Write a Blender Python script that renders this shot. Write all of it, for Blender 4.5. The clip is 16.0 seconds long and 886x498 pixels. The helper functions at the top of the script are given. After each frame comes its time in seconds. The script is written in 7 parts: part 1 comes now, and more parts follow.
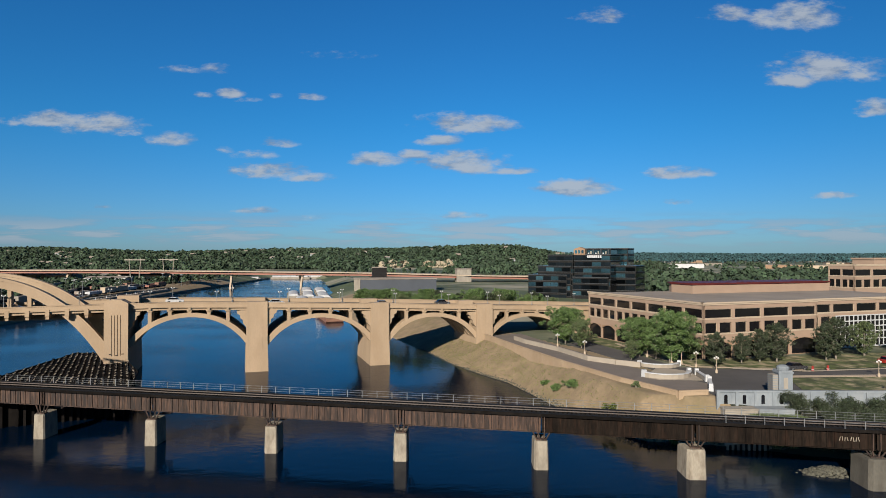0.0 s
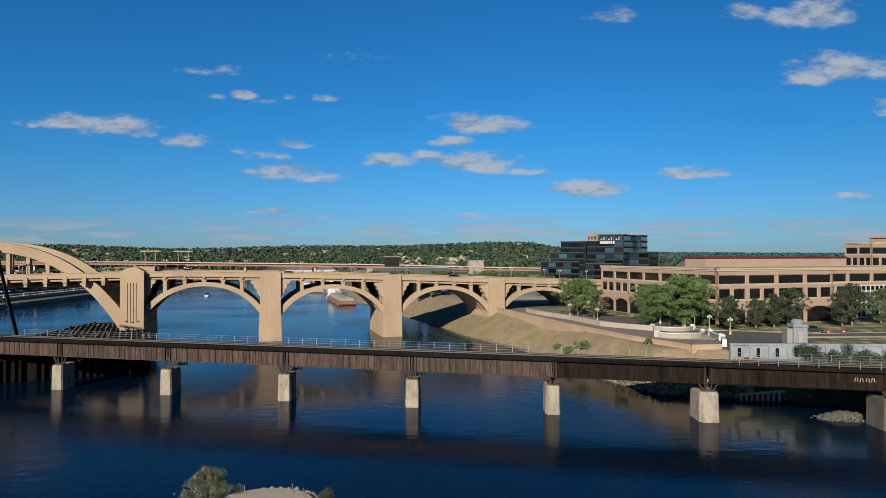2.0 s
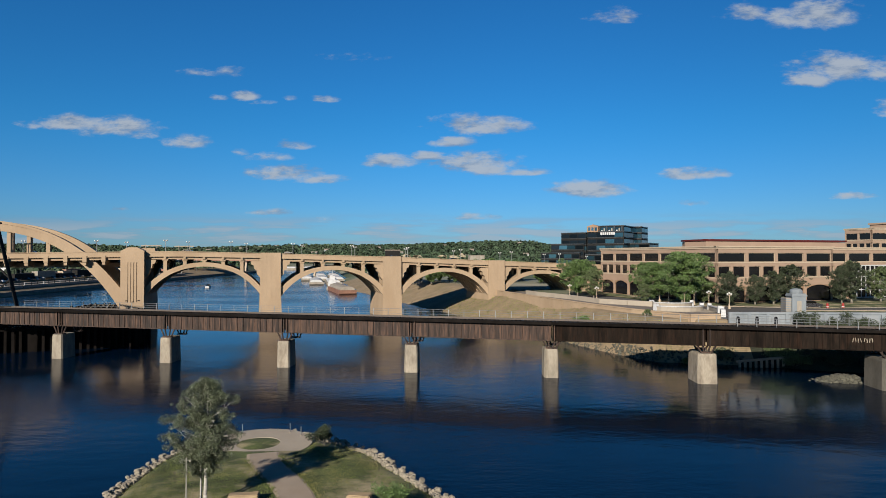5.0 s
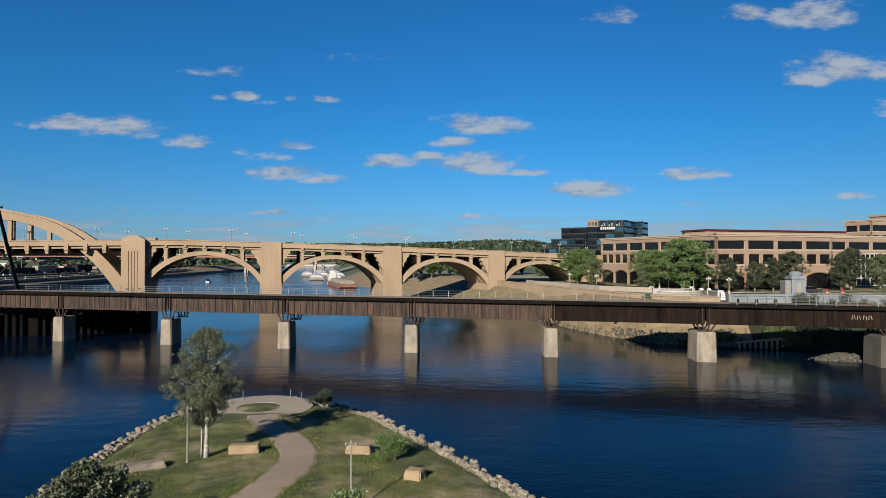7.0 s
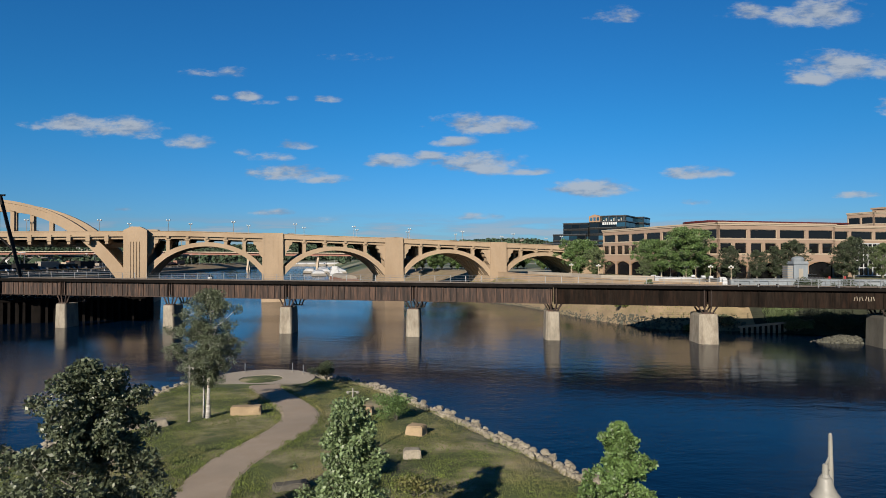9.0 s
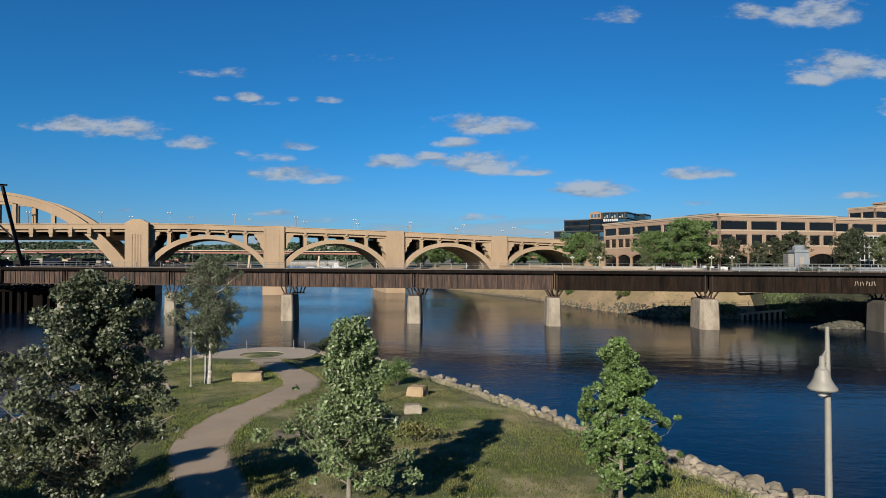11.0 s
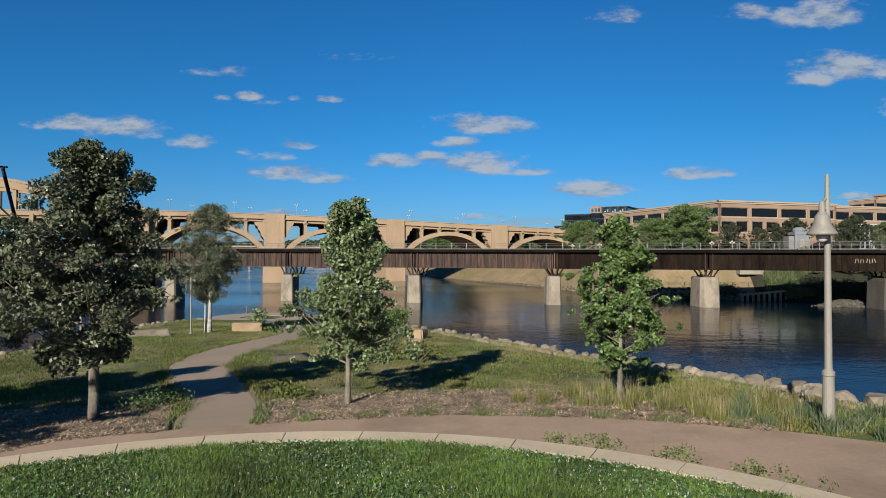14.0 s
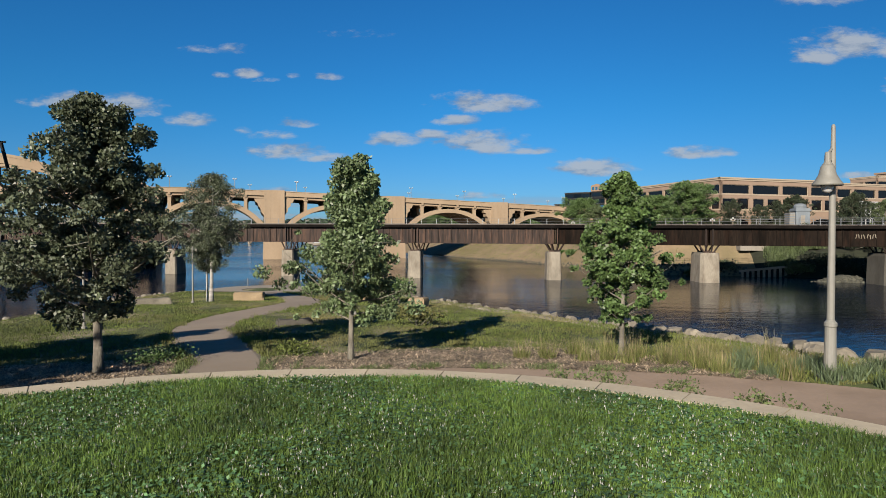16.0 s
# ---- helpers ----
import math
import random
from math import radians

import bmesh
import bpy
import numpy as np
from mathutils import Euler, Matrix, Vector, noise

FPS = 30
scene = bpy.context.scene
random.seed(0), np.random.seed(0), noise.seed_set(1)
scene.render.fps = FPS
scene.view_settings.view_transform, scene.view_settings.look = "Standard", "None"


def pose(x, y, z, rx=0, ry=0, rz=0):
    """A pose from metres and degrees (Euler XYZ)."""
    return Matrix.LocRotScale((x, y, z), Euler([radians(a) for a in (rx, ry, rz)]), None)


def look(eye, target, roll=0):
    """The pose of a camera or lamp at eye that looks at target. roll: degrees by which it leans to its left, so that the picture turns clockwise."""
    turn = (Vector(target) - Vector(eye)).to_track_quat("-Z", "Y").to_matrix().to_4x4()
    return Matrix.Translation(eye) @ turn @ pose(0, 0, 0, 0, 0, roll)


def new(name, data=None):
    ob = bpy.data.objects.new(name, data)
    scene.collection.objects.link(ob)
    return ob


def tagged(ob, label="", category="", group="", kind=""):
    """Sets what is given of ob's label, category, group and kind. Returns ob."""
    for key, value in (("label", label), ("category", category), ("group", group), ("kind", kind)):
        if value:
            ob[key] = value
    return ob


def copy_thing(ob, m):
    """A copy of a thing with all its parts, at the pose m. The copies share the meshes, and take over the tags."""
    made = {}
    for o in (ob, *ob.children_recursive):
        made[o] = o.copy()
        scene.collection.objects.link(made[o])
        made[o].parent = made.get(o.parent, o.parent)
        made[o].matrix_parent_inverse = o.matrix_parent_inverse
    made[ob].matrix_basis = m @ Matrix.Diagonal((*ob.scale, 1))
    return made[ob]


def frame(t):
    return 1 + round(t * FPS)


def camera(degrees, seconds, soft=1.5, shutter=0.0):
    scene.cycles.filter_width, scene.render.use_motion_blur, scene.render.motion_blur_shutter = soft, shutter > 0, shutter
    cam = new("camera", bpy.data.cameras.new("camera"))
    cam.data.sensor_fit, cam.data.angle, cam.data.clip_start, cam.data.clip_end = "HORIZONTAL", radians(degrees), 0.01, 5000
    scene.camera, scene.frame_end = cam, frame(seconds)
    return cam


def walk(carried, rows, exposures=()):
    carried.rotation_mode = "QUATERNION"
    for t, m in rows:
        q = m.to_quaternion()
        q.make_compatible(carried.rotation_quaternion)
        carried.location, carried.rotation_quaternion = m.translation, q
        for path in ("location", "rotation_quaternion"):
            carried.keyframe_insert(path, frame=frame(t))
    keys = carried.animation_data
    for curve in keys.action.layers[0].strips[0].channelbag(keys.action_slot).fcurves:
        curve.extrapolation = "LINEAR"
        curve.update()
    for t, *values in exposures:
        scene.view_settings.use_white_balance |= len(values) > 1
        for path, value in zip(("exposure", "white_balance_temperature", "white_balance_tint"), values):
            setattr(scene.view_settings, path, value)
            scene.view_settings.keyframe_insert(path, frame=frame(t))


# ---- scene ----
cam = camera(70.0, 16.0, soft=0.65)
PATH = [
    (0, (0.002, 0.888, 26.184), (0.01, 2.888, 26.204), 0.0),
    (0.5, (0.01, 0.807, 24.229), (0.006, 2.806, 24.25), 0.1),
    (1, (0.07, 0.755, 22.151), (0.053, 2.755, 22.172), 0.0),
    (1.5, (0.154, 0.698, 20.159), (0.124, 2.698, 20.18), 0.0),
    (2, (0.145, 0.639, 18.35), (0.113, 2.639, 18.372), 0.0),
    (2.5, (0.161, 0.615, 17.347), (0.13, 2.614, 17.37), 0.1),
    (3, (0.147, 0.66, 16.697), (0.115, 2.66, 16.721), 0.0),
    (3.5, (0.153, 0.529, 15.771), (0.121, 2.529, 15.795), 0.0),
    (4, (0.288, 0.6, 14.869), (0.255, 2.599, 14.893), 0.0),
    (6.5, (0.507, 0.314, 10.91), (0.471, 2.313, 10.935), -0.0),
    (7, (0.501, 0.335, 10.271), (0.465, 2.335, 10.296), -0.0),
    (7.5, (0.55, 0.333, 9.7), (0.511, 2.333, 9.724), -0.0),
    (8, (0.521, 0.35, 9.105), (0.482, 2.349, 9.129), -0.1),
    (8.5, (0.541, 0.333, 8.531), (0.501, 2.332, 8.554), -0.1),
    (9, (0.538, 0.34, 7.99), (0.496, 2.339, 8.014), -0.1),
    (11.5, (0.557, 0.228, 5.49), (0.511, 2.227, 5.516), -0.1),
    (12, (0.574, 0.26, 5.011), (0.527, 2.26, 5.037), -0.0),
    (12.5, (0.575, 0.283, 4.486), (0.529, 2.282, 4.511), -0.0),
    (13, (0.582, 0.293, 3.974), (0.535, 2.292, 3.998), -0.0),
    (13.5, (0.567, 0.283, 3.481), (0.521, 2.282, 3.503), -0.0),
    (14, (0.561, 0.291, 3.024), (0.515, 2.291, 3.048), -0.0),
    (14.5, (0.524, 0.306, 2.852), (0.478, 2.305, 2.874), 0.1),
    (15, (0.504, 0.292, 2.713), (0.458, 2.292, 2.734), 0.1),
    (15.5, (0.488, 0.313, 2.59), (0.442, 2.312, 2.579), 0.1),
    (16, (0.491, 0.307, 2.475), (0.445, 2.306, 2.433), 0.1),
]
walk(cam, [(t, look(eye, target, roll)) for t, eye, target, roll in PATH])

# ---- light ----
SUN_AZ, SUN_EL = 20.5, 24.0   # the light travels towards +y, turned 20.5 degrees to +x
world = bpy.data.worlds.new("world")
scene.world = world
world.use_nodes = True
scene.view_settings.exposure = 1.1


def sky_world():
    nt = world.node_tree
    nt.nodes.clear()
    nd, lk = nt.nodes, nt.links

    def m(op, a, b=None, c=None):
        n = nd.new("ShaderNodeMath")
        n.operation = op
        for i, v in enumerate((a, b, c)):
            if v is None:
                continue
            if isinstance(v, (int, float)):
                n.inputs[i].default_value = v
            else:
                lk.new(v, n.inputs[i])
        return n.outputs[0]

    def ramp(v, a, b):
        n = nd.new("ShaderNodeMapRange")
        n.interpolation_type = "SMOOTHSTEP"
        lk.new(v, n.inputs[0])
        n.inputs[1].default_value, n.inputs[2].default_value = a, b
        return n.outputs[0]

    def fbm(vec, scale, detail, rough=0.55):
        n = nd.new("ShaderNodeTexNoise")
        lk.new(vec, n.inputs["Vector"])
        n.inputs["Scale"].default_value, n.inputs["Detail"].default_value = scale, detail
        n.inputs["Roughness"].default_value = rough
        return n.outputs[0]

    def vec(x, y, z=0.0):
        n = nd.new("ShaderNodeCombineXYZ")
        for i, v in enumerate((x, y, z)):
            if isinstance(v, (int, float)):
                n.inputs[i].default_value = v
            else:
                lk.new(v, n.inputs[i])
        return n.outputs[0]

    def mix(f, a, b):
        n = nd.new("ShaderNodeMix")
        n.data_type = "RGBA"
        lk.new(f, n.inputs[0])
        for i, v in ((6, a), (7, b)):
            if isinstance(v, tuple):
                n.inputs[i].default_value = (*v, 1)
            else:
                lk.new(v, n.inputs[i])
        return n.outputs[2]

    sky = nd.new("ShaderNodeTexSky")
    sky.sky_type, sky.sun_disc = "NISHITA", False
    sky.sun_elevation, sky.sun_rotation = radians(SUN_EL), radians(180 + SUN_AZ)
    sky.air_density, sky.dust_density, sky.ozone_density = 1.0, 0.3, 4.0
    tint = nd.new("ShaderNodeHueSaturation")
    tint.inputs["Saturation"].default_value = 1.12
    tint.inputs["Value"].default_value = 0.659
    lk.new(sky.outputs[0], tint.inputs["Color"])
    deep = nd.new("ShaderNodeMix")
    deep.data_type, deep.blend_type = "RGBA", "MULTIPLY"
    deep.inputs[0].default_value = 1.0
    lk.new(tint.outputs[0], deep.inputs[6])  # deepened towards the zenith and away from the sun

    co = nd.new("ShaderNodeTexCoord")
    sep = nd.new("ShaderNodeSeparateXYZ")
    lk.new(co.outputs["Generated"], sep.inputs[0])
    x, y, z = sep.outputs
    low_sky = mix(ramp(x, 0.0, 0.7), (0.48, 0.85, 1.38), (0.41, 0.73, 1.18))
    high_sky = mix(ramp(x, 0.0, 0.7), (0.27, 1.0, 1.42), (0.23, 0.84, 1.19))
    rising = mix(ramp(z, 0.0, 0.22), low_sky, high_sky)
    lk.new(mix(ramp(z, 0.42, 0.95), rising, (0.13, 0.42, 0.62)), deep.inputs[7])
    yy = m("MAXIMUM", m("ABSOLUTE", y), 0.05)
    u, v = m("DIVIDE", x, yy), m("DIVIDE", z, yy)
    # soft-edged cumulus: flattened ellipses, broken up by noise
    w1 = fbm(vec(m("MULTIPLY", u, 1.0), m("MULTIPLY", v, 2.6)), 16, 6, 0.62)
    w2 = fbm(vec(m("MULTIPLY", u, 1.0), m("MULTIPLY", v, 2.2), 3.7), 46, 4, 0.6)
    w0 = fbm(vec(u, m("MULTIPLY", v, 1.5), 9.1), 5, 3)
    uw = m("ADD", u, m("MULTIPLY", m("SUBTRACT", w1, 0.5), 0.03))
    vw = m("ADD", v, m("MULTIPLY", m("SUBTRACT", w0, 0.5), 0.012))
    body = None
    # centre across, centre up, half width, half height, weight
    for c in CLOUDS:
        du = m("MULTIPLY", m("SUBTRACT", uw, c[0]), 1 / c[2])
        dv = m("SUBTRACT", vw, c[1])
        up = m("MULTIPLY", m("MAXIMUM", dv, 0.0), 1 / c[3])
        dn = m("MULTIPLY", m("MINIMUM", dv, 0.0), 1.7 / c[3])
        r2 = m("ADD", m("MULTIPLY", du, du), m("ADD", m("MULTIPLY", up, up), m("MULTIPLY", dn, dn)))
        e = m("MULTIPLY", m("SUBTRACT", 1.0, r2), c[4])
        body = e if body is None else m("MAXIMUM", body, e)
    body = m("MAXIMUM", body, -1.5)
    rough = m("ADD", m("MULTIPLY", m("SUBTRACT", w1, 0.5), 3.2), m("MULTIPLY", m("SUBTRACT", w2, 0.5), 1.2))
    mask = ramp(m("ADD", body, rough), -0.15, 1.1)
    # thin bands low over the horizon
    band = fbm(vec(m("MULTIPLY", u, 1.0), m("MULTIPLY", v, 9.0), 1.3), 7, 5, 0.6)
    low = m("MULTIPLY", ramp(band, 0.41, 0.60), m("MULTIPLY", ramp(v, 0.005, 0.03), m("SUBTRACT", 1.0, ramp(v, 0.04, 0.075))))
    low = m("MULTIPLY", low, 0.75)
    mask = m("MAXIMUM", mask, low)
    mask = m("MULTIPLY", mask, ramp(z, 0.0, 0.01))
    w3 = fbm(vec(m("MULTIPLY", u, 1.0), m("MULTIPLY", m("ADD", v, 0.012), 2.6)), 16, 6, 0.62)
    shade = ramp(m("ADD", m("MULTIPLY", m("SUBTRACT", w1, w3), 3.0), m("MULTIPLY", body, 0.35)), -0.35, 0.6)
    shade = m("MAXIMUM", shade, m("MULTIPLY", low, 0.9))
    white = mix(shade, (2.0, 2.6, 3.55), (4.0, 4.4, 4.9))
    out = mix(m("MULTIPLY", mask, 0.86), deep.outputs[2], white)
    bg = nd.new("ShaderNodeBackground")
    bg.inputs["Strength"].default_value = 0.05
    lk.new(out, bg.inputs["Color"])
    res = nd.new("ShaderNodeOutputWorld")
    lk.new(bg.outputs[0], res.inputs[0])


def cloud(px, py, w, h, k=1.0):
    return ((px - 784) / 1120 - 0.0195, (445.5 - py) / 1120, w / 2240 * 1.12, h / 2240 * 1.15, k)


# rows of: across, down, width, height, weight
CLOUDS = [cloud(*c) for c in (
    (110, 209, 150, 34), (200, 216, 160, 44), (250, 228, 60, 22, 0.7), (325, 242, 80, 30, 0.6), (390, 117, 100, 16, 0.35), (388, 162, 30, 12, 0.5),
    (434, 159, 54, 20, 0.9), (475, 169, 34, 12, 0.45), (513, 164, 26, 14, 0.6), (577, 165, 46, 16, 0.8), (634, 92, 66, 20, 0.25))]
CLOUDS += [cloud(*c) for c in (
    (1088, 24, 80, 30, 0.35), (522, 246, 64, 22, 0.9), (484, 268, 60, 20, 0.5), (423, 260, 28, 12, 0.35), (510, 298, 140, 34), (570, 309, 90, 22, 0.8),
    (700, 279, 100, 32), (755, 271, 70, 20), (850, 218, 170, 44), (800, 246, 84, 24), (850, 286, 160, 50), (930, 299, 100, 16, 0.8))]
CLOUDS += [cloud(*c) for c in (
    (1048, 330, 140, 36), (1238, 302, 112, 28), (1330, 18, 100, 34, 0.6), (1430, 24, 170, 64), (1500, 118, 200, 60), (1430, 136, 100, 36), (1575, 186, 70, 40),
    (1512, 338, 76, 18, 0.8), (1224, 353, 56, 14, 0.5), (846, 377, 84, 16, 0.7), (474, 368, 80, 13, 0.6), (572, 381, 34, 10, 0.5), (208, 359, 30, 10, 0.35))]
sky_world()
sun = new("sun", bpy.data.lights.new("sun", "SUN"))
sun.data.energy, sun.data.angle, sun.data.color = 5.0, radians(0.6), (1.0, 0.89, 0.75)
_e, _a = radians(SUN_EL), radians(SUN_AZ)
sun.matrix_world = look((0, 0, 300), (300 * math.sin(_a) * math.cos(_e), 300 * math.cos(_a) * math.cos(_e), 300 - 300 * math.sin(_e)))

# ---- materials ----


def material(name, base, rough=0.8, dark=0.7, light=1.15, scale=1.0, fine=18.0, bump=0.25, metal=0.0, spec=0.4, island=0.0,
             obj=0.0, stain=None, stain_scale=0.25, stain_amount=0.5, stretch=(1, 1, 1), bump_dist=0.02, trans=0.0):
    """Base colour with broad and fine variation at world size, optional stains, bump, and variation from piece to piece."""
    mt = bpy.data.materials.new(name)
    mt.use_nodes = True
    nd, lk = mt.node_tree.nodes, mt.node_tree.links
    bs = nd["Principled BSDF"]
    geo = nd.new("ShaderNodeNewGeometry")
    mp = nd.new("ShaderNodeVectorMath")
    mp.operation = "MULTIPLY"
    mp.inputs[1].default_value = stretch
    lk.new(geo.outputs["Position"], mp.inputs[0])

    def noise_tex(s, d):
        n = nd.new("ShaderNodeTexNoise")
        lk.new(mp.outputs[0], n.inputs["Vector"])
        n.inputs["Scale"].default_value, n.inputs["Detail"].default_value, n.inputs["Roughness"].default_value = s, d, 0.6
        return n.outputs[0]

    def rng(v, a, b, c, d):
        n = nd.new("ShaderNodeMapRange")
        lk.new(v, n.inputs[0])
        for i, q in enumerate((a, b, c, d)):
            n.inputs[i + 1].default_value = q
        return n.outputs[0]

    def mul(a, b):
        n = nd.new("ShaderNodeMath")
        n.operation = "MULTIPLY"
        lk.new(a, n.inputs[0]), lk.new(b, n.inputs[1])
        return n.outputs[0]

    big, small = noise_tex(scale, 5), noise_tex(fine, 4)
    f = mul(rng(big, 0.3, 0.7, dark, light), rng(small, 0.3, 0.7, 1 - (light - dark) * 0.35, 1 + (light - dark) * 0.35))
    if island:
        f = mul(f, rng(geo.outputs["Random Per Island"], 0, 1, 1 - island, 1 + island))
    if obj:
        oi = nd.new("ShaderNodeObjectInfo")
        f = mul(f, rng(oi.outputs["Random"], 0, 1, 1 - obj, 1 + obj))
    col = nd.new("ShaderNodeMix")
    col.data_type, col.blend_type = "RGBA", "MULTIPLY"
    col.inputs[0].default_value = 1
    col.inputs[6].default_value = (*(0.425 * c for c in base), 1)
    gray = nd.new("ShaderNodeCombineColor")
    for i in range(3):
        lk.new(f, gray.inputs[i])
    lk.new(gray.outputs[0], col.inputs[7])
    out = col.outputs[2]
    if stain:
        st = nd.new("ShaderNodeMix")
        st.data_type = "RGBA"
        lk.new(rng(noise_tex(stain_scale, 6), 0.48, 0.66, 0, stain_amount), st.inputs[0])
        lk.new(out, st.inputs[6])
        st.inputs[7].default_value = (*(0.49 * c for c in stain), 1)
        out = st.outputs[2]
    lk.new(out, bs.inputs["Base Color"])
    bs.inputs["Metallic"].default_value = metal
    bs.inputs["Specular IOR Level"].default_value = spec
    lk.new(rng(small, 0.3, 0.7, max(rough - 0.08, 0.02), min(rough + 0.08, 1)), bs.inputs["Roughness"])
    if bump:
        bp = nd.new("ShaderNodeBump")
        bp.inputs["Strength"].default_value, bp.inputs["Distance"].default_value = bump, bump_dist
        lk.new(small, bp.inputs["Height"])
        lk.new(bp.outputs[0], bs.inputs["Normal"])
    if trans:
        bs.inputs["Subsurface Weight"].default_value = 0.0
        tr = nd.new("ShaderNodeBsdfTranslucent")
        lk.new(out, tr.inputs["Color"])
        mx = nd.new("ShaderNodeMixShader")
        mx.inputs[0].default_value = trans
        lk.new(bs.outputs[0], mx.inputs[1]), lk.new(tr.outputs[0], mx.inputs[2])
        lk.new(mx.outputs[0], nd["Material Output"].inputs["Surface"])
    return mt


def glass_dark(name, base, rough=0.06):
    mt = material(name, base, rough, 0.8, 1.2, 0.2, 3.0, 0.06, spec=0.45, obj=0.3, bump_dist=0.05)
    return mt


def water_material():
    mt = bpy.data.materials.new("river_water")
    mt.use_nodes = True
    nd, lk = mt.node_tree.nodes, mt.node_tree.links
    bs = nd["Principled BSDF"]
    bs.inputs["Base Color"].default_value = (0.0002, 0.0034, 0.0105, 1)
    bs.inputs["IOR"].default_value = 1.333
    bs.inputs["Specular IOR Level"].default_value = 0.2
    bs.inputs["Specular Tint"].default_value = (0.24, 0.62, 1.0, 1)
    geo = nd.new("ShaderNodeNewGeometry")

    def tex(s, d, st):
        mp = nd.new("ShaderNodeVectorMath")
        mp.operation = "MULTIPLY"
        mp.inputs[1].default_value = st
        lk.new(geo.outputs["Position"], mp.inputs[0])
        n = nd.new("ShaderNodeTexNoise")
        lk.new(mp.outputs[0], n.inputs["Vector"])
        n.inputs["Scale"].default_value, n.inputs["Detail"].default_value = s, d
        return n.outputs[0]

    streak = nd.new("ShaderNodeMapRange")
    lk.new(tex(0.022, 5, (1.0, 1.5, 1)), streak.inputs[0])
    for i, q in enumerate((0.42, 0.6, 0.15, 0.9)):
        streak.inputs[i + 1].default_value = q
    fine, mid = tex(1.7, 3, (1, 1.6, 1)), tex(0.35, 4, (1, 1.8, 1))
    b1 = nd.new("ShaderNodeBump")
    b1.inputs["Distance"].default_value = 0.032
    lk.new(streak.outputs[0], b1.inputs["Strength"])
    lk.new(fine, b1.inputs["Height"])
    b2 = nd.new("ShaderNodeBump")
    b2.inputs["Distance"].default_value, b2.inputs["Strength"].default_value = 0.085, 0.36
    lk.new(mid, b2.inputs["Height"]), lk.new(b1.outputs[0], b2.inputs["Normal"])
    lk.new(b2.outputs[0], bs.inputs["Normal"])
    rr = nd.new("ShaderNodeMapRange")
    lk.new(streak.outputs[0], rr.inputs[0])
    for i, q in enumerate((0.15, 0.9, 0.10, 0.17)):
        rr.inputs[i + 1].default_value = q
    lk.new(rr.outputs[0], bs.inputs["Roughness"])
    return mt


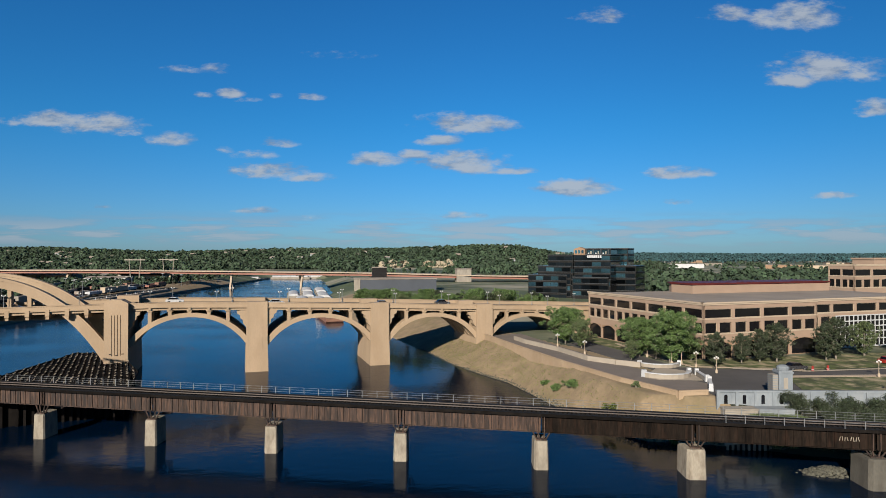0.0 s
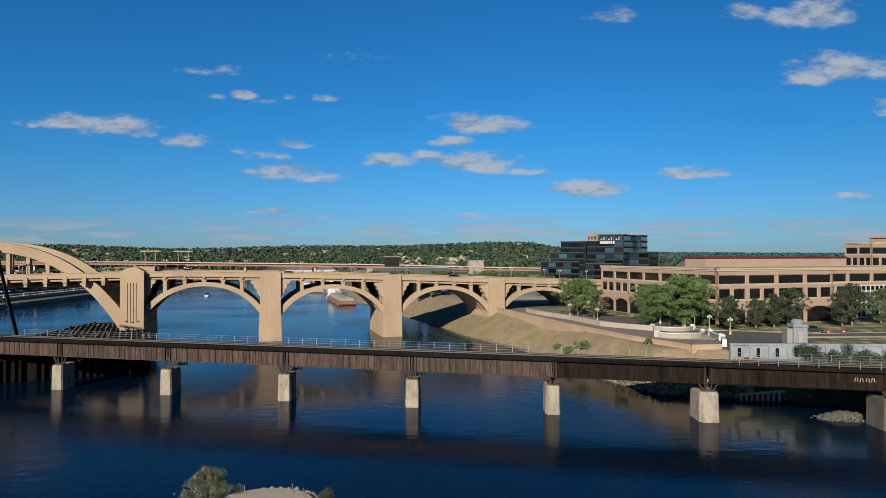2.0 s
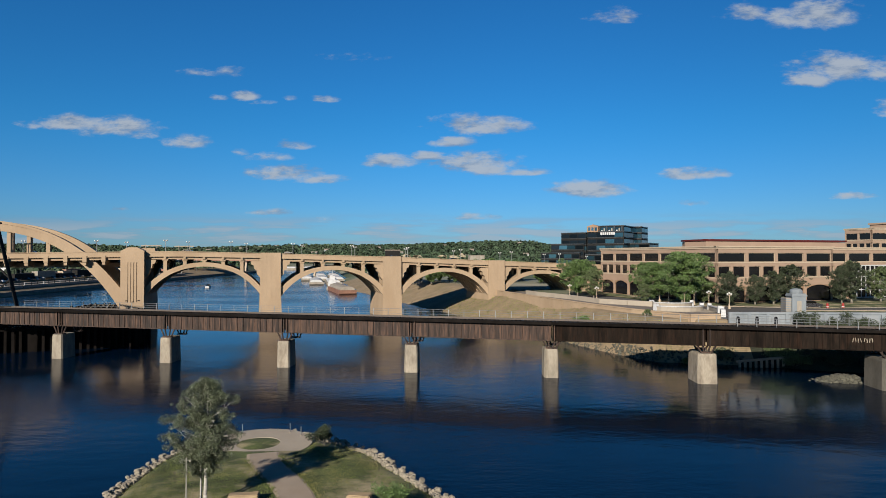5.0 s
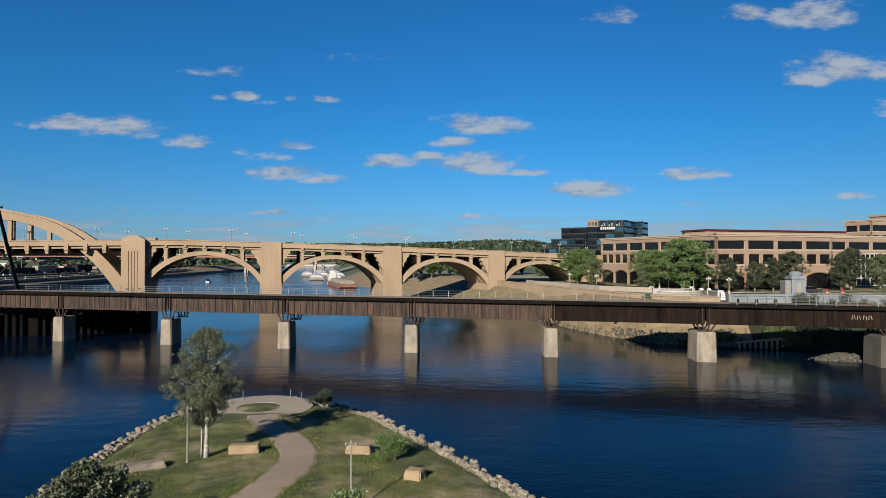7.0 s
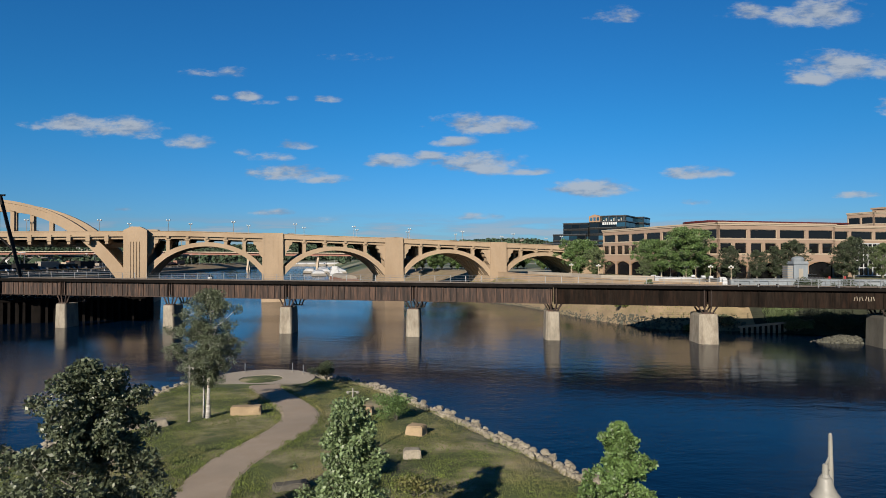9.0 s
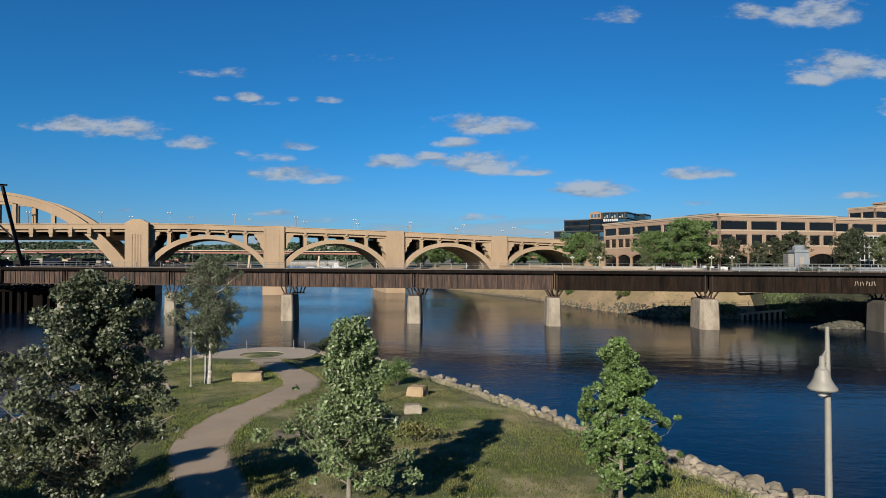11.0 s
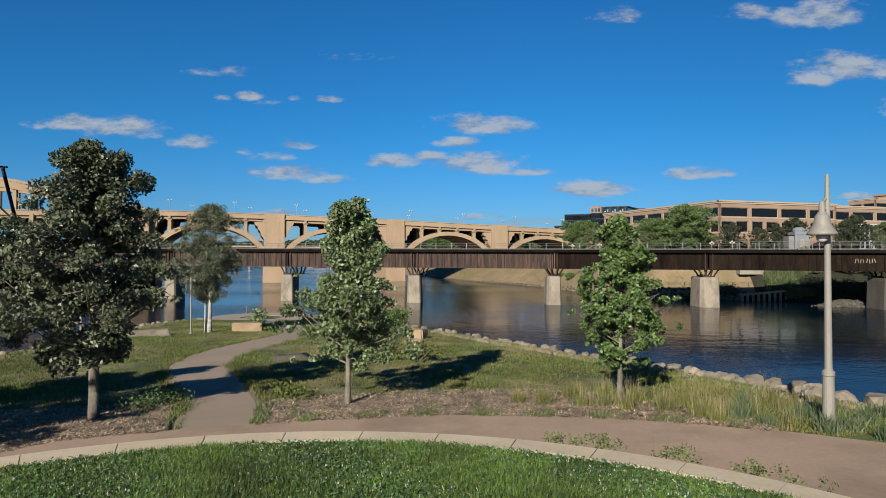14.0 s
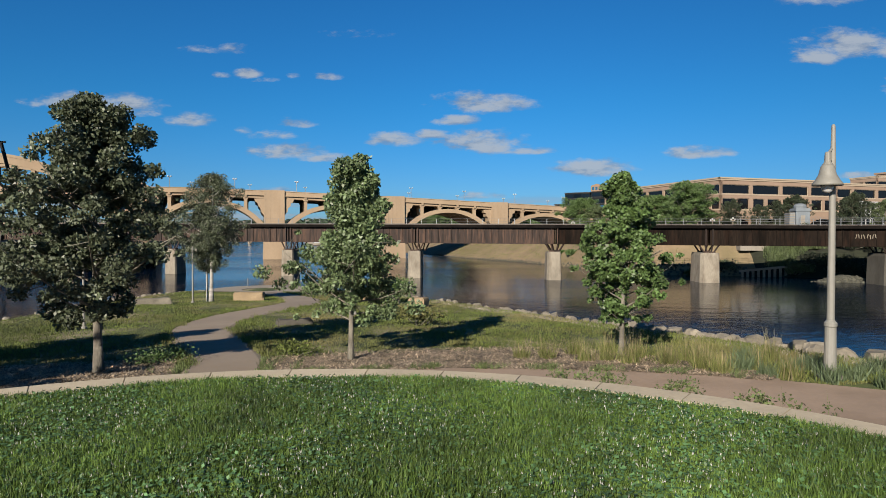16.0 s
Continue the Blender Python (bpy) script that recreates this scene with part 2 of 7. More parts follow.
MAT = dict(
    water=water_material(),
    concrete=material("buff_concrete", (0.53, 0.395, 0.262), 0.85, 0.86, 1.1, 0.12, 5, 0.2, stain=(0.36, 0.25, 0.15), stain_scale=0.2, stain_amount=0.4, stretch=(1, 1, 0.35), bump_dist=0.03),
    pier=material("weathered_pier_concrete", (0.43, 0.38, 0.30), 0.9, 0.7, 1.15, 0.6, 6, 0.4, stain=(0.16, 0.12, 0.085), stain_scale=0.9, stain_amount=0.6, stretch=(1, 1, 0.4), obj=0.06),
    rust=material("rusty_brown_steel", (0.040, 0.023, 0.017), 0.85, 0.3, 1.7, 1.1, 8, 0.4, metal=0.0, stain=(0.145, 0.08, 0.052), stain_scale=1.5, stain_amount=0.7, stretch=(2.0, 2.0, 0.2), obj=0.35),
    darksteel=material("brown_black_steel", (0.017, 0.012, 0.009), 0.9, 0.35, 1.7, 0.7, 7, 0.3, spec=0.08, stain=(0.045, 0.024, 0.016), stain_scale=1.3, stain_amount=0.45, stretch=(1.6, 1.6, 0.22), obj=0.3),
    black=material("black_steel", (0.016, 0.016, 0.016), 0.8, 0.7, 1.5, 0.8, 9, 0.2, spec=0.15),
    rail=material("galvanised_rail", (0.34, 0.36, 0.38), 0.5, 0.85, 1.1, 1, 10, 0.1, metal=0.5),
    darkpier=material("dark_grey_concrete", (0.15, 0.14, 0.115), 0.9, 0.65, 1.15, 0.6, 6, 0.4, stain=(0.08, 0.07, 0.055), stain_scale=0.7, stain_amount=0.75, stretch=(1, 1, 0.4)),
    timber=material("dark_timber", (0.012, 0.010, 0.009), 0.95, 0.6, 1.5, 0.7, 8, 0.3, spec=0.06, obj=0.3),
    brick=material("tan_brick_wall", (0.47, 0.335, 0.245), 0.85, 0.9, 1.08, 0.15, 9, 0.2, stretch=(1, 1, 1.6)),
    trimstone=material("cream_stone_trim", (0.62, 0.50, 0.37), 0.8, 0.92, 1.06, 0.3, 8, 0.1),
    brickband=material("brown_brick_band", (0.40, 0.255, 0.16), 0.85, 0.9, 1.08, 0.3, 9, 0.2),
    roofgrey=material("grey_gravel_roof", (0.36, 0.31, 0.26), 0.95, 0.8, 1.15, 0.1, 4, 0.2),
    redmetal=material("dark_red_metal", (0.13, 0.018, 0.014), 0.5, 0.85, 1.15, 0.4, 6, 0.05),
    glass=glass_dark("dark_window_glass", (0.012, 0.012, 0.014)),
    trackrail=material("brown_track_rail", (0.13, 0.105, 0.09), 0.6, 0.8, 1.2, 1, 8, 0.1, metal=0.3),
    bandmetal=material("dark_band_metal", (0.05, 0.055, 0.06), 0.3, 0.85, 1.1, 0.3, 4, 0.05, spec=0.6),
    towerglass=material("black_tower_glass", (0.035, 0.05, 0.065), 0.05, 0.85, 1.15, 0.2, 3.0, 0.0, metal=0.8, obj=0.8),
    tealglass=material("teal_tower_glass", (0.14, 0.32, 0.42), 0.05, 0.85, 1.15, 0.2, 3.0, 0.0, metal=0.85, obj=0.6),
    white=material("white_paint", (0.70, 0.72, 0.74), 0.7, 0.88, 1.05, 0.4, 6, 0.1, stain=(0.42, 0.43, 0.44), stain_scale=0.6, stain_amount=0.4, stretch=(1, 1, 0.4)),
    asphalt=material("asphalt", (0.095, 0.09, 0.088), 0.9, 0.8, 1.2, 0.2, 6, 0.2),
    paving=material("brown_paving", (0.23, 0.195, 0.17), 0.9, 0.85, 1.12, 0.25, 5, 0.2),
    path=material("pinkish_concrete_path", (0.55, 0.41, 0.30), 0.9, 0.85, 1.1, 0.35, 14, 0.25, stain=(0.22, 0.15, 0.10), stain_scale=0.5, stain_amount=0.45),
    walkway=material("grey_tan_walkway", (0.47, 0.385, 0.295), 0.9, 0.85, 1.1, 0.35, 14, 0.25, stain=(0.34, 0.25, 0.17), stain_scale=0.45, stain_amount=0.4),
    blockstone=material("buff_seat_stone", (0.47, 0.35, 0.21), 0.85, 0.8, 1.1, 1.5, 14, 0.3, obj=0.1),
    plaza=material("pale_concrete_plaza", (0.48, 0.42, 0.34), 0.9, 0.88, 1.08, 0.4, 10, 0.2),
    curb=material("cream_concrete_curb", (0.82, 0.71, 0.52), 0.85, 0.85, 1.08, 0.8, 16, 0.25, obj=0.06),
    lawn=material("lawn_soil", (0.06, 0.10, 0.02), 0.95, 0.55, 1.35, 0.4, 9, 0.5, stain=(0.14, 0.12, 0.045), stain_scale=0.35, stain_amount=0.3),
    meadow=material("rough_grass_ground", (0.095, 0.125, 0.03), 0.95, 0.35, 1.5, 0.4, 7, 0.7, stain=(0.46, 0.38, 0.24), stain_scale=0.3, stain_amount=0.95),
    darkground=material("dark_green_ground", (0.028, 0.034, 0.016), 0.95, 0.5, 1.4, 0.5, 5, 0.6),
    bank=material("bank_gravel_slope", (0.36, 0.27, 0.165), 0.95, 0.75, 1.15, 0.3, 2.2, 0.6, stain=(0.20, 0.17, 0.08), stain_scale=0.12, stain_amount=0.6, bump_dist=0.12),
    field=material("far_ground", (0.08, 0.12, 0.05), 0.95, 0.6, 1.3, 0.012, 0.08, 0.0, stain=(0.50, 0.45, 0.36), stain_scale=0.006, stain_amount=0.85),
    mulch=material("bark_mulch", (0.52, 0.41, 0.29), 0.95, 0.4, 1.4, 2.5, 26, 0.9, island=0.65),
    rock=material("limestone_rock", (0.36, 0.32, 0.25), 0.9, 0.6, 1.2, 1.4, 12, 0.5, obj=0.18),
    darkrock=material("dark_riprap", (0.14, 0.138, 0.105), 0.95, 0.6, 1.25, 0.8, 8, 0.4, obj=0.3, island=0.35),
    bark=material("grey_bark", (0.30, 0.275, 0.22), 0.95, 0.5, 1.25, 4, 26, 0.9, stain=(0.12, 0.10, 0.08), stain_scale=7.0, stain_amount=0.7, stretch=(1, 1, 0.4)),
    birch=material("white_birch_bark", (0.62, 0.60, 0.55), 0.8, 0.75, 1.05, 5, 30, 0.3, stain=(0.12, 0.1, 0.09), stain_scale=3.0, stain_amount=0.6, stretch=(0.5, 0.5, 2.2)),
    leafgrey=material("silvery_green_leaf", (0.15, 0.185, 0.105), 0.48, 0.7, 1.3, 1.5, 10, 0.0, island=0.45, trans=0.25, spec=0.5),
    leafsilver=material("pale_silver_green_leaf", (0.22, 0.31, 0.135), 0.5, 0.7, 1.3, 1.2, 10, 0.0, island=0.5, trans=0.25, spec=0.5),
    leaf=material("green_leaf", (0.175, 0.235, 0.10), 0.55, 0.7, 1.3, 1.2, 10, 0.0, island=0.45, trans=0.3, spec=0.35),
    leafbright=material("bright_green_leaf", (0.17, 0.28, 0.085), 0.5, 0.7, 1.3, 1.2, 10, 0.0, island=0.45, trans=0.3, spec=0.45),
    leafdark=material("dark_green_leaf", (0.06, 0.085, 0.04), 0.6, 0.7, 1.3, 0.8, 6, 0.0, island=0.45, trans=0.2),
    # white paint dulled and blued: the shade on the flood wall is in its colour
    shadewhite=material("weathered_shade_tinted_white", (0.29, 0.335, 0.375), 0.75, 0.8, 1.1, 0.4, 6, 0.15, stain=(0.36, 0.39, 0.41), stain_scale=0.5, stain_amount=0.5, stretch=(1, 1, 0.4)),
    slate=material("slate_blue_metal", (0.07, 0.085, 0.11), 0.7, 0.85, 1.1, 0.1, 2, 0.1),
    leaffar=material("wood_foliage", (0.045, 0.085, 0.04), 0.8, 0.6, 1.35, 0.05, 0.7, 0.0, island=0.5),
    # the blue of distance haze is mixed into this foliage colour
    leafhaze=material("haze_tinted_foliage", (0.04, 0.11, 0.12), 0.9, 0.7, 1.3, 0.01, 0.1, 0.0, island=0.35),
    grass=material("lawn_grass_blade", (0.185, 0.31, 0.055), 0.6, 0.45, 1.4, 0.7, 8, 0.0, island=0.5, trans=0.3),
    drygrass=material("meadow_grass_blade", (0.19, 0.245, 0.05), 0.7, 0.5, 1.4, 0.35, 8, 0.0, island=0.45, trans=0.25, stain=(0.36, 0.29, 0.13), stain_scale=0.2, stain_amount=0.75),
    yellowgrass=material("ornamental_yellow_grass", (0.29, 0.32, 0.09), 0.7, 0.7, 1.25, 0.8, 8, 0.0, island=0.35, trans=0.25),
    bluegrass=material("ornamental_blue_green_grass", (0.19, 0.26, 0.13), 0.6, 0.7, 1.25, 0.8, 8, 0.0, island=0.35, trans=0.25),
    seedstalk=material("pale_seed_stalk", (0.46, 0.39, 0.20), 0.8, 0.7, 1.2, 0.8, 8, 0.0, island=0.3, trans=0.2),
    weed=material("low_weed_leaf", (0.20, 0.26, 0.09), 0.6, 0.6, 1.3, 0.8, 8, 0.0, island=0.4, trans=0.25),
    cloverleaf=material("clover_leaf", (0.14, 0.28, 0.11), 0.55, 0.5, 1.4, 0.6, 8, 0.0, island=0.45, trans=0.2),
    clover=material("white_clover_flower", (0.75, 0.75, 0.72), 0.8, 0.9, 1.05, 2, 9, 0.0),
    lamp=material("grey_cream_lamp_paint", (0.35, 0.34, 0.30), 0.55, 0.9, 1.06, 1, 12, 0.1),
    globe=material("white_globe", (0.8, 0.8, 0.78), 0.3, 0.95, 1.03, 1, 8, 0.0),
    redbridge=material("red_brown_girder", (0.40, 0.17, 0.12), 0.7, 0.8, 1.15, 0.05, 0.5, 0.0),
    greyconc=material("grey_concrete", (0.42, 0.38, 0.32), 0.9, 0.8, 1.1, 0.3, 3, 0.2, stain=(0.24, 0.21, 0.17), stain_scale=0.5, stain_amount=0.5, stretch=(1, 1, 0.5)),
    cliff=material("limestone_cliff", (0.62, 0.53, 0.38), 0.95, 0.6, 1.15, 0.05, 0.3, 0.3, stretch=(1, 1, 3)),
    car=material("car_paint", (0.05, 0.05, 0.055), 0.3, 0.9, 1.1, 1, 5, 0.0, spec=0.7),
    carwhite=material("white_car_paint", (0.7, 0.7, 0.7), 0.3, 0.9, 1.05, 1, 5, 0.0, spec=0.7),
    carred=material("red_car_paint", (0.42, 0.03, 0.02), 0.35, 0.9, 1.05, 1, 5, 0.0, spec=0.6),
    rubber=material("black_rubber", (0.015, 0.015, 0.015), 0.85, 0.9, 1.1, 1, 5, 0.0),
    hull=material("rust_brown_hull", (0.32, 0.16, 0.105), 0.7, 0.7, 1.2, 0.3, 2, 0.1),
)

# ---- builders ----
WATER = -3.75


def bm_new():
    return bmesh.new()


def box(bm, x0, x1, y0, y1, z0, z1, m=None, taper=0.0):
    """A block; taper draws its top in by so much on each side."""
    c = [(x0, y0, z0), (x1, y0, z0), (x1, y1, z0), (x0, y1, z0),
         (x0 + taper, y0 + taper, z1), (x1 - taper, y0 + taper, z1), (x1 - taper, y1 - taper, z1), (x0 + taper, y1 - taper, z1)]
    v = [bm.verts.new(m @ Vector(p) if m else p) for p in c]
    for f in ((3, 2, 1, 0), (4, 5, 6, 7), (0, 1, 5, 4), (1, 2, 6, 5), (2, 3, 7, 6), (3, 0, 4, 7)):
        bm.faces.new([v[i] for i in f])
    return v


def prism(bm, pts, a, b, axis="y", m=None):
    """A closed outline in the other two axes, pushed from a to b along axis."""
    def p3(p, q):
        return {"y": (p[0], q, p[1]), "z": (p[0], p[1], q), "x": (q, p[0], p[1])}[axis]
    lo = [bm.verts.new(m @ Vector(p3(p, a)) if m else p3(p, a)) for p in pts]
    hi = [bm.verts.new(m @ Vector(p3(p, b)) if m else p3(p, b)) for p in pts]
    n = len(pts)
    bm.faces.new(lo[::-1]), bm.faces.new(hi)
    for i in range(n):
        bm.faces.new((lo[i], lo[(i + 1) % n], hi[(i + 1) % n], hi[i]))


def tube(bm, p, q, r0, r1=None, n=8, caps=True):
    p, q = Vector(p), Vector(q)
    r1 = r0 if r1 is None else r1
    d = (q - p).normalized()
    a = d.orthogonal().normalized()
    b = d.cross(a)
    rings = []
    for c, r in ((p, r0), (q, r1)):
        rings.append([bm.verts.new(c + a * (r * math.cos(2 * math.pi * i / n)) + b * (r * math.sin(2 * math.pi * i / n))) for i in range(n)])
    for i in range(n):
        bm.faces.new((rings[0][i], rings[0][(i + 1) % n], rings[1][(i + 1) % n], rings[1][i]))
    if caps:
        bm.faces.new(rings[0][::-1]), bm.faces.new(rings[1])


def lathe(bm, prof, n=16, at=(0, 0, 0)):
    """A turned shape from (radius, height) pairs."""
    rings = []
    for r, h in prof:
        rings.append([bm.verts.new((at[0] + r * math.cos(2 * math.pi * i / n), at[1] + r * math.sin(2 * math.pi * i / n), at[2] + h)) for i in range(n)])
    for a, b in zip(rings, rings[1:]):
        for i in range(n):
            bm.faces.new((a[i], a[(i + 1) % n], b[(i + 1) % n], b[i]))
    bm.faces.new(rings[0][::-1]), bm.faces.new(rings[-1])


def mesh_of(name, bm, mat, smooth=False):
    bmesh.ops.recalc_face_normals(bm, faces=bm.faces)
    me = bpy.data.meshes.new(name)
    bm.to_mesh(me)
    bm.free()
    me.materials.append(MAT[mat])
    if smooth:
        me.polygons.foreach_set("use_smooth", [True] * len(me.polygons))
    return me


def part(name, bm, mat, parent=None, label="", smooth=False):
    ob = new(name, mesh_of(name, bm, mat, smooth))
    if parent:
        ob.parent = parent
    if label:
        ob["label"] = label
    return ob


def piece(name, me, parent, m):
    """One more object on a shared mesh, under its thing."""
    ob = new(name, me)
    ob.parent = parent
    ob.matrix_basis = m
    return ob


def thing(name, m, label, category, group="", kind=""):
    ob = new(name)
    ob.matrix_world = m
    return tagged(ob, label, category, group, kind)


def raw_mesh(name, verts, faces, mat):
    """A mesh from arrays; faces all have the same number of corners."""
    verts, faces = np.asarray(verts, dtype=np.float32), np.asarray(faces, dtype=np.int32)
    k = faces.shape[1]
    me = bpy.data.meshes.new(name)
    me.vertices.add(len(verts))
    me.vertices.foreach_set("co", verts.ravel())
    me.loops.add(faces.size)
    me.loops.foreach_set("vertex_index", faces.ravel())
    me.polygons.add(len(faces))
    me.polygons.foreach_set("loop_start", np.arange(0, faces.size, k, dtype=np.int32))
    me.polygons.foreach_set("loop_total", np.full(len(faces), k, dtype=np.int32))
    me.update(calc_edges=True)
    me.materials.append(MAT[mat])
    return me


def lerp(x, xs, ys):
    return float(np.interp(x, xs, ys))


def smooth_line(pts, n=6):
    out = []
    p = [pts[0]] + list(pts) + [pts[-1]]
    for i in range(1, len(p) - 2):
        for j in range(n):
            t = j / n
            out.append(tuple(0.5 * ((2 * p[i][k]) + (-p[i - 1][k] + p[i + 1][k]) * t + (2 * p[i - 1][k] - 5 * p[i][k] + 4 * p[i + 1][k] - p[i + 2][k]) * t * t
                                    + (-p[i - 1][k] + 3 * p[i][k] - 3 * p[i + 1][k] + p[i + 2][k]) * t ** 3) for k in range(2)))
    out.append(tuple(pts[-1]))
    return out


def inside(px, py, poly):
    px, py = np.asarray(px), np.asarray(py)
    r = np.zeros(px.shape, dtype=bool)
    n = len(poly)
    for i in range(n):
        (ax, ay), (bx, by) = poly[i], poly[(i + 1) % n]
        cond = ((ay > py) != (by > py)) & (px < (bx - ax) * (py - ay) / ((by - ay) if by != ay else 1e-9) + ax)
        r ^= cond
    return r


# ---- ground and river ----
SHORE_X = (-150, -90, -70, -45, -8, -4, 3.0, 9.5, 15.6, 20.5, 24.0, 29.0, 33.0, 46, 56, 72, 110, 160, 260)
SHORE_Y = (800, 520, 400, 300, 205, 196, 175, 161, 150, 134, 122, 110, 103, 100, 95, 91, 84, 60, -60)
LEFT_X = (-260, -215, -205, -190, -185, -190, -230)
LEFT_Y = (900, 800, 500, 300, 220, 120, -60)


def seg_dist(px, py, xs, ys):
    """Distance to a broken line, and the side: plus to the right of it as it is walked."""
    best, side = np.full(px.shape, 1e9), np.zeros(px.shape)
    for ax, ay, bx, by in zip(xs, ys, xs[1:], ys[1:]):
        dx, dy = bx - ax, by - ay
        t = np.clip(((px - ax) * dx + (py - ay) * dy) / (dx * dx + dy * dy), 0, 1)
        qx, qy = px - ax - t * dx, py - ay - t * dy
        d = np.hypot(qx, qy)
        s = np.sign(dx * (py - ay) - dy * (px - ax))
        near = d < best
        best, side = np.where(near, d, best), np.where(near, s, side)
    return best * side


def ground_z(px, py):
    r = seg_dist(px, py, SHORE_X, SHORE_Y)          # plus on the land of the building
    le = -seg_dist(px, py, LEFT_X, LEFT_Y)          # plus on the far left land
    width = np.interp(py, (100, 104, 114, 137, 182, 230, 400), (3.0, 3.2, 4.6, 7.0, 13.0, 18.0, 22.0))
    top = np.where(py < 106, 0.6, 2.75)
    a = np.where(r < 0, np.maximum(WATER - 0.2 + r * 0.5, -6.0), WATER - 0.2 + (top - WATER + 0.2) * np.clip(r / width, 0, 1))
    a = np.where((py < 106) & (r > 4.2), np.interp(py, (103.4, 104.4), (0.4, 2.75)), a)
    b = np.where(le < 0, np.maximum(WATER - 0.2 + le * 0.5, -6.0), WATER - 0.2 + 1.9 * np.clip(le / 1.5, 0, 1) + 3.6 * np.clip((le - 1.5) / 16, 0, 1))
    z = np.maximum(a, b)
    far = np.clip((py - 830) / 60, 0, 1)
    hill = np.clip((py - 1150) / 500, 0, 1)
    hill = hill * hill * (3 - 2 * hill)
    rise = 30 + 5 * np.sin(px * 0.004 + 1) + 3 * np.sin(px * 0.011)
    rise = rise * np.clip((420 - px) / 220, 0.0, 1) + 2
    return np.where(py > 830, np.maximum(z, WATER + 5 * far) + hill * rise, z)


def build_ground():
    def steps(stops):
        out = []
        for (a, st), (b, _) in zip(stops, stops[1:]):
            out += list(np.arange(a, b, st))
        return np.array(out + [stops[-1][0]])
    xs = steps([(-4500, 300), (-1500, 60), (-420, 20), (-240, 2), (-176, 12), (-30, 2.5), (-10, 1.3), (70, 4), (140, 15), (300, 60), (1500, 300), (4500, 1)])
    ys = steps([(-2500, 200), (-100, 20), (60, 4), (84, 1.2), (215, 4), (330, 15), (900, 40), (1900, 300), (4700, 1)])
    gx, gy = np.meshgrid(xs, ys)
    gz = ground_z(gx, gy)
    v = np.stack([gx.ravel(), gy.ravel(), gz.ravel()], 1)
    nx, ny = len(xs), len(ys)
    i = (np.arange(ny - 1)[:, None] * nx + np.arange(nx - 1)[None]).ravel()
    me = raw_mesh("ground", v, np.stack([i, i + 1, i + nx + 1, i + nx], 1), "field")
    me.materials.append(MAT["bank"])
    me.materials.append(MAT["darkground"])
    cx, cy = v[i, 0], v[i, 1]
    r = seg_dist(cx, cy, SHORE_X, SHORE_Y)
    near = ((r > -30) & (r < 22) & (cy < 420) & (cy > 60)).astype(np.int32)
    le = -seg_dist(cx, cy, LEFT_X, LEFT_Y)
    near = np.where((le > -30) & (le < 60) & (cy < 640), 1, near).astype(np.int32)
    # right bank beyond x 47 and below y 106: darker green ground
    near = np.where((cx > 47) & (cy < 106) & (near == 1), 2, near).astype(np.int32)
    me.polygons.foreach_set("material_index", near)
    me.polygons.foreach_set("use_smooth", np.ones(len(me.polygons), dtype=bool))
    tagged(new("ground", me), "river banks, gravel slope and far flat land", "ground", kind="structure")
    bm = bm_new()
    for x0, x1, y0, y1 in ((-4500, 4500, -2500, 4700),):
        bm.faces.new([bm.verts.new((x, y, WATER)) for x, y in ((x0, y0), (x1, y0), (x1, y1), (x0, y1))])
    tagged(part("river_water", bm, "water"), "dark blue rippled river water reflecting sky and bridges", "water", kind="structure")


build_ground()

# ---- concrete arch bridge ----
BR = pose(-16.55, 173.95, 0, 0, 0, 17.5)
BW = 19.0


def par_z(s):
    """Height of the parapet's top along the bridge."""
    return lerp(s, (-150, -125, -92, -55, -32, 0, 31, 62, 100), (12.9, 13.8, 14.1, 14.6, 14.1, 13.15, 12.0, 10.9, 9.6))


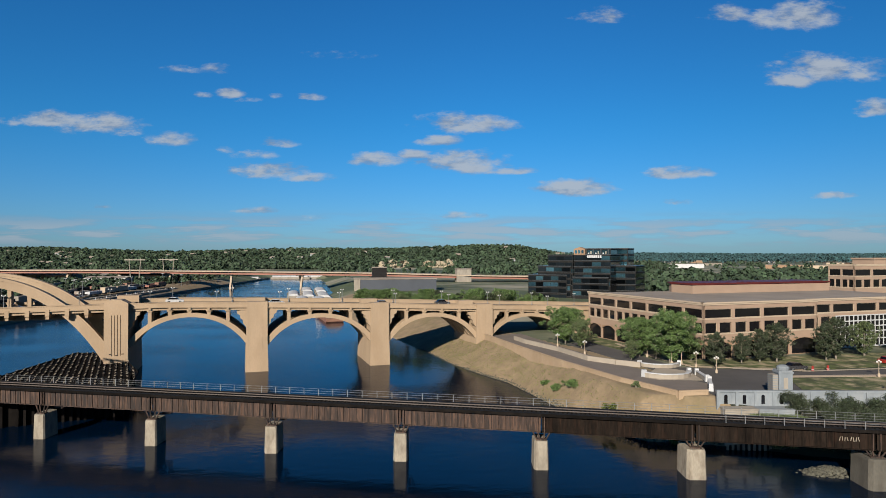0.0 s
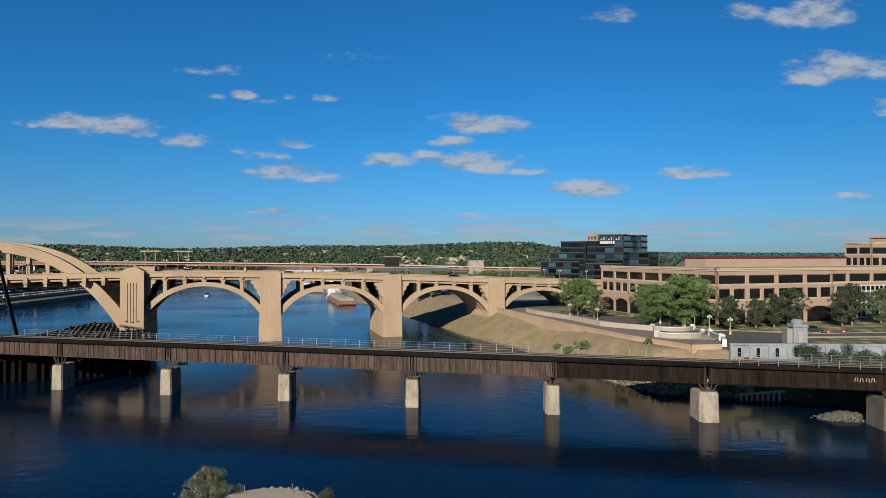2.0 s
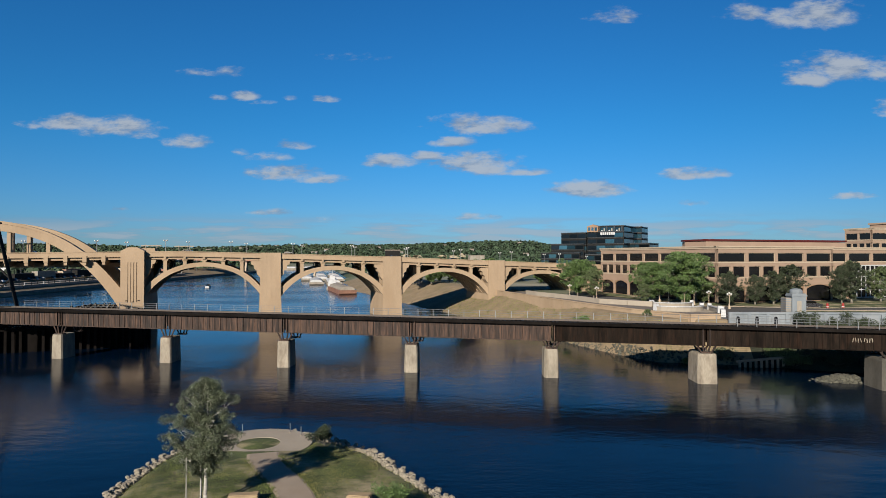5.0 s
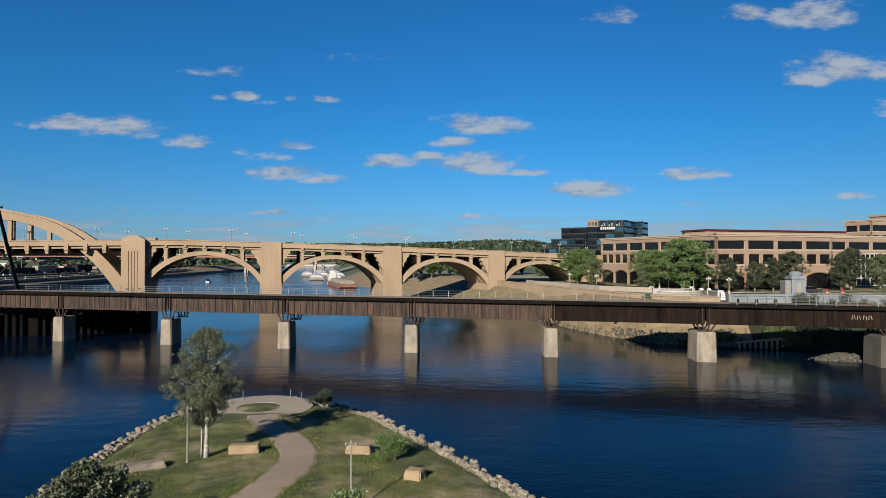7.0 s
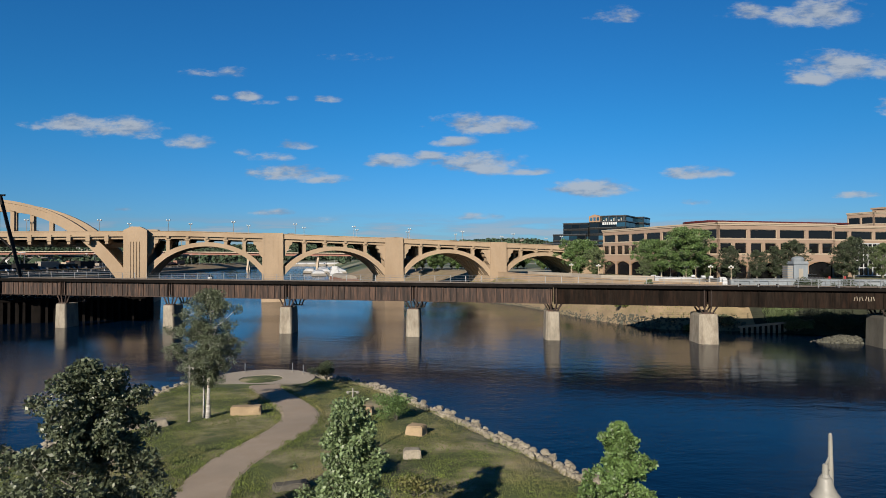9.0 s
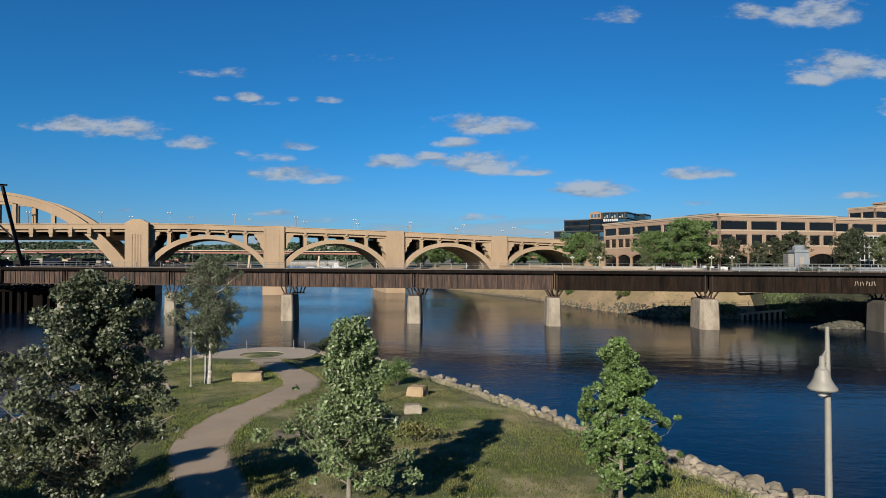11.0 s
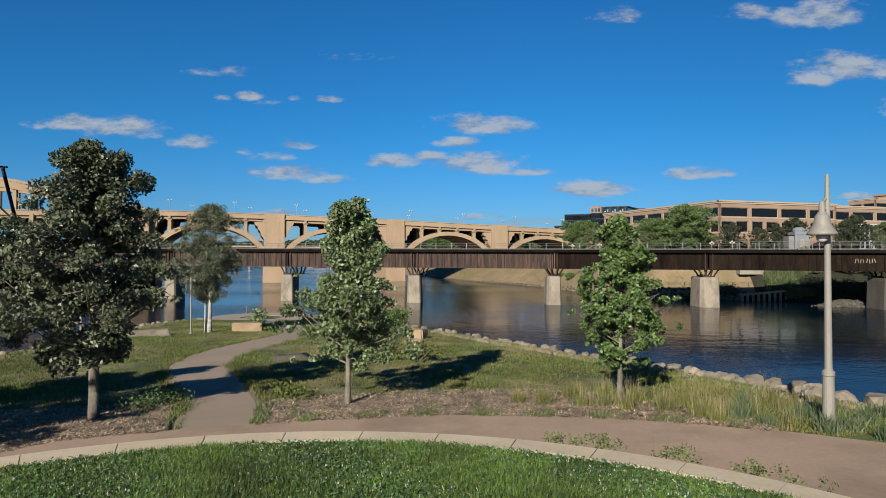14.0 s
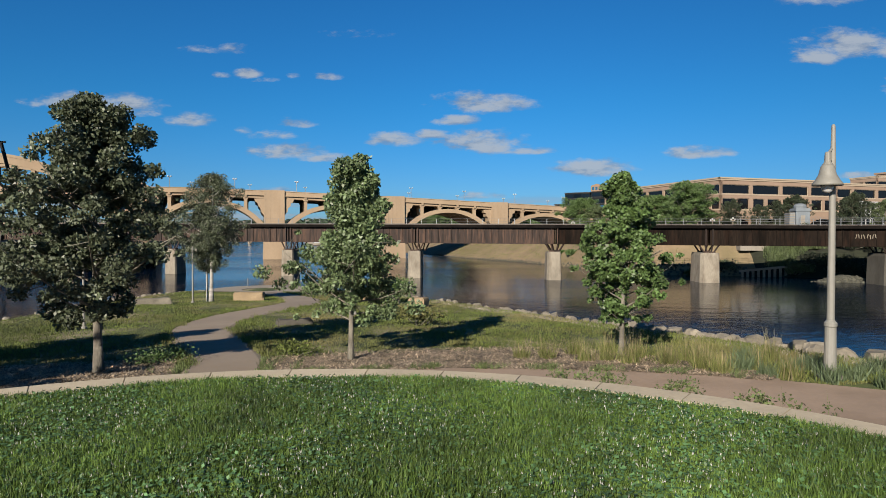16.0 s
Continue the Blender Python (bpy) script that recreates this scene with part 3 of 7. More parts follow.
def arch_bridge():
    br = thing("arch_bridge", BR, "buff concrete open-spandrel arch road bridge across the river", "bridge")
    # deck, parapets and fascia in short straight bays
    s = -150.0
    k = 0
    while s < 99:
        e = min(s + 8.0, 100.0)
        za, zb = par_z(s), par_z(e)
        bm = bm_new()
        prism(bm, [(s, za - 2.0), (e, zb - 2.0), (e, zb - 1.15), (s, za - 1.15)], 0.35, BW - 0.35)
        part("deck_slab", bm, "concrete", br)
        for y0, y1 in ((0.0, 0.4), (BW - 0.4, BW)):
            bm = bm_new()
            prism(bm, [(s, za - 1.15), (e, zb - 1.15), (e, zb - 0.18), (s, za - 0.18)], y0 + 0.06, y1 - 0.06)
            prism(bm, [(s, za - 0.18), (e, zb - 0.18), (e, zb), (s, za)], y0 - 0.05, y1 + 0.05)
            prism(bm, [(s, za - 1.35), (e, zb - 1.35), (e, zb - 1.15), (s, za - 1.15)], y0 - 0.16, y1)
            part("parapet", bm, "concrete", br)
        bm = bm_new()
        prism(bm, [(s, za - 1.14), (e, zb - 1.14), (e, zb - 1.10), (s, za - 1.10)], 0.5, BW - 0.5)
        part("roadway", bm, "asphalt", br)
        s, k = e, k + 1
    # piers
    for c, w, pro, up in ((-64.7, 5.3, 1.3, 1.0), (-32.2, 5.2, 0.35, 0.12), (0.0, 5.0, 0.35, 0.12), (30.6, 4.9, 0.35, 0.1)):
        zt = par_z(c) + up
        bm = bm_new()
        big = c < -60
        prism(bm, [(c - w / 2 - 0.35, -7), (c + w / 2 + 0.35, -7), (c + w / 2 + 0.05, 4.2), (c + w / 2, zt), (c - w / 2, zt), (c - w / 2 - 0.05, 4.2)] if not big else
              [(c - w / 2 - 0.3, -7), (c + w / 2 + 0.3, -7), (c + w / 2, 4), (c + w / 2, zt - 0.9), (c + w / 2 - 1.2, zt - 0.25), (c + 1, zt), (c - 1, zt), (c - w / 2 + 1.2, zt - 0.25), (c - w / 2, zt - 0.9), (c - w / 2, 4)], -pro, 3.4)
        part("pier_front", bm, "concrete", br)
        bm = bm_new()
        prism(bm, [(c - w / 2 - 0.35, -7), (c + w / 2 + 0.35, -7), (c + w / 2 + 0.0, 4.4), (c + w / 2 - 0.5, zt - 1.6), (c - w / 2 + 0.5, zt - 1.6), (c - w / 2, 4.4)], 3.4, BW - 3.4)
        part("pier_body", bm, "concrete", br)
        bm = bm_new()
        prism(bm, [(c - w / 2 - 0.35, -7), (c + w / 2 + 0.35, -7), (c + w / 2, 4.2), (c + w / 2, zt), (c - w / 2, zt), (c - w / 2, 4.2)], BW - 3.4, BW + pro)
        part("pier_back", bm, "concrete", br)
        # raised facing; sunk slots stay open between its pieces
        if big:
            lo, hi = zt - 13.4, zt - 3.7
            cuts = [-w / 2 + 0.02, -0.95, -0.3, 0.35, 1.0, w / 2 - 0.02]
            for i in range(5):
                bm = bm_new()
                box(bm, c + cuts[i] + (0.09 if i else 0), c + cuts[i + 1] - (0.09 if i < 4 else 0), -pro - 0.14, -pro + 0.02, lo, hi)
                part("facing_strip", bm, "concrete", br)
            for z0, z1 in ((1.0, lo), (hi, zt - 0.95)):
                bm = bm_new()
                box(bm, c - w / 2 + 0.02, c + w / 2 - 0.02, -pro - 0.14, -pro + 0.02, min(z0, z1 - 0.1), z1)
                part("facing_panel", bm, "concrete", br)
            for i in range(3):
                bm = bm_new()
                box(bm, c - 1.5 + 1.35 * i, c - 1.0 + 1.35 * i, -pro - 0.18, -pro + 0.05, lo + 0.3 - 0.3 * (i % 2), lo + 0.5 - 0.3 * (i % 2))
                part("drain_opening", bm, "black", br)
        else:
            for i in range(5):
                bm = bm_new()
                x = c - w / 2 + 0.25 + (w - 0.5) * i / 4
                box(bm, x - 0.18, x + 0.18, -pro - 0.03, -pro + 0.02, 2.2, zt - 0.9)
                part("pilaster_rib", bm, "concrete", br)
        # shoulders that carry the deck beside the pier
        for sg in (-1, 1):
            if big and sg < 0:
                continue
            for y0, y1 in ((0.25, 3.0), (BW - 3.0, BW - 0.25)):
                bm = bm_new()
                x = c + sg * w / 2
                prism(bm, [(x, zt - 2.0 - up), (x + sg * 2.4, zt - 2.1 - up), (x + sg * 2.2, zt - 2.9 - up), (x + sg * 1.6, zt - 3.2 - up), (x + sg * 1.5, zt - 4.0 - up), (x + sg * 0.9, zt - 4.5 - up), (x + sg * 0.8, zt - 5.4 - up), (x, zt - 6.4 - up)], y0, y1)
                part("corbel", bm, "concrete", br)

    def spandrel_arch(a, b, spring, crown, t0, t1, cols):
        """A barrel between the piers with columns on its back that carry the deck."""
        mid, half = (a + b) / 2, (b - a) / 2

        def zi(x):
            q = abs((x - mid) / half)
            return crown - (crown - spring) * (0.72 * q ** 2 + 0.28 * q ** 4.5)

        def ze(x):
            q = abs((x - mid) / half)
            return zi(x) + t0 + (t1 - t0) * q ** 2.5
        n = 28
        xs = [a + (b - a) * i / n for i in range(n + 1)]
        bm = bm_new()
        rows = []
        for x in xs:
            rows.append([bm.verts.new((x, y, z)) for y, z in ((0.55, zi(x)), (BW - 0.55, zi(x)), (BW - 0.55, ze(x)), (0.55, ze(x)))])
        for p, q in zip(rows, rows[1:]):
            for i in range(4):
                bm.faces.new((p[i], p[(i + 1) % 4], q[(i + 1) % 4], q[i]))
        bm.faces.new(rows[0]), bm.faces.new(rows[-1][::-1])
        part("arch_barrel", bm, "concrete", br)
        # edge ring proud of the barrel, and ribs under it
        for y0, y1 in ((0.28, 1.5), (BW - 1.5, BW - 0.28)):
            bm = bm_new()
            rows = []
            for x in xs:
                rows.append([bm.verts.new((x, y, z)) for y, z in ((y0, zi(x) - 0.22), (y1, zi(x) - 0.22), (y1, ze(x) + 0.1), (y0, ze(x) + 0.1))])
            for p, q in zip(rows, rows[1:]):
                for i in range(4):
                    bm.faces.new((p[i], p[(i + 1) % 4], q[(i + 1) % 4], q[i]))
            bm.faces.new(rows[0]), bm.faces.new(rows[-1][::-1])
            part("arch_ring", bm, "concrete", br)
        for y in (4.6, 8.0, 11.4, 14.8):
            bm = bm_new()
            rows = []
            for x in xs:
                rows.append([bm.verts.new((x, yy, z)) for yy, z in ((y, zi(x) - 0.18), (y + 0.5, zi(x) - 0.18), (y + 0.5, zi(x) + 0.2), (y, zi(x) + 0.2))])
            for p, q in zip(rows, rows[1:]):
                for i in range(4):
                    bm.faces.new((p[i], p[(i + 1) % 4], q[(i + 1) % 4], q[i]))
            part("soffit_rib", bm, "concrete", br)
        for i in range(1, cols + 1):
            x = a + (b - a) * i / (cols + 1)
            zt = par_z(x) - 1.9
            if zt - ze(x) < 0.15:
                continue
            for y in (0.3, 5.0, 9.2, 13.4, BW - 1.3):
                bm = bm_new()
                box(bm, x - 0.42, x + 0.42, y, y + 1.0, ze(x) - 0.3, zt)
                if y < 1 or y > BW - 2:
                    box(bm, x - 0.62, x + 0.62, y - 0.14, y + 1.1, zt - 0.45, zt + 0.02)
                    box(bm, x - 0.3, x + 0.3, y - 0.42, y + 0.2, zt - 0.02, zt + 0.75)
                part("spandrel_column", bm, "concrete", br)
            bm = bm_new()
            box(bm, x - 0.3, x + 0.3, 0.4, BW - 0.4, zt - 0.7, zt + 0.05)
            part("cross_beam", bm, "concrete", br)

    spandrel_arch(-62.1, -34.8, 3.6, 10.9, 0.75, 1.9, 5)
    spandrel_arch(-29.6, -2.5, 2.9, 9.9, 0.75, 1.9, 4)
    spandrel_arch(2.5, 28.15, 2.4, 9.2, 0.75, 1.8, 4)
    spandrel_arch(33.05, 57.0, 3.0, 8.4, 0.7, 1.5, 4)
    # land abutment
    bm = bm_new()
    prism(bm, [(57, -1), (100, -1), (100, par_z(100) - 1.9), (57, par_z(57) - 1.9)], 0.3, BW - 0.3)
    part("abutment", bm, "concrete", br)
    # tied rainbow arch of the main span
    mid = -108.2

    def ext(x):
        return 22.0 - 6.46e-5 * abs(x) ** 3.37

    def inn(x):
        return 19.8 - 3.65e-5 * abs(x) ** 3.57
    xs = [-41.0 + 82.0 * i / 60 for i in range(61)]
    for y0, y1 in ((1.3, 3.2), (BW - 3.2, BW - 1.3)):
        bm = bm_new()
        rows = [[bm.verts.new((mid + x, y, z)) for y, z in ((y0, inn(x)), (y1, inn(x)), (y1, ext(x)), (y0, ext(x)))] for x in xs]
        for p, q in zip(rows, rows[1:]):
            for i in range(4):
                bm.faces.new((p[i], p[(i + 1) % 4], q[(i + 1) % 4], q[i]))
        bm.faces.new(rows[0]), bm.faces.new(rows[-1][::-1])
        part("main_arch_rib", bm, "concrete", br)
        bm = bm_new()
        rows = [[bm.verts.new((mid + x, y, z)) for y, z in ((y0 - 0.12, ext(x) - 0.5), (y1 + 0.12, ext(x) - 0.5), (y1 + 0.12, ext(x) + 0.15), (y0 - 0.12, ext(x) + 0.15))] for x in xs]
        for p, q in zip(rows, rows[1:]):
            for i in range(4):
                bm.faces.new((p[i], p[(i + 1) % 4], q[(i + 1) % 4], q[i]))
        part("rib_coping", bm, "concrete", br)
        for i in range(-8, 9):
            x = i * 4.1
            if inn(x) - par_z(mid + x) < 0.4:
                continue
            bm = bm_new()
            box(bm, mid + x - 0.4, mid + x + 0.4, y0 + 0.3, y1 - 0.3, par_z(mid + x) - 2.0, inn(x) + 0.4)
            part("hanger", bm, "concrete", br)
    for i in range(-9, 10):
        x = mid + i * 4.1
        z = par_z(x) - 1.95
        bm = bm_new()
        box(bm, x - 0.35, x + 0.35, -0.05, BW + 0.05, z - 1.2, z)
        box(bm, x - 0.45, x + 0.45, -0.25, 0.5, z - 0.5, z + 1.0)
        part("floor_beam", bm, "concrete", br)
    bm = bm_new()
    box(bm, mid - 41, mid + 41, 5, BW - 5, par_z(mid) - 3.4, par_z(mid) - 2.3)
    part("stringer", bm, "concrete", br)
    bm = bm_new()
    box(bm, -157, -149, -1.2, BW + 1.2, -7, par_z(-150) + 1)
    part("far_pier", bm, "concrete", br)
    return br


arch_bridge()


def bridge_lamps():
    first = None
    for side, y in (("front", 0.6), ("back", BW - 0.6)):
        for i in range(12):
            s = -104 + 15.5 * i + (0 if y < 5 else 3.5)
            z = par_z(s) - 1.1
            m = BR @ pose(s, y, z)
            if first is None:
                first = thing("bridge_lamp", m, "slender pale lamp post with two white globes on the bridge sidewalk", "street lamp", "bridge lamps")
                bm = bm_new()
                lathe(bm, [(0.16, 0), (0.16, 0.4), (0.08, 0.6), (0.06, 3.6), (0.05, 3.9)], 8)
                part("post", bm, "rail", first)
                bm = bm_new()
                tube(bm, (-0.35, 0, 3.6), (0.35, 0, 3.6), 0.04)
                part("crossarm", bm, "rail", first)
                for x in (-0.35, 0.35):
                    bm = bm_new()
                    bmesh.ops.create_uvsphere(bm, u_segments=8, v_segments=6, radius=0.19, matrix=pose(x, 0, 3.8))
                    part("globe", bm, "globe", first, smooth=True)
            else:
                copy_thing(first, m)


bridge_lamps()

# ---- railway bridge on stone piers ----
RB = pose(-6.05, 93.4, 0, 0, 0, -10.8)
RPIERS = [(-60.5, 0), (-40.3, 0), (-20.0, 0), (0.2, 0), (20.5, 0), (41.0, 1), (63.0, 1)]


def rail_z(s):
    return 4.0 - 0.004 * s


def railway_bridge():
    rb = thing("railway_bridge", RB, "rusty brown plate girder railway bridge on concrete river piers", "bridge")
    edges = [-73.0] + [p for p, _ in RPIERS] + [80.0]
    # plate girders with stiffeners: one mesh of each for all spans
    bm = bm_new()
    box(bm, 0, 1.0, -0.02, 0.02, 0, 2.3)
    web = mesh_of("web_plate", bm, "rust")
    bm = bm_new()
    box(bm, -0.05, 0.05, -0.10, 0.0, 0.02, 2.28)
    stiff = mesh_of("stiffener", bm, "rust")
    dark_stiff = stiff.copy()
    dark_stiff.materials[0] = MAT["darksteel"]
    for a, b in zip(edges, edges[1:]):
        # spans that end past 24 take the darker steel
        skin = "rust" if b < 24 else "darksteel"
        for gy in (0.55, 4.4):
            za, zb = rail_z(a), rail_z(b)
            bm = bm_new()
            prism(bm, [(a + 0.1, za - 2.55), (b - 0.1, zb - 2.55), (b - 0.1, zb - 0.3), (a + 0.1, za - 0.3)], gy, gy + 0.05)
            part("girder_web", bm, skin, rb)
            for dz, hw in ((-2.62, 0.24), (-0.34, 0.24)):
                bm = bm_new()
                prism(bm, [(a + 0.1, za + dz), (b - 0.1, zb + dz), (b - 0.1, zb + dz + 0.09), (a + 0.1, za + dz + 0.09)], gy - hw, gy + hw)
                part("girder_flange", bm, skin, rb)
        x = a + 0.5
        while x < b - 0.2:
            piece("stiffener", stiff if b < 24 else dark_stiff, rb, pose(x, 0.55, rail_z(x) - 2.56))
            x += 0.98
        bm = bm_new()
        prism(bm, [(a, rail_z(a) - 0.22), (b, rail_z(b) - 0.22), (b, rail_z(b) + 0.02), (a, rail_z(a) + 0.02)], 0.05, 5.1)
        part("deck", bm, "black", rb, "dark timber and steel deck")
        bm = bm_new()
        prism(bm, [(a, rail_z(a) - 0.3), (b, rail_z(b) - 0.3), (b, rail_z(b) + 0.1), (a, rail_z(a) + 0.1)], -0.05, 0.05)
        part("edge_beam", bm, "timber", rb)
        for y in (1.75, 3.2):
            bm = bm_new()
            prism(bm, [(a, rail_z(a) + 0.1), (b, rail_z(b) + 0.1), (b, rail_z(b) + 0.24), (a, rail_z(a) + 0.24)], y, y + 0.08)
            part("rail", bm, "trackrail", rb)
    # sleepers
    bm = bm_new()
    box(bm, -0.11, 0.11, 1.1, 3.9, 0.0, 0.1)
    sl = mesh_of("sleeper", bm, "timber")
    x = -72
    while x < 79:
        piece("sleeper", sl, rb, pose(x, 0, rail_z(x)))
        x += 0.62
    # hand rails
    bm = bm_new()
    box(bm, -0.04, 0.04, -0.04, 0.04, 0, 1.1)
    post = mesh_of("railing_post", bm, "rail")
    for y, s0, s1 in ((5.0, -72, 80), (0.12, 4, 80)):
        x = s0
        while x < s1:
            if y > 1 or x > 44:
                piece("railing_post", post, rb, pose(x, y, rail_z(x)))
            x += 2.4
        for h in (0.35, 0.72, 1.08):
            if y < 1 and h < 0.5:
                continue
            bm = bm_new()
            tube(bm, (max(s0, 44 if y < 1 else s0), y, rail_z(s0) + h), (s1, y, rail_z(s1) + h), 0.024, n=6)
            part("hand_rail", bm, "rail", rb)
    # concrete piers with cut corners and splayed steel bearings
    for s, kind in RPIERS:
        hw, h = (0.95, 0.25) if kind == 0 else (1.2, 0.25)
        z0 = WATER - 2
        bm = bm_new()
        ln = 3.9 if kind == 0 else 4.6
        y0 = -0.3 if kind == 0 else -0.4
        out = [(-hw * 0.72, y0), (hw * 0.85, y0), (hw, y0 + 0.25), (hw, y0 + ln - 0.5), (hw * 0.6, y0 + ln), (-hw * 0.6, y0 + ln), (-hw, y0 + ln - 0.5), (-hw, y0 + 0.5)]
        mm = pose(s, 0, 0, 0, 0, 9)
        lo = [bm.verts.new(mm @ Vector((x * 1.12, (y - 2) * 1.04 + 2, z0))) for x, y in out]
        wl = [bm.verts.new(mm @ Vector((x * 1.08, (y - 2) * 1.02 + 2, WATER + 0.35))) for x, y in out]
        up = [bm.verts.new(mm @ Vector((x, y, h - 0.3))) for x, y in out]
        tp = [bm.verts.new(mm @ Vector((x * 0.93, (y - 2) * 0.98 + 2, h))) for x, y in out]
        for a, b in ((lo, wl), (wl, up), (up, tp)):
            for i in range(8):
                bm.faces.new((a[i], a[(i + 1) % 8], b[(i + 1) % 8], b[i]))
        bm.faces.new(lo[::-1]), bm.faces.new(tp)
        # the pier past 55 takes the darker concrete
        part("river_pier", bm, "darkpier" if s > 55 else "pier", rb, "weathered grey concrete river pier")
        zb = rail_z(s) - 2.6
        for gy in (0.55, 4.4):
            for dx in (-1.25, -0.5, 0.5, 1.25):
                bm = bm_new()
                tube(bm, (s + dx * 0.45, gy, h - 0.02), (s + dx, gy, zb + 0.05), 0.11, n=6)
                part("bearing_strut", bm, "rust", rb)
            bm = bm_new()
            box(bm, s - 0.75, s + 0.75, gy - 0.4, gy + 0.4, h - 0.02, h + 0.16)
            part("bearing_plate", bm, "rust", rb)
            bm = bm_new()
            box(bm, s - 0.5, s - 0.38, gy - 0.3, gy, zb, zb + 2.3)
            box(bm, s + 0.38, s + 0.5, gy - 0.3, gy, zb, zb + 2.3)
            part("end_stiffener", bm, "rust", rb)
    # white paint marks on the web, unreadable
    for i in range(8):
        x = 58.7 + 0.3 * i + (0.12 if i > 3 else 0.0)
        bm = bm_new()
        box(bm, -0.05, 0.05, 0.0, 0.008, -0.27, 0.27, pose(x, 0.385, rail_z(x) - 1.3 + 0.05 * math.sin(2.1 * i), 0, (12, -8, 6, -14)[i % 4], 0))
        part("painted_mark", bm, "pier", rb)
    return rb


railway_bridge()


def truss_span():
    """The black lattice truss that stands on the next span."""
    tr = thing("lift_truss", RB, "black steel lattice truss span standing on the railway bridge", "truss")

    def member(p, q, w=0.22):
        bm = bm_new()
        tube(bm, p, q, w, n=4)
        part("truss_member", bm, "black", tr)
    x0, z0, h = -73.4, 4.2, 15.0
    for y in (0.4, 4.8):
        member((x0, y, z0), (x0 - 4.6, y, z0 + h), 0.3)
        member((x0 - 1.5, y, z0 + 5.0), (x0 - 8, y, z0), 0.16)
        member((x0 - 1.5, y, z0 + 5.0), (x0 - 8, y, z0 + 10), 0.16)
        member((x0, y, z0), (x0 - 42, y, z0))
        member((x0 - 3.6, y, z0 + h), (x0 - 42, y, z0 + h))
        for i in range(5):
            xa = x0 - 8 - 8 * i
            member((xa, y, z0), (xa, y, z0 + h), 0.16)
            member((xa, y, z0), (xa - 8, y, z0 + h), 0.14)
            member((xa, y, z0 + h), (xa - 8, y, z0), 0.14)
    for i in range(6):
        xa = x0 - 4 - 7 * i
        member((xa, 0.4, z0 + h), (xa, 4.8, z0 + h), 0.14)
    bm = bm_new()
    box(bm, x0 - 42, x0 + 0.4, -0.1, 5.2, 1.5, 4.1)
    part("truss_deck", bm, "rust", tr)


truss_span()


def fender():
    """Field of old timber piles round the foot of the main pier, with a dark fill for the shade between them."""
    fe = thing("pile_fender", pose(0, 0, 0), "dark timber pile fender, pile heads coloured pale as sunlit, round the bridge pier", "fender")
    area = [(-124, 112), (-101, 128), (-93.5, 135), (-96, 168), (-90, 168), (-74, 152), (-67, 141.5), (-58.5, 119.5), (-80, 109), (-124, 93)]
    # added dark solid in place of the shade deep between the piles
    bm = bm_new()
    prism(bm, [(-123, 111.5), (-101, 126.8), (-94.5, 134), (-95.2, 167), (-90.5, 167), (-74.8, 151.4), (-68, 141), (-59.4, 119.9), (-80, 109.8), (-123, 94)], WATER - 1, 0.25, "z")
    part("crib", bm, "timber", fe)
    bm = bm_new()
    box(bm, -0.22, 0.22, -0.22, 0.22, WATER - 1, 0.75, taper=0.02)
    box(bm, -0.11, 0.11, -0.11, 0.11, 0.749, 0.80, taper=0.02)
    pile = mesh_of("timber_post", bm, "timber")
    # pile tops take pale concrete: the sun on them is put into colour
    pile.materials.append(MAT["pier"])
    for f in pile.polygons:
        if f.center.z > 0.74:
            f.material_index = 1
    rr = random.Random(12)
    ca, sa = 0.896, 0.444
    co = np.empty(len(pile.vertices) * 3)
    pile.vertices.foreach_get("co", co)
    co = co.reshape(-1, 3)
    quads = [list(f.vertices) for f in pile.polygons]
    slots = [f.material_index for f in pile.polygons]
    vs, fs, ms = [], [], []
    for i in range(-8, 64):
        for k in range(-34, 36):
            x, y = -60 - ca * i * 1.15 + sa * k * 1.15 + rr.uniform(-0.08, 0.08), 146 - sa * i * 1.15 - ca * k * 1.15 + rr.uniform(-0.08, 0.08)
            if not inside(np.array([x]), np.array([y]), area)[0] or rr.random() < 0.08:
                continue
            dz = rr.uniform(-0.35, 0.12)
            if x > -92 and y < 142 and not inside(np.array([x + 2.2, x, x - 1.0]), np.array([y, y - 2.2, y - 1.8]), area).all():
                piece("timber_post", pile, fe, pose(x, y, dz, 0, 0, 26))
            else:
                o = sum(len(v) for v in vs)
                vs.append(co + (x, y, dz))
                fs += [[q + o for q in f] for f in quads]
                ms += slots
    me = raw_mesh("pile_field", np.concatenate(vs), fs, "timber")
    me.materials.append(MAT["pier"])
    me.polygons.foreach_set("material_index", ms)
    field = new("pile_field", me)
    field.parent = fe
    tagged(field, kind="stuff")
    edge = area + area[:1]
    for (ax, ay), (bx, by) in zip(edge, edge[1:]):
        ln, ang = math.hypot(bx - ax, by - ay), math.degrees(math.atan2(by - ay, bx - ax))
        for z in (0.3,):
            bm = bm_new()
            box(bm, 0, ln, -0.1, 0.1, z - 0.2, z + 0.2, pose(ax, ay, 0, 0, 0, ang))
            part("wale", bm, "timber", fe)


fender()
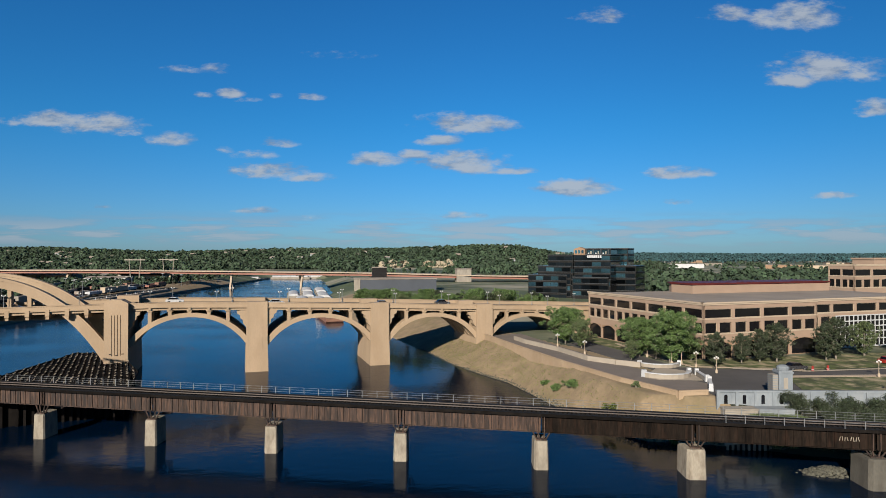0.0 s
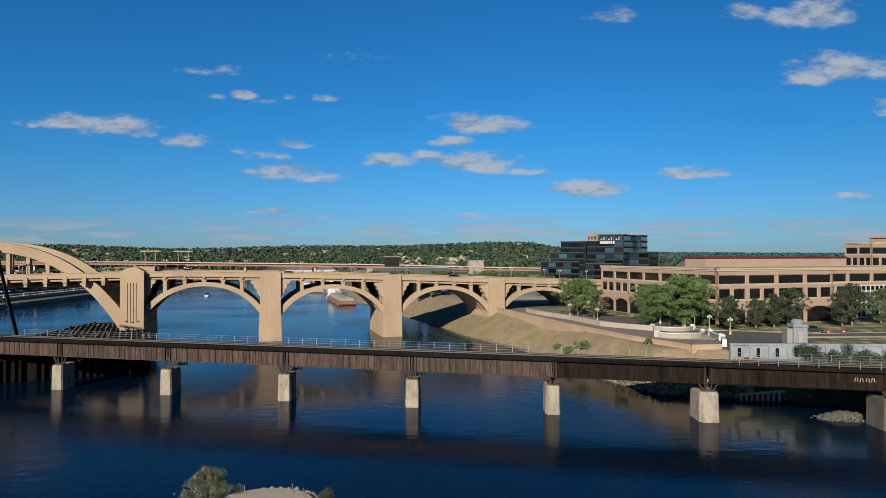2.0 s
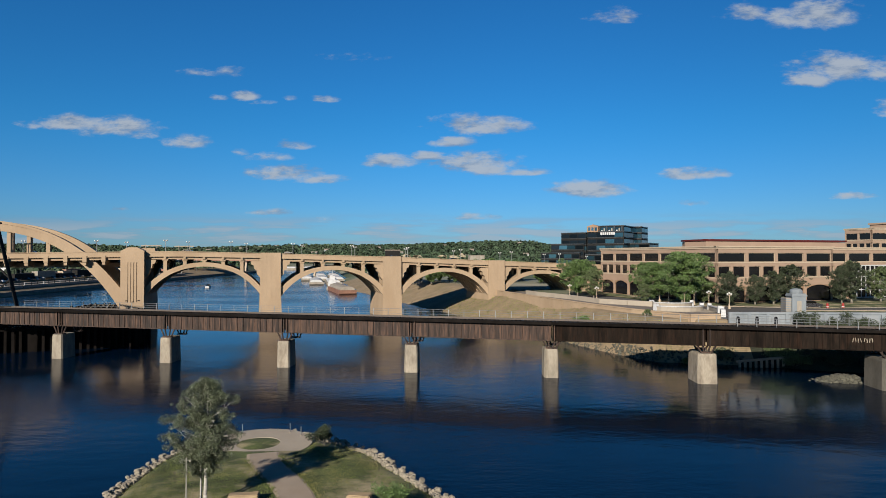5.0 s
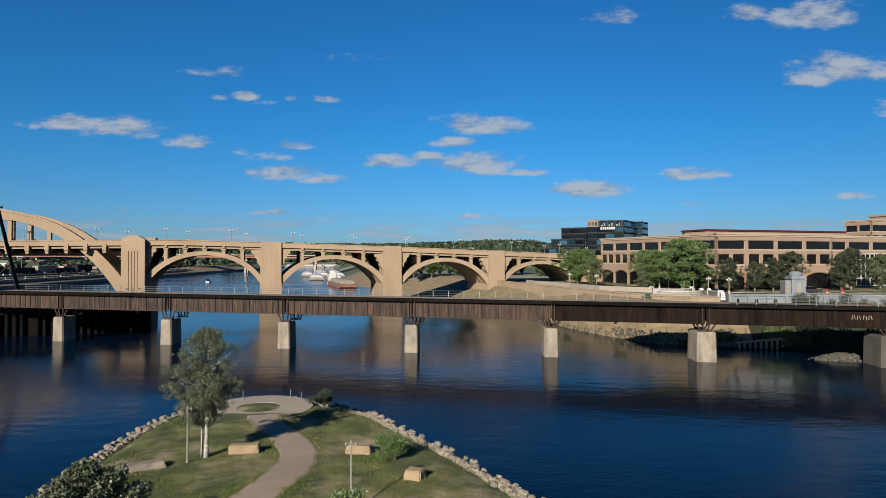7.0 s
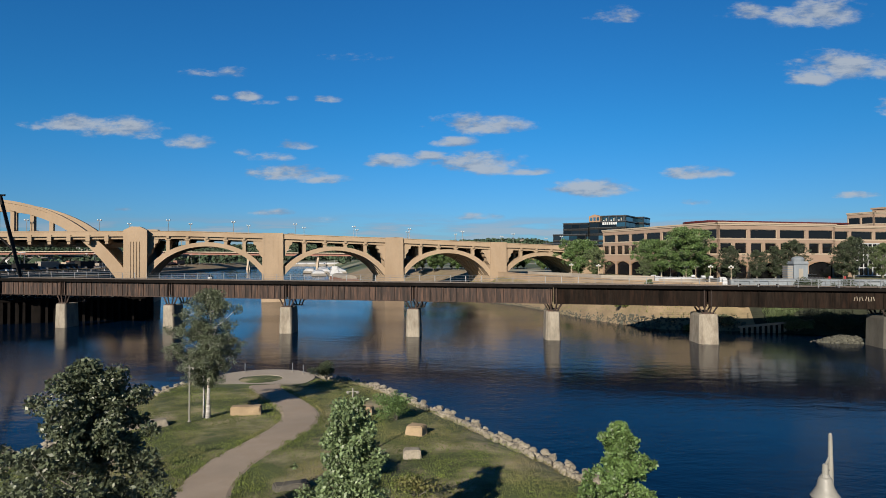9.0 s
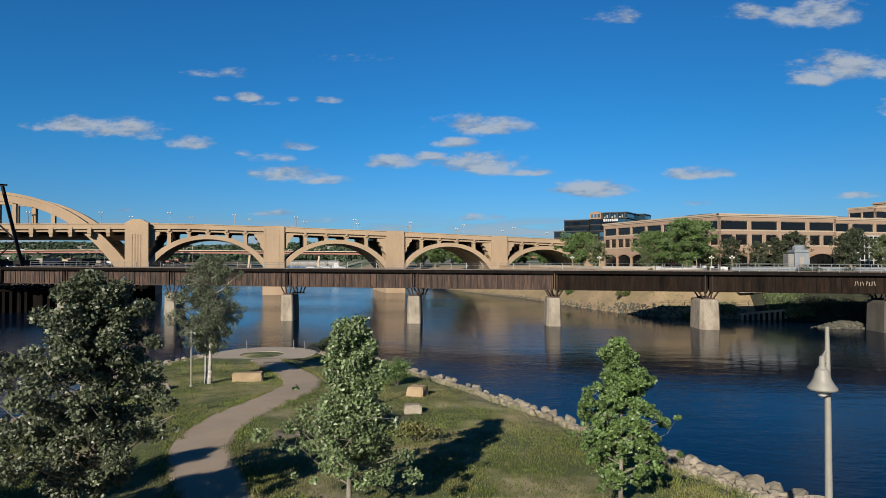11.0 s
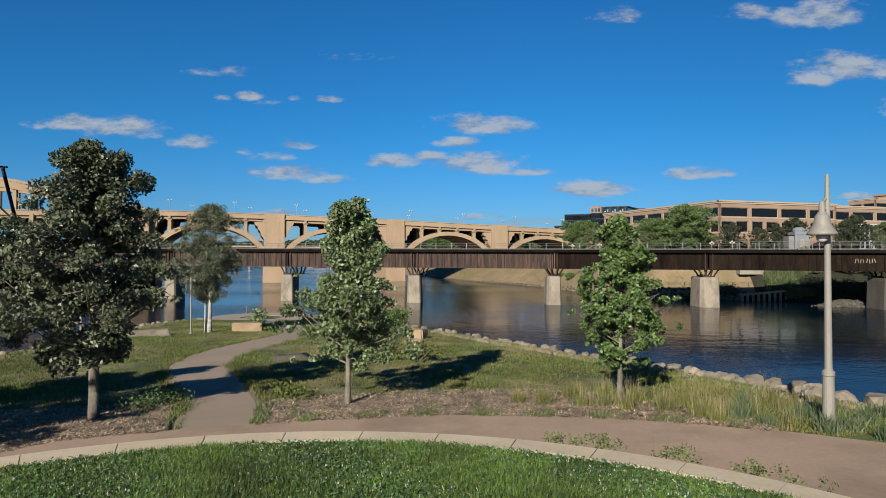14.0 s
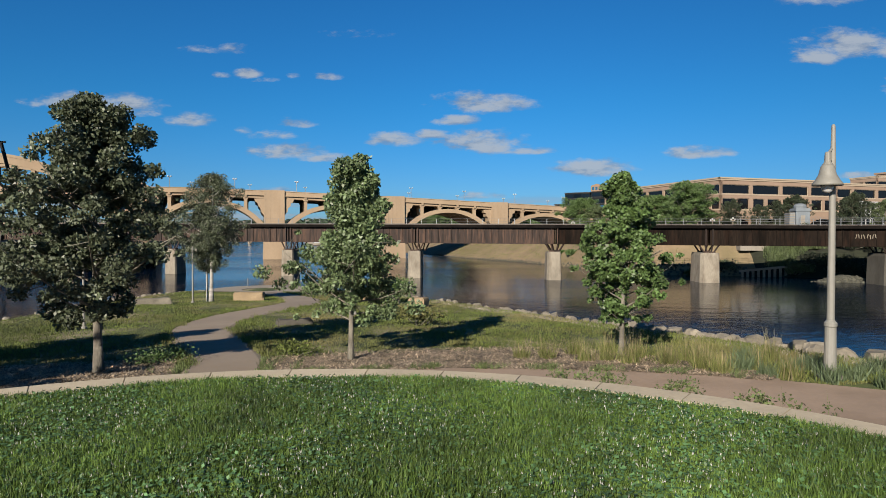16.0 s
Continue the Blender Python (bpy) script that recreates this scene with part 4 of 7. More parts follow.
# ---- riverside: promenade, walls and buildings ----
def promenade():
    # retaining wall along the top of the bank
    pts = [(12.5, 184.0), (19.5, 160.0), (26.4, 137.0), (33.4, 118.3), (36.9, 111.8), (39.7, 106.6), (45.0, 107.4)]
    w = thing("wall_river", pose(0, 0, 0), "buff concrete retaining wall along the river bank", "wall", kind="structure")
    for (ax, ay), (bx, by) in zip(pts, pts[1:]):
        ln = math.hypot(bx - ax, by - ay)
        ang = math.degrees(math.atan2(by - ay, bx - ax))
        n = max(int(ln / 6), 1)
        for i in range(n):
            bm = bm_new()
            a, b = ln * i / n + 0.02, ln * (i + 1) / n - 0.02
            box(bm, a, b, -0.2, 0.2, 0.2, 3.55, pose(ax, ay, 0, 0, 0, ang))
            box(bm, a, b, -0.28, 0.28, 3.4, 3.62, pose(ax, ay, 0, 0, 0, ang))
            part("wall_panel", bm, "concrete", w)
    # paved walk behind it, low white wall, road, lawn in front of the building
    def sheet(name, pts, z, mat, label, thick=0.06):
        bm = bm_new()
        prism(bm, pts, z - thick, z, "z")
        return tagged(part(name, bm, mat), label, name.split("_")[0], kind="structure")
    sheet("pavement_walk", [(13.2, 184), (20, 160), (26.8, 137), (33.9, 118.5), (37.4, 112.2), (40.1, 107.3), (45, 108.0), (48.6, 116), (40, 133), (30, 165), (24, 190)], 2.86, "paving", "brown paved river walk behind the wall")
    sheet("road_riverside", [(46, 104.5), (140, 104.5), (140, 138), (72, 128), (50, 133), (40, 172), (33, 168), (44, 128)], 2.82, "asphalt", "dark asphalt street in front of the office building")
    sheet("ground_lawn", [(52, 134), (74, 130), (140, 141), (140, 160), (58, 142), (42, 188), (36, 186)], 2.90, "meadow", "lawn in front of the office building")
    sheet("pavement_path", [(64, 123.2), (140, 127), (140, 125.2), (64, 121.6)], 2.93, "trimstone", "pale concrete footpath along the street")
    sheet("pavement_plaza", [(39.0, 122), (41.0, 119.5), (49, 119), (50, 128), (45.5, 133.5)], 2.9, "plaza", "pale concrete plaza beside the river walk")
    sheet("pavement_curb", [(47, 168), (49.5, 146), (53, 134), (74, 129.6), (74, 128.9), (52.2, 133), (48.4, 146), (46, 168)], 2.95, "trimstone", "pale kerbstone line along the street")
    sheet("pavement_curb", [(60, 131.5), (74, 128.4), (140, 139.6), (140, 138.9), (74, 127.6), (60, 130.7)], 2.96, "plaza", "pale footway in front of the office lawn")
    # low white walls on the plaza: two arcs with end posts, and a straight one down to the flood wall
    def curved_wall(cx, cy, r, a0, a1, hh):
        pl = thing("plaza_wall", pose(cx, cy, 2.86), "low curved white concrete wall on the river plaza", "wall", "plaza walls")
        n = max(int(abs(a1 - a0) / 14), 2)
        for i in range(n):
            b0, b1 = radians(a0 + (a1 - a0) * i / n), radians(a0 + (a1 - a0) * (i + 1) / n)
            for nm, ra, rb, z0, z1, mt in (("wall_panel", r - 0.2, r + 0.2, 0.0, hh, "plaza"), ("coping", r - 0.3, r + 0.3, hh, hh + 0.16, "white")):
                bm = bm_new()
                prism(bm, [(ra * math.cos(b0), ra * math.sin(b0)), (rb * math.cos(b0), rb * math.sin(b0)), (rb * math.cos(b1), rb * math.sin(b1)), (ra * math.cos(b1), ra * math.sin(b1))], z0, z1, "z")
                part(nm, bm, mt, pl)
        for a in (a0, a1):
            bm = bm_new()
            box(bm, -0.4, 0.4, -0.4, 0.4, 0, hh + 0.5, pose(r * math.cos(radians(a)), r * math.sin(radians(a)), 0, 0, 0, a), taper=0.06)
            part("end_post", bm, "white", pl)
    curved_wall(43.6, 125.0, 5.0, 208, 356, 0.85)
    curved_wall(46.2, 136.4, 4.6, 205, 335, 0.7)
    for ax, ay, bx, by in ((50.0, 124.6, 49.2, 117.4), (49.2, 116.6, 46.4, 109.4)):
        ln, ang = math.hypot(bx - ax, by - ay), math.degrees(math.atan2(by - ay, bx - ax))
        pl = thing("plaza_wall", pose(ax, ay, 2.86, 0, 0, ang), "low straight white concrete wall on the river plaza", "wall", "plaza walls")
        bm = bm_new()
        box(bm, 0, ln, -0.25, 0.25, 0, 0.8)
        part("wall_panel", bm, "greyconc", pl)
        bm = bm_new()
        box(bm, -0.05, ln + 0.05, -0.33, 0.33, 0.8, 0.95)
        part("coping", bm, "white", pl)
        for x in (0.3, ln - 0.3):
            bm = bm_new()
            box(bm, x - 0.35, x + 0.35, -0.4, 0.4, 0, 1.3, taper=0.06)
            part("end_post", bm, "white", pl)
    sheet("ground_lawn", [(61, 105.2), (140, 105.2), (140, 125), (66, 121)], 2.90, "meadow", "lawn beside the riverside street")
    w2 = thing("wall_promenade", pose(0, 0, 0), "low pale concrete wall between river walk and street", "wall", kind="structure")
    for (ax, ay), (bx, by) in (((20.5, 176), (22.4, 169)), ((22.4, 169), (28.9, 154.6)), ((28.9, 154.6), (32.8, 141.3)), ((32.8, 141.3), (37.5, 136.2)), ((37.5, 136.2), (41.8, 133.0))):
        ln = math.hypot(bx - ax, by - ay)
        ang = math.degrees(math.atan2(by - ay, bx - ax))
        n = max(int(ln / 5), 1)
        for i in range(n):
            bm = bm_new()
            box(bm, ln * i / n + 0.02, ln * (i + 1) / n - 0.02, -0.25, 0.25, 2.8, 3.9, pose(ax, ay, 0, 0, 0, ang))
            part("wall_panel", bm, "plaza", w2)


promenade()


def white_wall():
    """White painted flood wall with recessed bays, its lower blocks and the gate house."""
    w = thing("wall_flood", pose(45.0, 103.9, 0, 0, 0, -1.5), "white painted concrete flood wall with recessed bays", "wall", kind="structure")
    n = 14
    for i in range(n):
        a, b = i * 3.0, i * 3.0 + 3.0
        bm = bm_new()
        box(bm, a, b, 0.12, 0.45, 0.2, 3.9)
        box(bm, a, b, -0.04, 0.6, 3.9, 4.2)
        part("wall_panel", bm, "shadewhite", w)
        bm = bm_new()
        box(bm, a, a + 0.45, -0.06, 0.12, 0.2, 3.9)
        part("wall_pier", bm, "shadewhite", w)
        if i < 5:
            # flat dark panels; colour alone gives the shade of a recess
            bm = bm_new()
            pr = [(a + 1.2, 2.0), (a + 1.75, 2.0), (a + 1.75, 3.3), (a + 1.6, 3.5), (a + 1.35, 3.5), (a + 1.2, 3.3)]
            prism(bm, pr, 0.09, 0.2)
            part("niche", bm, "glass", w)
    for a, b, mt in ((0.4, 5.6, "greyconc"), (5.7, 11.4, "shadewhite")):
        bm = bm_new()
        box(bm, a, b, -2.2, 0.1, 0.2, 1.5)
        box(bm, a - 0.05, b + 0.05, -2.3, 0.1, 1.5, 1.7)
        part("lower_block", bm, mt, w)
    g = thing("gate_house", pose(57.2, 106.6, 2.9, 0, 0, -1.5) @ Matrix.Diagonal((0.86, 0.86, 1.2, 1)), "small white gate house with a rounded cap beside the street", "gate house")
    bm = bm_new()
    box(bm, -1.3, 1.3, -1.2, 1.2, -0.1, 3.5)
    box(bm, -1.45, 1.45, -1.35, 1.35, 3.1, 3.3)
    part("body", bm, "shadewhite", g)
    bm = bm_new()
    lathe(bm, [(1.1, 3.5), (1.15, 3.8), (1.0, 4.0), (0.6, 4.15), (0.1, 4.2)], 12)
    part("cap", bm, "shadewhite", g)
    bm = bm_new()
    box(bm, -0.4, 0.4, -1.23, -1.18, 1.0, 2.5)
    part("panel", bm, "greyconc", g)
    bm = bm_new()
    box(bm, -2.4, -1.4, -1.0, 1.0, -0.1, 2.9)
    stair = part("stair_tower", bm, "greyconc", g)
    for i in range(9):
        bm = bm_new()
        box(bm, -2.44, -1.36, -1.05, 1.05, 0.1 + 0.32 * i, 0.22 + 0.32 * i)
        part("stair_course", bm, "shadewhite", stair)
    # sheet piling under the railway bridge; shaded gaps between pale bars are coloured black
    s = thing("sheet_piling", pose(44.0, 98.4, 0, 0, 0, -4), "steel sheet piling with pale bars and shaded gaps coloured black, along the water under the railway bridge", "sheet piling")
    for i in range(16):
        bm = bm_new()
        box(bm, i * 0.8, i * 0.8 + 0.35, -0.15, 0.0, WATER - 1, -3.0 + 0.085 * i)
        part("sheet_panel", bm, "pier", s)
        bm = bm_new()
        box(bm, i * 0.8 + 0.33, i * 0.8 + 0.82, 0.1, 0.25, WATER - 1, -3.0 + 0.085 * i)
        part("sheet_web", bm, "black", s)
    bm = bm_new()
    prism(bm, [(-0.2, -3.05), (13.2, -1.65), (13.2, -1.35), (-0.2, -2.75)], -0.2, 0.3)
    part("capping_beam", bm, "greyconc", s)


white_wall()


def facade(parent, m, length, z0, z1, bays, rows, wall="brick", depth=0.5):
    """A wall with real window openings. rows: (bottom, top, windows in a bay, arched)."""
    bay = length / bays
    zs = [z0]
    for b, t, n, arched in rows:
        zs += [b, t]
    zs.append(z1)
    # solid bands
    for a, b in zip(zs[0::2], zs[1::2]):
        if b - a > 0.01:
            bm = bm_new()
            box(bm, 0, length, 0, depth, a, b, m)
            part("wall_band", bm, wall, parent)
    for b, t, n, arched in rows:
        cell = bay / n
        side = 0.09 * cell if n > 1 else 0.05 * cell
        side = max(side, 0.22)
        for k in range(bays * n + 1):
            x = k * cell
            edge = side * (1.5 if k % n == 0 and n > 1 else 1)
            bm = bm_new()
            box(bm, max(x - edge, 0), min(x + edge, length), 0.0, depth, b, t, m)
            part("wall_pier", bm, wall, parent)
        for k in range(bays * n):
            xa, xb = k * cell + side * 0.9, (k + 1) * cell - side * 0.9
            fr = part("window", rect_frame(xa, xb, b, t, 0.16, 0.30, m, arched), "trimstone" if not arched else "brickband", parent)
            bm = bm_new()
            box(bm, xa, xb, 0.34, 0.38, b, t, m)
            part("pane", bm, "glass", fr)
    # string courses
    for b, t, n, arched in rows:
        bm = bm_new()
        if not arched:
            box(bm, -0.05, length + 0.05, -0.07, 0.1, b - 0.22, b - 0.02, m)
            part("sill_course", bm, "trimstone", parent)
    bm = bm_new()
    box(bm, -0.15, length + 0.15, -0.16, 0.3, z1 - 0.55, z1 - 0.2, m)
    box(bm, -0.3, length + 0.3, -0.3, 0.5, z1 - 0.2, z1 + 0.12, m)
    part("cornice", bm, "trimstone", parent)


def rect_frame(xa, xb, b, t, y0, y1, m, arched=False):
    bm = bm_new()
    f = 0.12
    if arched:
        n = 8
        mid, half = (xa + xb) / 2, (xb - xa) / 2
        rise = min(half * 0.5, 1.0)
        for i in range(n):
            p0, p1 = -1 + 2 * i / n, -1 + 2 * (i + 1) / n
            h0, h1 = t - rise * p0 * p0, t - rise * p1 * p1
            prism(bm, [(mid + half * p0, h0), (mid + half * p1, h1), (mid + half * p1, t), (mid + half * p0, t)], 0.02, y1, "y", m)
    else:
        box(bm, xa, xb, y0, y1, t - f, t, m)
    box(bm, xa, xb, y0 - 0.1, y1, b, b + f, m)
    box(bm, xa, xa + f, y0, y1, b, t, m)
    box(bm, xb - f, xb, y0, y1, b, t, m)
    return bm


def office_building():
    ob = thing("office_building", pose(0, 0, 0), "three-storey tan brick office building with dark ribbon windows", "building")
    A = pose(58.8, 142.3, 0, 0, 0, 19)                 # corner, x along the river front
    left = A @ pose(0, 47.0, 0, 0, 0, -90)             # the side that runs back from the corner
    rows = [(2.75, 6.6, 1, True), (8.5, 11.0, 2, False), (11.95, 14.05, 1, False)]
    facade(ob, A, 34.0, 2.6, 15.5, 4, rows)
    facade(ob, left, 47.0, 2.6, 15.5, 7, rows)
    right = A @ pose(34.0, 2.6, 0)
    facade(ob, right, 48.0, 2.6, 15.4, 6, [(2.75, 6.2, 1, True), (8.5, 11.0, 2, False), (11.95, 14.05, 1, False)])
    bm = bm_new()
    box(bm, 33.5, 34.0, 0, 3.2, 2.6, 15.4, A)
    part("wall_return", bm, "brick", ob)
    bm = bm_new()
    prism(bm, [(0.3, 0.4), (33.8, 0.4), (33.8, 3.0), (81, 3.0), (81, 46.6), (0.3, 46.6)], 15.0, 15.2, "z", A)
    part("roof", bm, "roofgrey", ob, "grey gravel roof")
    # inner core so that no light passes through
    bm = bm_new()
    prism(bm, [(1.0, 1.2), (33.0, 1.2), (33.0, 4.0), (81, 4.0), (81, 46.0), (1.0, 46.0)], 2.6, 14.95, "z", A)
    part("core", bm, "black", ob)
    # penthouse with dark red band
    bm = bm_new()
    prism(bm, [(25.5, 33), (78, 33), (78, 45), (27, 45), (25.5, 42)], 15.1, 17.6, "z", A)
    part("penthouse", bm, "brick", ob)
    bm = bm_new()
    prism(bm, [(25.2, 32.7), (78.3, 32.7), (78.3, 45.3), (26.7, 45.3), (25.2, 42.3)], 17.7, 18.2, "z", A)
    part("penthouse_fascia", bm, "redmetal", ob, "dark red metal fascia")
    # white grid of the entrance hall
    gx = A @ pose(43.0, 2.3, 0)
    bm = bm_new()
    box(bm, 0, 18, 0.1, 0.2, 3.0, 10.9, gx)
    part("hall_glass", bm, "glass", ob)
    for i in range(13):
        bm = bm_new()
        box(bm, i * 1.5 - 0.09, i * 1.5 + 0.09, -0.06, 0.16, 3.0, 11.0, gx)
        part("mullion", bm, "white", ob)
    for z in (3.1, 5.0, 6.9, 8.2, 9.6, 11.0):
        bm = bm_new()
        box(bm, -0.1, 18.1, -0.08, 0.14, z - 0.1, z + 0.14, gx)
        part("transom", bm, "white", ob)
    # taller wing behind
    W = pose(143.0, 219.0, 0, 0, 0, 19)
    wing = thing("office_wing", pose(0, 0, 0), "taller tan brick office wing with rows of dark windows", "building")
    facade(wing, W, 60, 2.6, 23.0, 7, [(10.3, 13.0, 2, False), (15.0, 17.8, 2, False), (19.0, 21.3, 1, False)])
    facade(wing, W @ pose(0, 10, 0, 0, 0, -90), 10, 2.6, 23.0, 2, [(10.3, 13.0, 2, False), (15.0, 17.8, 2, False), (19.0, 21.3, 1, False)])
    bm = bm_new()
    prism(bm, [(0.6, 0.7), (59, 0.7), (59, 9.5), (0.6, 9.5)], 2.6, 22.5, "z", W)
    part("core", bm, "black", wing)
    bm = bm_new()
    prism(bm, [(0.2, 0.2), (60, 0.2), (60, 10), (0.2, 10)], 22.5, 22.7, "z", W)
    part("roof", bm, "roofgrey", wing)
    bm = bm_new()
    prism(bm, [(12, 2), (60, 2), (60, 10), (12, 10)], 22.6, 25.2, "z", W)
    prism(bm, [(11.6, 1.6), (60, 1.6), (60, 10.4), (11.6, 10.4)], 24.7, 25.3, "z", W)
    part("penthouse", bm, "brick", wing)


office_building()


def glass_tower():
    """Stepped office block: dark cores with mirror-glass panes floor by floor, dark spandrels and thin pale bands."""
    T = pose(72.8, 345.0, 0.0, 0, 0, -30)
    gt = thing("glass_office_block", T, "stepped black mirror-glass office block with horizontal bands", "building")
    z0, tone = 2.0, random.Random(7)
    # left, right, front, back, height, glass
    boxes = [(-27.6, -5, 2, 22, 15.1, "towerglass"), (-22, -3, 3, 23, 20.0, "towerglass"), (-16.4, -2.0, 4, 24, 26.2, "towerglass"), (-4.0, 2.0, 7, 24, 23.0, "towerglass"),
             (0, 19.7, 0, 27, 26.5, "towerglass"), (19.4, 30, 12, 34, 20.3, "towerglass"), (1, 19.0, 3, 38, 29.6, "tealglass"), (13, 22, 28, 43, 29.9, "tealglass"),
             (-0.6, 19.0, -1.4, 20, 14.2, "towerglass")]
    for x0, x1, y0, y1, h, mt in boxes:
        bm = bm_new()
        box(bm, x0, x1, y0, y1, z0, h)
        body = part("block", bm, "black", gt)
        top = h - 0.6
        while top > max(z0 + 2, h - 17.0):
            # scattered teal panes put blue sky reflections into the colour of black glass
            lo = top - 2.15
            n = max(int((x1 - x0) / 4.0), 1)
            w = (x1 - x0 - 0.4) / n
            for i in range(n):
                bm = bm_new()
                box(bm, x0 + 0.2 + i * w, x0 + 0.2 + (i + 1) * w - 0.12, y0 - 0.06, y0 + 0.05, lo, top)
                part("pane", bm, "tealglass" if tone.random() < 0.18 else mt, body)
            n = max(int((y1 - y0) / 6.0), 1)
            w = (y1 - y0 - 0.4) / n
            for i in range(n):
                bm = bm_new()
                box(bm, x1 - 0.05, x1 + 0.06, y0 + 0.2 + i * w, y0 + 0.2 + (i + 1) * w - 0.15, lo, top)
                part("pane", bm, "tealglass" if tone.random() < 0.18 else mt, body)
            bm = bm_new()
            box(bm, x0 - 0.1, x1 + 0.1, y0 - 0.14, y1, lo - 0.42, lo - 0.18)
            part("spandrel_band", bm, "bandmetal", body)
            top -= 3.4
        bm = bm_new()
        box(bm, x0 - 0.2, x1 + 0.2, y0 - 0.2, y1 + 0.2, h - 0.05, h + 0.4)
        part("coping", bm, "bandmetal", body)
    bm = bm_new()
    prism(bm, [(-0.2, 26.5), (6.0, 26.5), (6.0, 29.6), (3.0, 30.6), (-0.2, 29.6)], -0.3, 5.0)
    part("brick_core", bm, "brickband", gt, "brown brick stair head")
    for i in range(3):
        bm = bm_new()
        box(bm, 0.5 + i * 1.8, 1.7 + i * 1.8, -0.36, -0.28, 27.2, 29.0)
        part("stair_window", bm, "tealglass", gt)
    for i in range(7):
        bm = bm_new()
        box(bm, 7.2 + i * 1.15, 8.1 + i * 1.15, -0.3, -0.15, 24.9, 26.2)
        part("sign_bar", bm, "white", gt)
    for i in range(9):
        bm = bm_new()
        x = 6.8 + i * 1.35
        box(bm, x, x + 0.7, 2.5, 2.9, 26.9, 27.6 + 0.9 * (i % 3))
        part("roof_unit", bm, ("white", "greyconc", "bandmetal")[i % 3], gt)


glass_tower()


# ---- plants ----
def leaf_cloud(rng, centres, radii, count, size, droop=0.2):
    """Arrays of small pointed leaves scattered in clumps."""
    centres, radii = np.asarray(centres), np.asarray(radii)
    w = radii ** 2
    idx = rng.choice(len(centres), count, p=w / w.sum())
    d = rng.normal(size=(count, 3))
    d /= np.linalg.norm(d, axis=1)[:, None]
    rr = rng.random(count) ** 0.45
    c = centres[idx] + d * (radii[idx] * rr)[:, None] * np.array([1, 1, 0.8])
    ax = rng.normal(size=(count, 3)) + d * 0.8
    ax[:, 2] -= droop
    ax /= np.linalg.norm(ax, axis=1)[:, None]
    sd = np.cross(ax, rng.normal(size=(count, 3)))
    sd /= np.linalg.norm(sd, axis=1)[:, None] + 1e-9
    s = size * (0.6 + 0.8 * rng.random(count))[:, None]
    v = np.stack([c - ax * s * 0.5, c + sd * s * 0.3, c + ax * s * 0.5, c - sd * s * 0.3], 1).reshape(-1, 3)
    return v, np.arange(count * 4).reshape(-1, 4)


def grow_tree(name, seed, height, width, clear, leaf_mat, bark_mat, label, category="tree", leaves=9000, size=0.12, stems=1, r0=0.09,
              limbs=26, shape=None, clump=0.34, lean=(0, 0), wild=0.0):
    """A tree at the origin: tapered stem, limbs, twigs, and leaves in clumps on the twigs."""
    rng = np.random.default_rng(seed)
    tree = thing(name, pose(0, 0, 0), label, category)
    shape = shape or (lambda q: math.sin(math.pi * min(max(q, 0.0), 1.0) ** 0.75) ** 0.8)
    bm = bm_new()
    cs, rs = [], []
    for st in range(stems):
        off = np.array([0.0, 0.0]) if st == 0 else np.array([0.26 * (-1) ** st, 0.1])
        pts = []
        for i in range(9):
            q = i / 8
            pts.append((off[0] * (1 + q) + lean[0] * q + 0.05 * height * 0.15 * math.sin(3 * q + seed), off[1] + lean[1] * q + 0.02 * math.sin(5 * q + seed), -0.15 + q * height * 0.93 * (1 if st == 0 else 0.75)))
        for i in range(8):
            girth = r0 if st == 0 else r0 * 0.6
            ra, rb_ = girth * (1 - 0.11 * i), girth * (1 - 0.11 * (i + 1))
            if i == 0:
                ra *= 1.35
            tube(bm, pts[i], pts[i + 1], ra, rb_, 8, caps=(i in (0, 7)))
        for k in range(limbs // stems):
            q = clear + (1 - clear) * (k + 0.5) / (limbs // stems)
            base = np.array([np.interp(q, np.linspace(0, 1, 9), [p[j] for p in pts]) for j in range(3)])
            az = k * 2.4 + rng.normal() * 0.5 + st
            reach = width / 2 * shape((q - clear) / (1 - clear)) * (0.75 - wild * 0.45 + (0.45 + wild * 0.75) * rng.random())
            reach = max(reach, 0.15)
            rise = reach * (0.25 + 0.5 * rng.random())
            tip = base + np.array([math.cos(az) * reach, math.sin(az) * reach, rise])
            mid_ = (base + tip) / 2 + np.array([0, 0, -0.06 * reach])
            r = r0 * 0.42 * (1 - 0.6 * q)
            tube(bm, base, mid_, r, r * 0.6, 5, caps=False)
            tube(bm, mid_, tip, r * 0.6, r * 0.2, 5, caps=False)
            for j in range(11):
                f = 0.22 + 0.83 * (j + rng.random()) / 11
                p = base + (tip - base) * f
                off3 = np.clip(rng.normal(size=3), -1.5, 1.5) * np.array([0.34, 0.34, 0.26]) * (0.12 + reach * 0.62)
                cs.append(p + off3)
                rs.append(clump * width / 3.5 * (0.22 + 0.62 * rng.random()))
                if j % 2 == 0:
                    tube(bm, p, p + off3, r * 0.35, r * 0.12, 4, caps=False)
    part("trunk", bm, bark_mat, tree, smooth=True)
    v, f = leaf_cloud(rng, cs, rs, leaves, size)
    cr = new("crown", raw_mesh("crown", v, f, leaf_mat))
    cr.parent = tree
    return tree


def isle_h(x, y):
    """Height of the island's ground: it falls to the tip, and a little to the west."""
    return -0.45 - 0.040 * np.maximum(y - 13.0, 0.0) + 0.024 * np.clip(x, -12, 12) * np.clip((32 - y) / 14, 0, 1)


def island_z(x, y):
    return float(isle_h(x, y))


